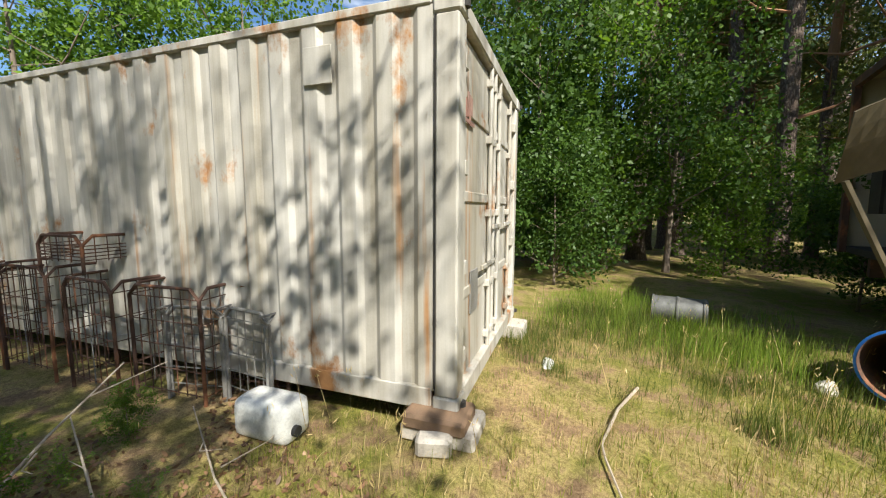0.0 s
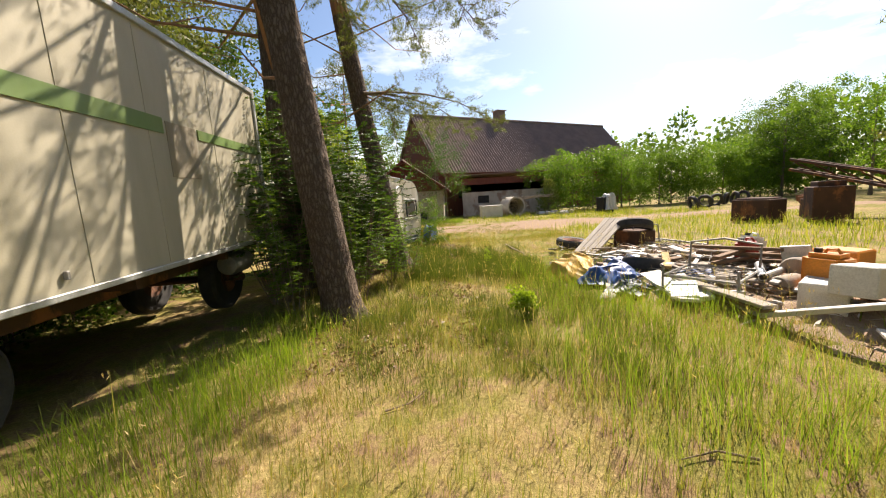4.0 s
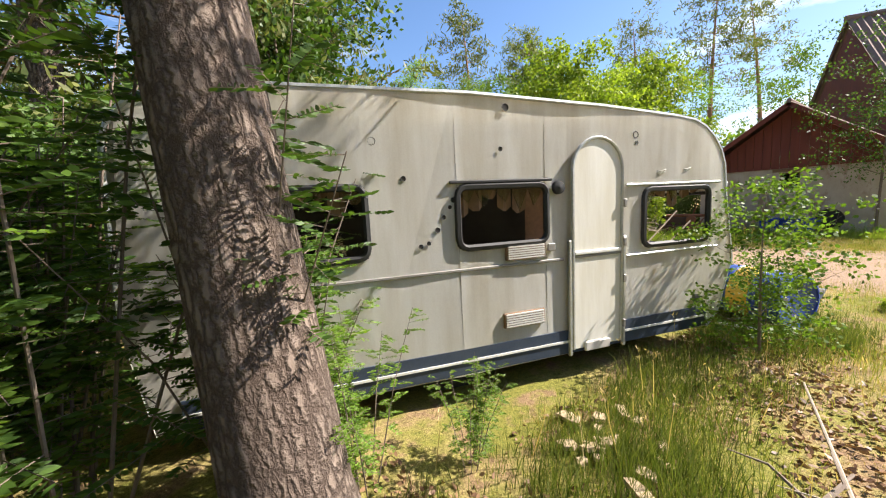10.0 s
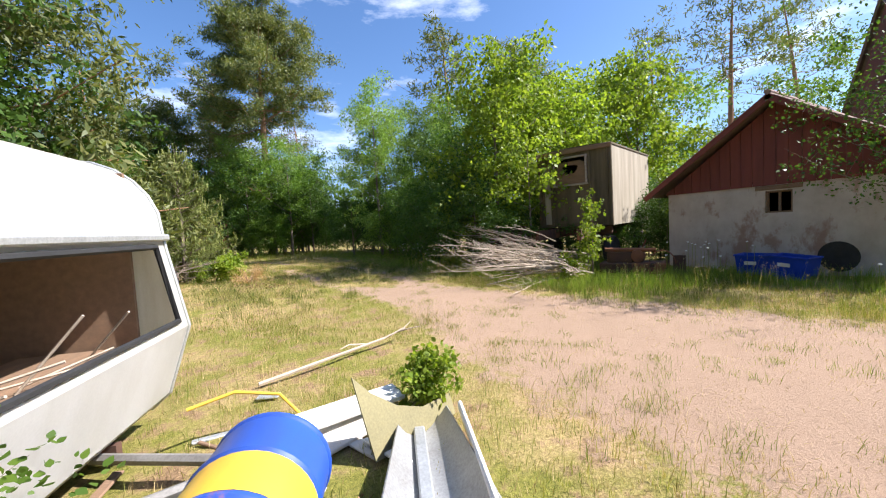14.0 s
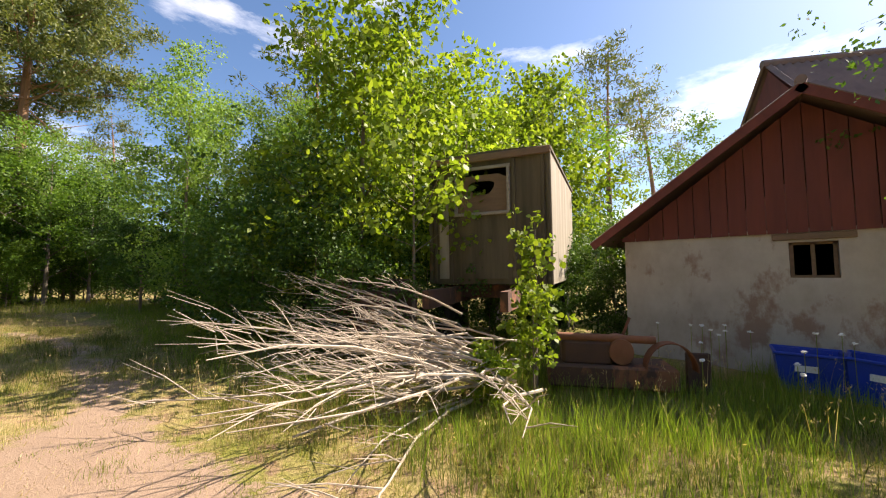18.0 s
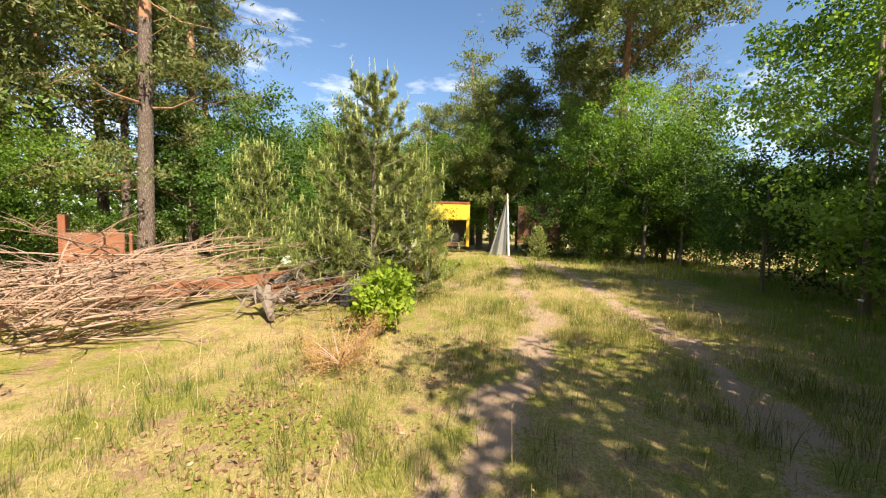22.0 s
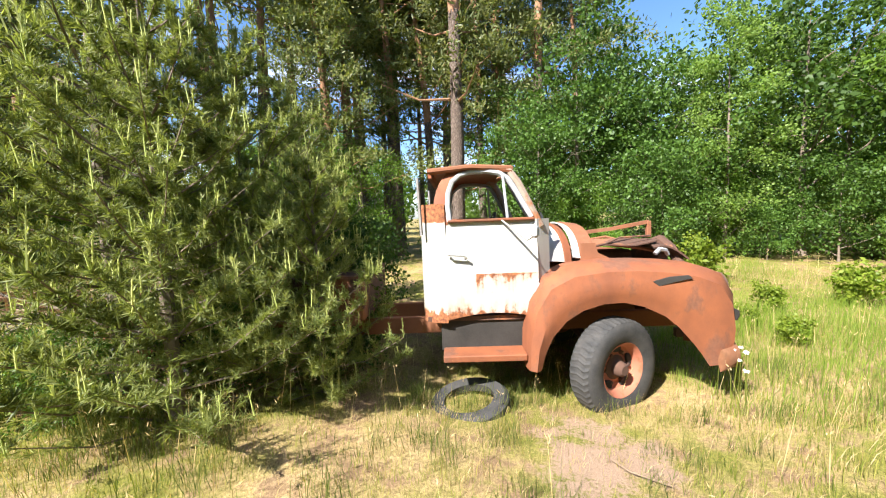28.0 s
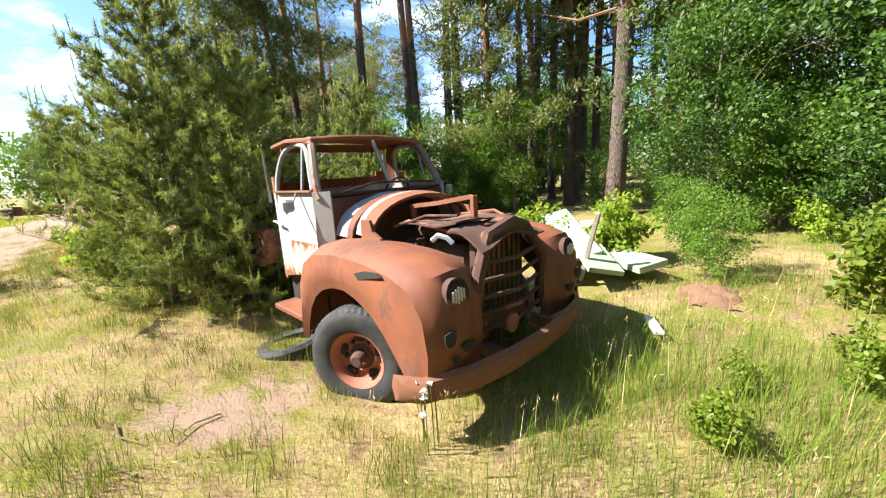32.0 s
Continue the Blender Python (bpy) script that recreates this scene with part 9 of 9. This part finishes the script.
brush(9.4, 19.6, radians(200), 22, 1.9, "red_twig", "dead brown branch rising from a brush heap", 85, 0.6, 1.6, 0.015, "brown brushwood", 1.2)
stump = thing("uprooted_stump", at(11.8, 19.9, 0), "grey uprooted stump with bare roots", "stump")
for k in range(9):
    t = k * 0.72
    part("root", tube(B(), [(0.1 * math.cos(t), 0.1 * math.sin(t), 0.3), (0.35 * math.cos(t), 0.35 * math.sin(t), 0.35 + 0.2 * math.sin(k * 2.1)), (0.6 * math.cos(t + 0.3), 0.6 * math.sin(t + 0.3), 0.12 + 0.2 * (k % 3))], [0.05, 0.03, 0.008], 6), M["twig"], stump, smooth=True)
part("butt", tube(B(), [(0.5, -0.3, 0.08), (0, 0, 0.3), (-0.2, 0.2, 0.5)], [0.06, 0.1, 0.06], 8), M["twig"], stump, smooth=True)


def dead_bush(x, y, s):
    rnd, npr = random.Random(3), np.random.RandomState(3)
    root = thing("dead_pine_branch", at(x, y, G(x, y)), "withered orange-brown pine branch lying in the grass", "branch")
    bm, P = B(), []
    for k in range(16):
        a, ln = k * 0.9, s * rnd.uniform(0.5, 1.0)
        e = Vector((math.cos(a) * ln * 0.75, math.sin(a) * ln * 0.6, rnd.uniform(0.15, 0.8) * s))
        tube(bm, [(0, 0, 0.05), e * 0.5 + Vector((0, 0, 0.05)), e], [0.012, 0.008, 0.003], 5)
        P += [tuple(e * u) for u in (0.5, 0.65, 0.8, 0.9, 1.0)]
    part("twigs_frame", bm, M["red_twig"], root)
    C = np.array(P)
    Q = np.repeat(C, 60, 0) + npr.normal(scale=0.08 * s, size=(len(C) * 60, 3))
    Q[:, 2] = np.maximum(Q[:, 2], 0.02)
    v, f = blades(Q, npr.normal(size=Q.shape), npr.uniform(0.035, 0.07, len(Q)), 0.005, rnd=npr)
    ob = new("dead_needles", cut_mesh("dead_needles", v, f, M["dead_leaf"]))
    ob.parent = root


dead_bush(14.75, 18.5, 0.8)

# end of the track
ym = thing("yellow_loader_frame", at(5.5, 38.3, 0, 22), "yellow steel loader frame with a dark opening", "machine")
part("top_panel", box(B(), (1.45, 0, 2.85), (2.9, 0.9, 1.25), bevel=0.04), M["yellow"], ym)
for x in (0.12, 2.78):
    part("side_post", box(B(), (x, 0, 1.35), (0.22, 0.8, 1.9), bevel=0.03), M["yellow"], ym)
# shade of the opening, painted as a near-black panel
part("dark_inside", box(B(), (1.45, 0.35, 1.4), (2.5, 0.1, 1.8)), M["dark"], ym)
part("cross_beam", box(B(), (1.45, -0.1, 0.55), (2.9, 0.5, 0.3), bevel=0.03), M["rust_dark"], ym)
part("top_edge", box(B(), (1.45, -0.47, 3.4), (2.9, 0.05, 0.14), bevel=0.01), M["rust_orange"], ym)
sail = thing("grey_tarpaulin_tent", at(11.4, 37.4, 0, 15), "grey tarpaulin hung from a leaning pole", "tarpaulin")
part("cloth", sheet(B(), 10, 12, lambda u, v: Vector((-1.05 * (1 - v) * u + 0.0, 0.25 * math.sin(u * 9) * (1 - v), 0.1 + 3.6 * v - 0.15 * u)), 0.01), M["silver"], sail, smooth=True)
part("pole", tube(B(), [(0.18, 0, 0), (0.0, 0, 3.85)], [0.07, 0.04], 8), M["board_white"], sail)
scrap("dark_trailer", (("bed", (0, 0, 0.95), (2.4, 1.8, 0.2), "rust"), ("side", (0, -0.9, 2.1), (2.4, 0.06, 2.0), "rust_dark"), ("front", (1.2, 0, 2.1), (0.06, 1.8, 2.0), "rust_dark"), ("under", (0, 0, 0.5), (1.8, 1.2, 0.5), "dark")), at(13.0, 38.8, 0, 12), "dark boxy trailer under the trees", "trailer")

# beyond the truck
for k, (x, y, z, s, rz, ry, rx) in enumerate(((7.4, 25.9, 0.55, (1.5, 0.6, 0.06), 60, 20, 15), (6.9, 25.4, 0.5, (1.6, 0.5, 0.06), 75, -10, 25), (7.6, 26.6, 0.3, (1.1, 0.5, 0.08), 50, 10, -10), (7.9, 26.1, 0.25, (1.0, 0.4, 0.08), 30, -14, 20), (7.1, 26.9, 0.2, (0.9, 0.5, 0.1), 70, 0, 8))):
    board(x, y, z, s, rz, ry, rx, "mint", "pale green metal panel heaped behind the truck", "green_sheet")
M["dirt"] = plain("reddish_soil", (0.26, 0.14, 0.08), (0.17, 0.09, 0.05), 0.95, scale=9, bump=1.0, fine=60, dist=0.03)
solo("earth_mound", sheet(B(), 14, 14, lambda u, v: Vector(((u - 0.5) * 0.9, (v - 0.5) * 0.8, 0.14 * max(0.0, 1 - (2 * u - 1) ** 2 - (2 * v - 1) ** 2) ** 0.7 - 0.03 + 0.03 * math.sin(17 * u) * math.sin(13 * v)))), M["dirt"], at(7.2, 28.0, G(7.2, 28.0), 20), "small brown earth mound in the weeds", "mound", smooth=True)
board(8.6, 28.0, -0.08, (0.45, 0.10, 0.04), 40, 0, 0, "board_white", "pale board on the ground")
board(7.9, 26.7, 0.5, (0.08, 0.06, 1.1), 20, 8, -14, "wood_grey", "grey stake standing in scrap", "stake")

# ---- grass and flowers ----
def grass_field(name, n, regions, hmin, hmax, width, mat_, label, seed, clump=9, sand_max=0.42, bend=0.45, spread=0.07):
    """Blades in tufts over the meadow, none on the bare track."""
    npr = np.random.RandomState(seed)
    X, Y = [], []
    tot = sum(w for *_, w in regions)
    for x0, x1, y0, y1, w in regions:
        k = int(n / clump * w / tot)
        X.append(npr.uniform(x0, x1, k))
        Y.append(npr.uniform(y0, y1, k))
    x, y = np.concatenate(X), np.concatenate(Y)
    patch = 0.5 + 0.5 * np.sin(x * 1.3 + 2 * np.sin(y * 0.7)) * np.sin(y * 1.1 + 1.5 * np.sin(x * 0.9))
    keep = (track_mask(x, y) + npr.uniform(-0.16, 0.16, len(x)) < sand_max) & (npr.uniform(0, 1, len(x)) < 0.35 + 0.65 * patch)
    x, y, patch = x[keep], y[keep], patch[keep]
    k = len(x)
    th = npr.uniform(0.6, 1.25, k) * (0.65 + 0.7 * patch)
    x, y, th = np.repeat(x, clump) + npr.normal(scale=spread, size=k * clump), np.repeat(y, clump) + npr.normal(scale=spread, size=k * clump), np.repeat(th, clump)
    h = npr.uniform(hmin, hmax, len(x)) * th
    base = np.stack([x, y, land(x, y) - 0.01], 1)
    a, lean = npr.uniform(0, 2 * np.pi, len(x)), npr.uniform(0.05, bend, len(x))
    out = np.stack([np.cos(a) * lean, np.sin(a) * lean, np.zeros(len(x))], 1)
    side = np.stack([-np.sin(a + 0.8), np.cos(a + 0.8), np.zeros(len(x))], 1) * (width * npr.uniform(0.6, 1.3, len(x)))[:, None]
    up = np.array([0, 0, 1.0])
    mid = base + out * h[:, None] * 0.35 + up * h[:, None] * 0.6
    tip = base + out * h[:, None] * 1.1 + up * h[:, None]
    V = np.stack([base - side, base + side, mid + side * 0.7, tip, mid - side * 0.7], 1).reshape(-1, 3)
    F = np.arange(5 * len(x)).reshape(-1, 5)
    return tagged(new(name, cut_mesh(name, V, F, M[mat_])), label, "grass", kind="stuff")


near = [(-3.5, 1.5, 1.5, 8.0, 3.0), (0.5, 7.5, 0.5, 7.5, 5.0), (6.5, 14.0, 1.0, 6.6, 4.5), (13.5, 18.0, 1.0, 12.0, 3.2), (19.5, 25.5, 5.0, 14.0, 6.0), (12.5, 21.0, 12.0, 24.0, 6.0), (9.0, 19.0, 21.0, 32.0, 7.0), (4.5, 12.0, 27.0, 33.0, 3.0)]
grass_field("meadow_grass", 380000, near, 0.03, 0.14, 0.0021, "grass", "green and yellowing meadow grass", 1, clump=12)
grass_field("dry_grass", 280000, near, 0.03, 0.12, 0.0022, "straw", "short straw-coloured dry grass", 2, clump=8, sand_max=0.52, bend=1.1)
grass_field("tall_grass", 84000, [(20.3, 25.0, 8.5, 13.8, 4.0), (20.0, 23.0, 14, 32, 5.0), (8.0, 11.0, 27.5, 31.0, 1.5), (-2.0, 5.5, 6.7, 8.0, 2.5), (23.5, 25.6, 4.5, 9.0, 2.5), (3.0, 12.0, 27.5, 32.0, 2.0), (-3.6, -0.6, 6.8, 9.2, 1.2), (2.0, 8.0, 2.0, 4.2, 1.2)], 0.15, 0.36, 0.0026, "grass_green", "tall green grass in tufts", 3, clump=9, bend=0.5, spread=0.12)
grass_field("far_meadow_grass", 40000, [(8, 24, -10, 1, 5.0), (18, 31, -8, 4, 4.0), (10, 22, 30, 40, 3.0), (-2, 6, -8, 1, 2.5)], 0.1, 0.34, 0.009, "grass", "far meadow grass", 4, clump=6, spread=0.16)
grass_field("track_tufts", 60000, [(14.5, 21.5, 2.0, 13.0, 3.0), (15, 20, 13, 26, 2.0)], 0.025, 0.10, 0.002, "grass", "small tufts on the sandy track", 5, clump=44, sand_max=0.78, bend=0.9, spread=0.08)
grass_field("sand_straw", 40000, [(14.5, 21.5, 2.0, 13.0, 3.0), (15, 20, 13, 26, 2.0), (9.5, 14.5, 4.6, 6.6, 1.2)], 0.015, 0.06, 0.0022, "straw", "bits of dead straw on the sandy track", 6, clump=14, sand_max=0.95, bend=2.2, spread=0.16)
grass_field("tussock_grass", 130000, [(7.3, 11.0, 3.4, 6.0, 3.2), (3.0, 7.5, 3.0, 6.4, 1.2), (9.0, 13.6, 5.6, 6.5, 1.6), (13.5, 15.0, 5.4, 6.6, 0.6), (-3.4, 1.0, 5.5, 8.0, 1.6), (20.0, 24.5, 8.0, 12.0, 1.2), (13.0, 20.5, 13.0, 23.0, 1.6), (10.5, 16.0, 23.0, 31.0, 1.1)], 0.10, 0.27, 0.0024, "grass_dark", "darker tussocks of older grass", 15, clump=40, bend=0.6, spread=0.085)


def fallen_leaves(n, regions, seed):
    """Brown leaves and needles lying flat under the trees."""
    npr = np.random.RandomState(seed)
    P = []
    for x0, x1, y0, y1, w in regions:
        k = int(n * w / sum(r[4] for r in regions))
        x, y = npr.uniform(x0, x1, k), npr.uniform(y0, y1, k)
        keep = np.sin(x * 2.3 + 1.7 * np.sin(y * 1.9)) * np.sin(y * 2.7 + x) + npr.uniform(-0.5, 0.5, k) > -0.05
        x, y = x[keep], y[keep]
        P.append(np.stack([x, y, land(x, y) + npr.uniform(0.004, 0.03, len(x))], 1))
    P = np.concatenate(P)
    D = npr.normal(size=P.shape) * (1, 1, 0.35)
    v, f = blades(P, D, npr.uniform(0.025, 0.06, len(P)), 0.022, rnd=npr, fold=0.05, oval=True)
    return tagged(new("fallen_leaves", cut_mesh("fallen_leaves", v, f, M["leaf_brown"])), "brown fallen leaves scattered under the trees", "leaf litter", kind="stuff")


fallen_leaves(26000, [(7.6, 9.8, 5.0, 7.0, 2.2), (9.5, 14.8, 4.6, 6.6, 4.0), (3.5, 7.6, 4.6, 7.2, 2.0), (-4.6, -1.8, 1.6, 3.6, 2.0), (14.2, 16.2, 16.5, 20.5, 1.2), (20.5, 23.5, 9.6, 12.4, 1.0)], 17)


def seed_heads(n, regions, seed):
    npr = np.random.RandomState(seed)
    V, F, bmv = [], [], 0
    xs, ys = [], []
    for x0, x1, y0, y1, w in regions:
        k = int(n * w / sum(r[4] for r in regions))
        xs.append(npr.uniform(x0, x1, k)), ys.append(npr.uniform(y0, y1, k))
    x, y = np.concatenate(xs), np.concatenate(ys)
    keep = (track_mask(x, y) < 0.3) & (np.abs(x - 18) + np.abs(y - 6) > 6)
    x, y = x[keep], y[keep]
    h = npr.uniform(0.3, 0.62, len(x))
    b = np.stack([x, y, land(x, y)], 1)
    d = np.stack([npr.normal(scale=0.14, size=len(x)), npr.normal(scale=0.14, size=len(x)), np.ones(len(x))], 1)
    v1, f1 = blades(b, d, h, 0.005, rnd=npr)
    top = b + d / np.linalg.norm(d, axis=1)[:, None] * h[:, None] * 0.82
    top, dd = np.repeat(top, 5, 0), np.repeat(d, 5, 0)
    top = top + npr.normal(scale=0.02, size=top.shape)
    v2, f2 = blades(top, dd + npr.normal(scale=0.5, size=dd.shape), 0.04, 0.007, rnd=npr)
    me = cut_mesh("seed_heads", np.concatenate([v1, v2]), np.concatenate([f1, f2 + len(v1)]), M["straw"])
    return tagged(new("seed_heads", me), "pale flowering grass stalks with seed heads", "grass", kind="stuff")


seed_heads(2600, near + [(8, 24, -8, 2, 4.0)], 8)


def white_flowers(cx, cy, n, seed, z=0.55, s=0.35):
    rnd = random.Random(seed)
    root = thing("white_flowers", at(cx, cy, G(cx, cy)), "white-flowering weed with small clustered heads", "flowers", "white flowers")
    bm, pet = B(), []
    for k in range(n):
        x, y, h = rnd.gauss(0, s), rnd.gauss(0, s), z * rnd.uniform(0.7, 1.2)
        part("stalk", tube(B(), [(x, y, 0), (x + rnd.gauss(0, 0.05), y, h)], 0.004, 4), M["grass"], root)
        fb = B()
        bmesh.ops.create_icosphere(fb, subdivisions=2, radius=0.022, matrix=Matrix.Translation((x, y, h)) @ Matrix.Diagonal((1, 1, 0.45, 1)))
        for v in fb.verts:
            v.co += Vector((rnd.gauss(0, 0.007), rnd.gauss(0, 0.007), rnd.gauss(0, 0.006)))
        part("flower_head", fb, M["flower"], root)
    bm.free()


white_flowers(11.4, 27.75, 9, 1, 0.5, 0.07)
for k, (x, y) in enumerate(((20.9, 17.5), (21.2, 19.0), (20.8, 15.4), (24.2, 9.4), (23.6, 8.6), (24.0, 5.8), (21.0, 20.6))):
    white_flowers(x, y, 8, 10 + k, 0.8, 0.4)
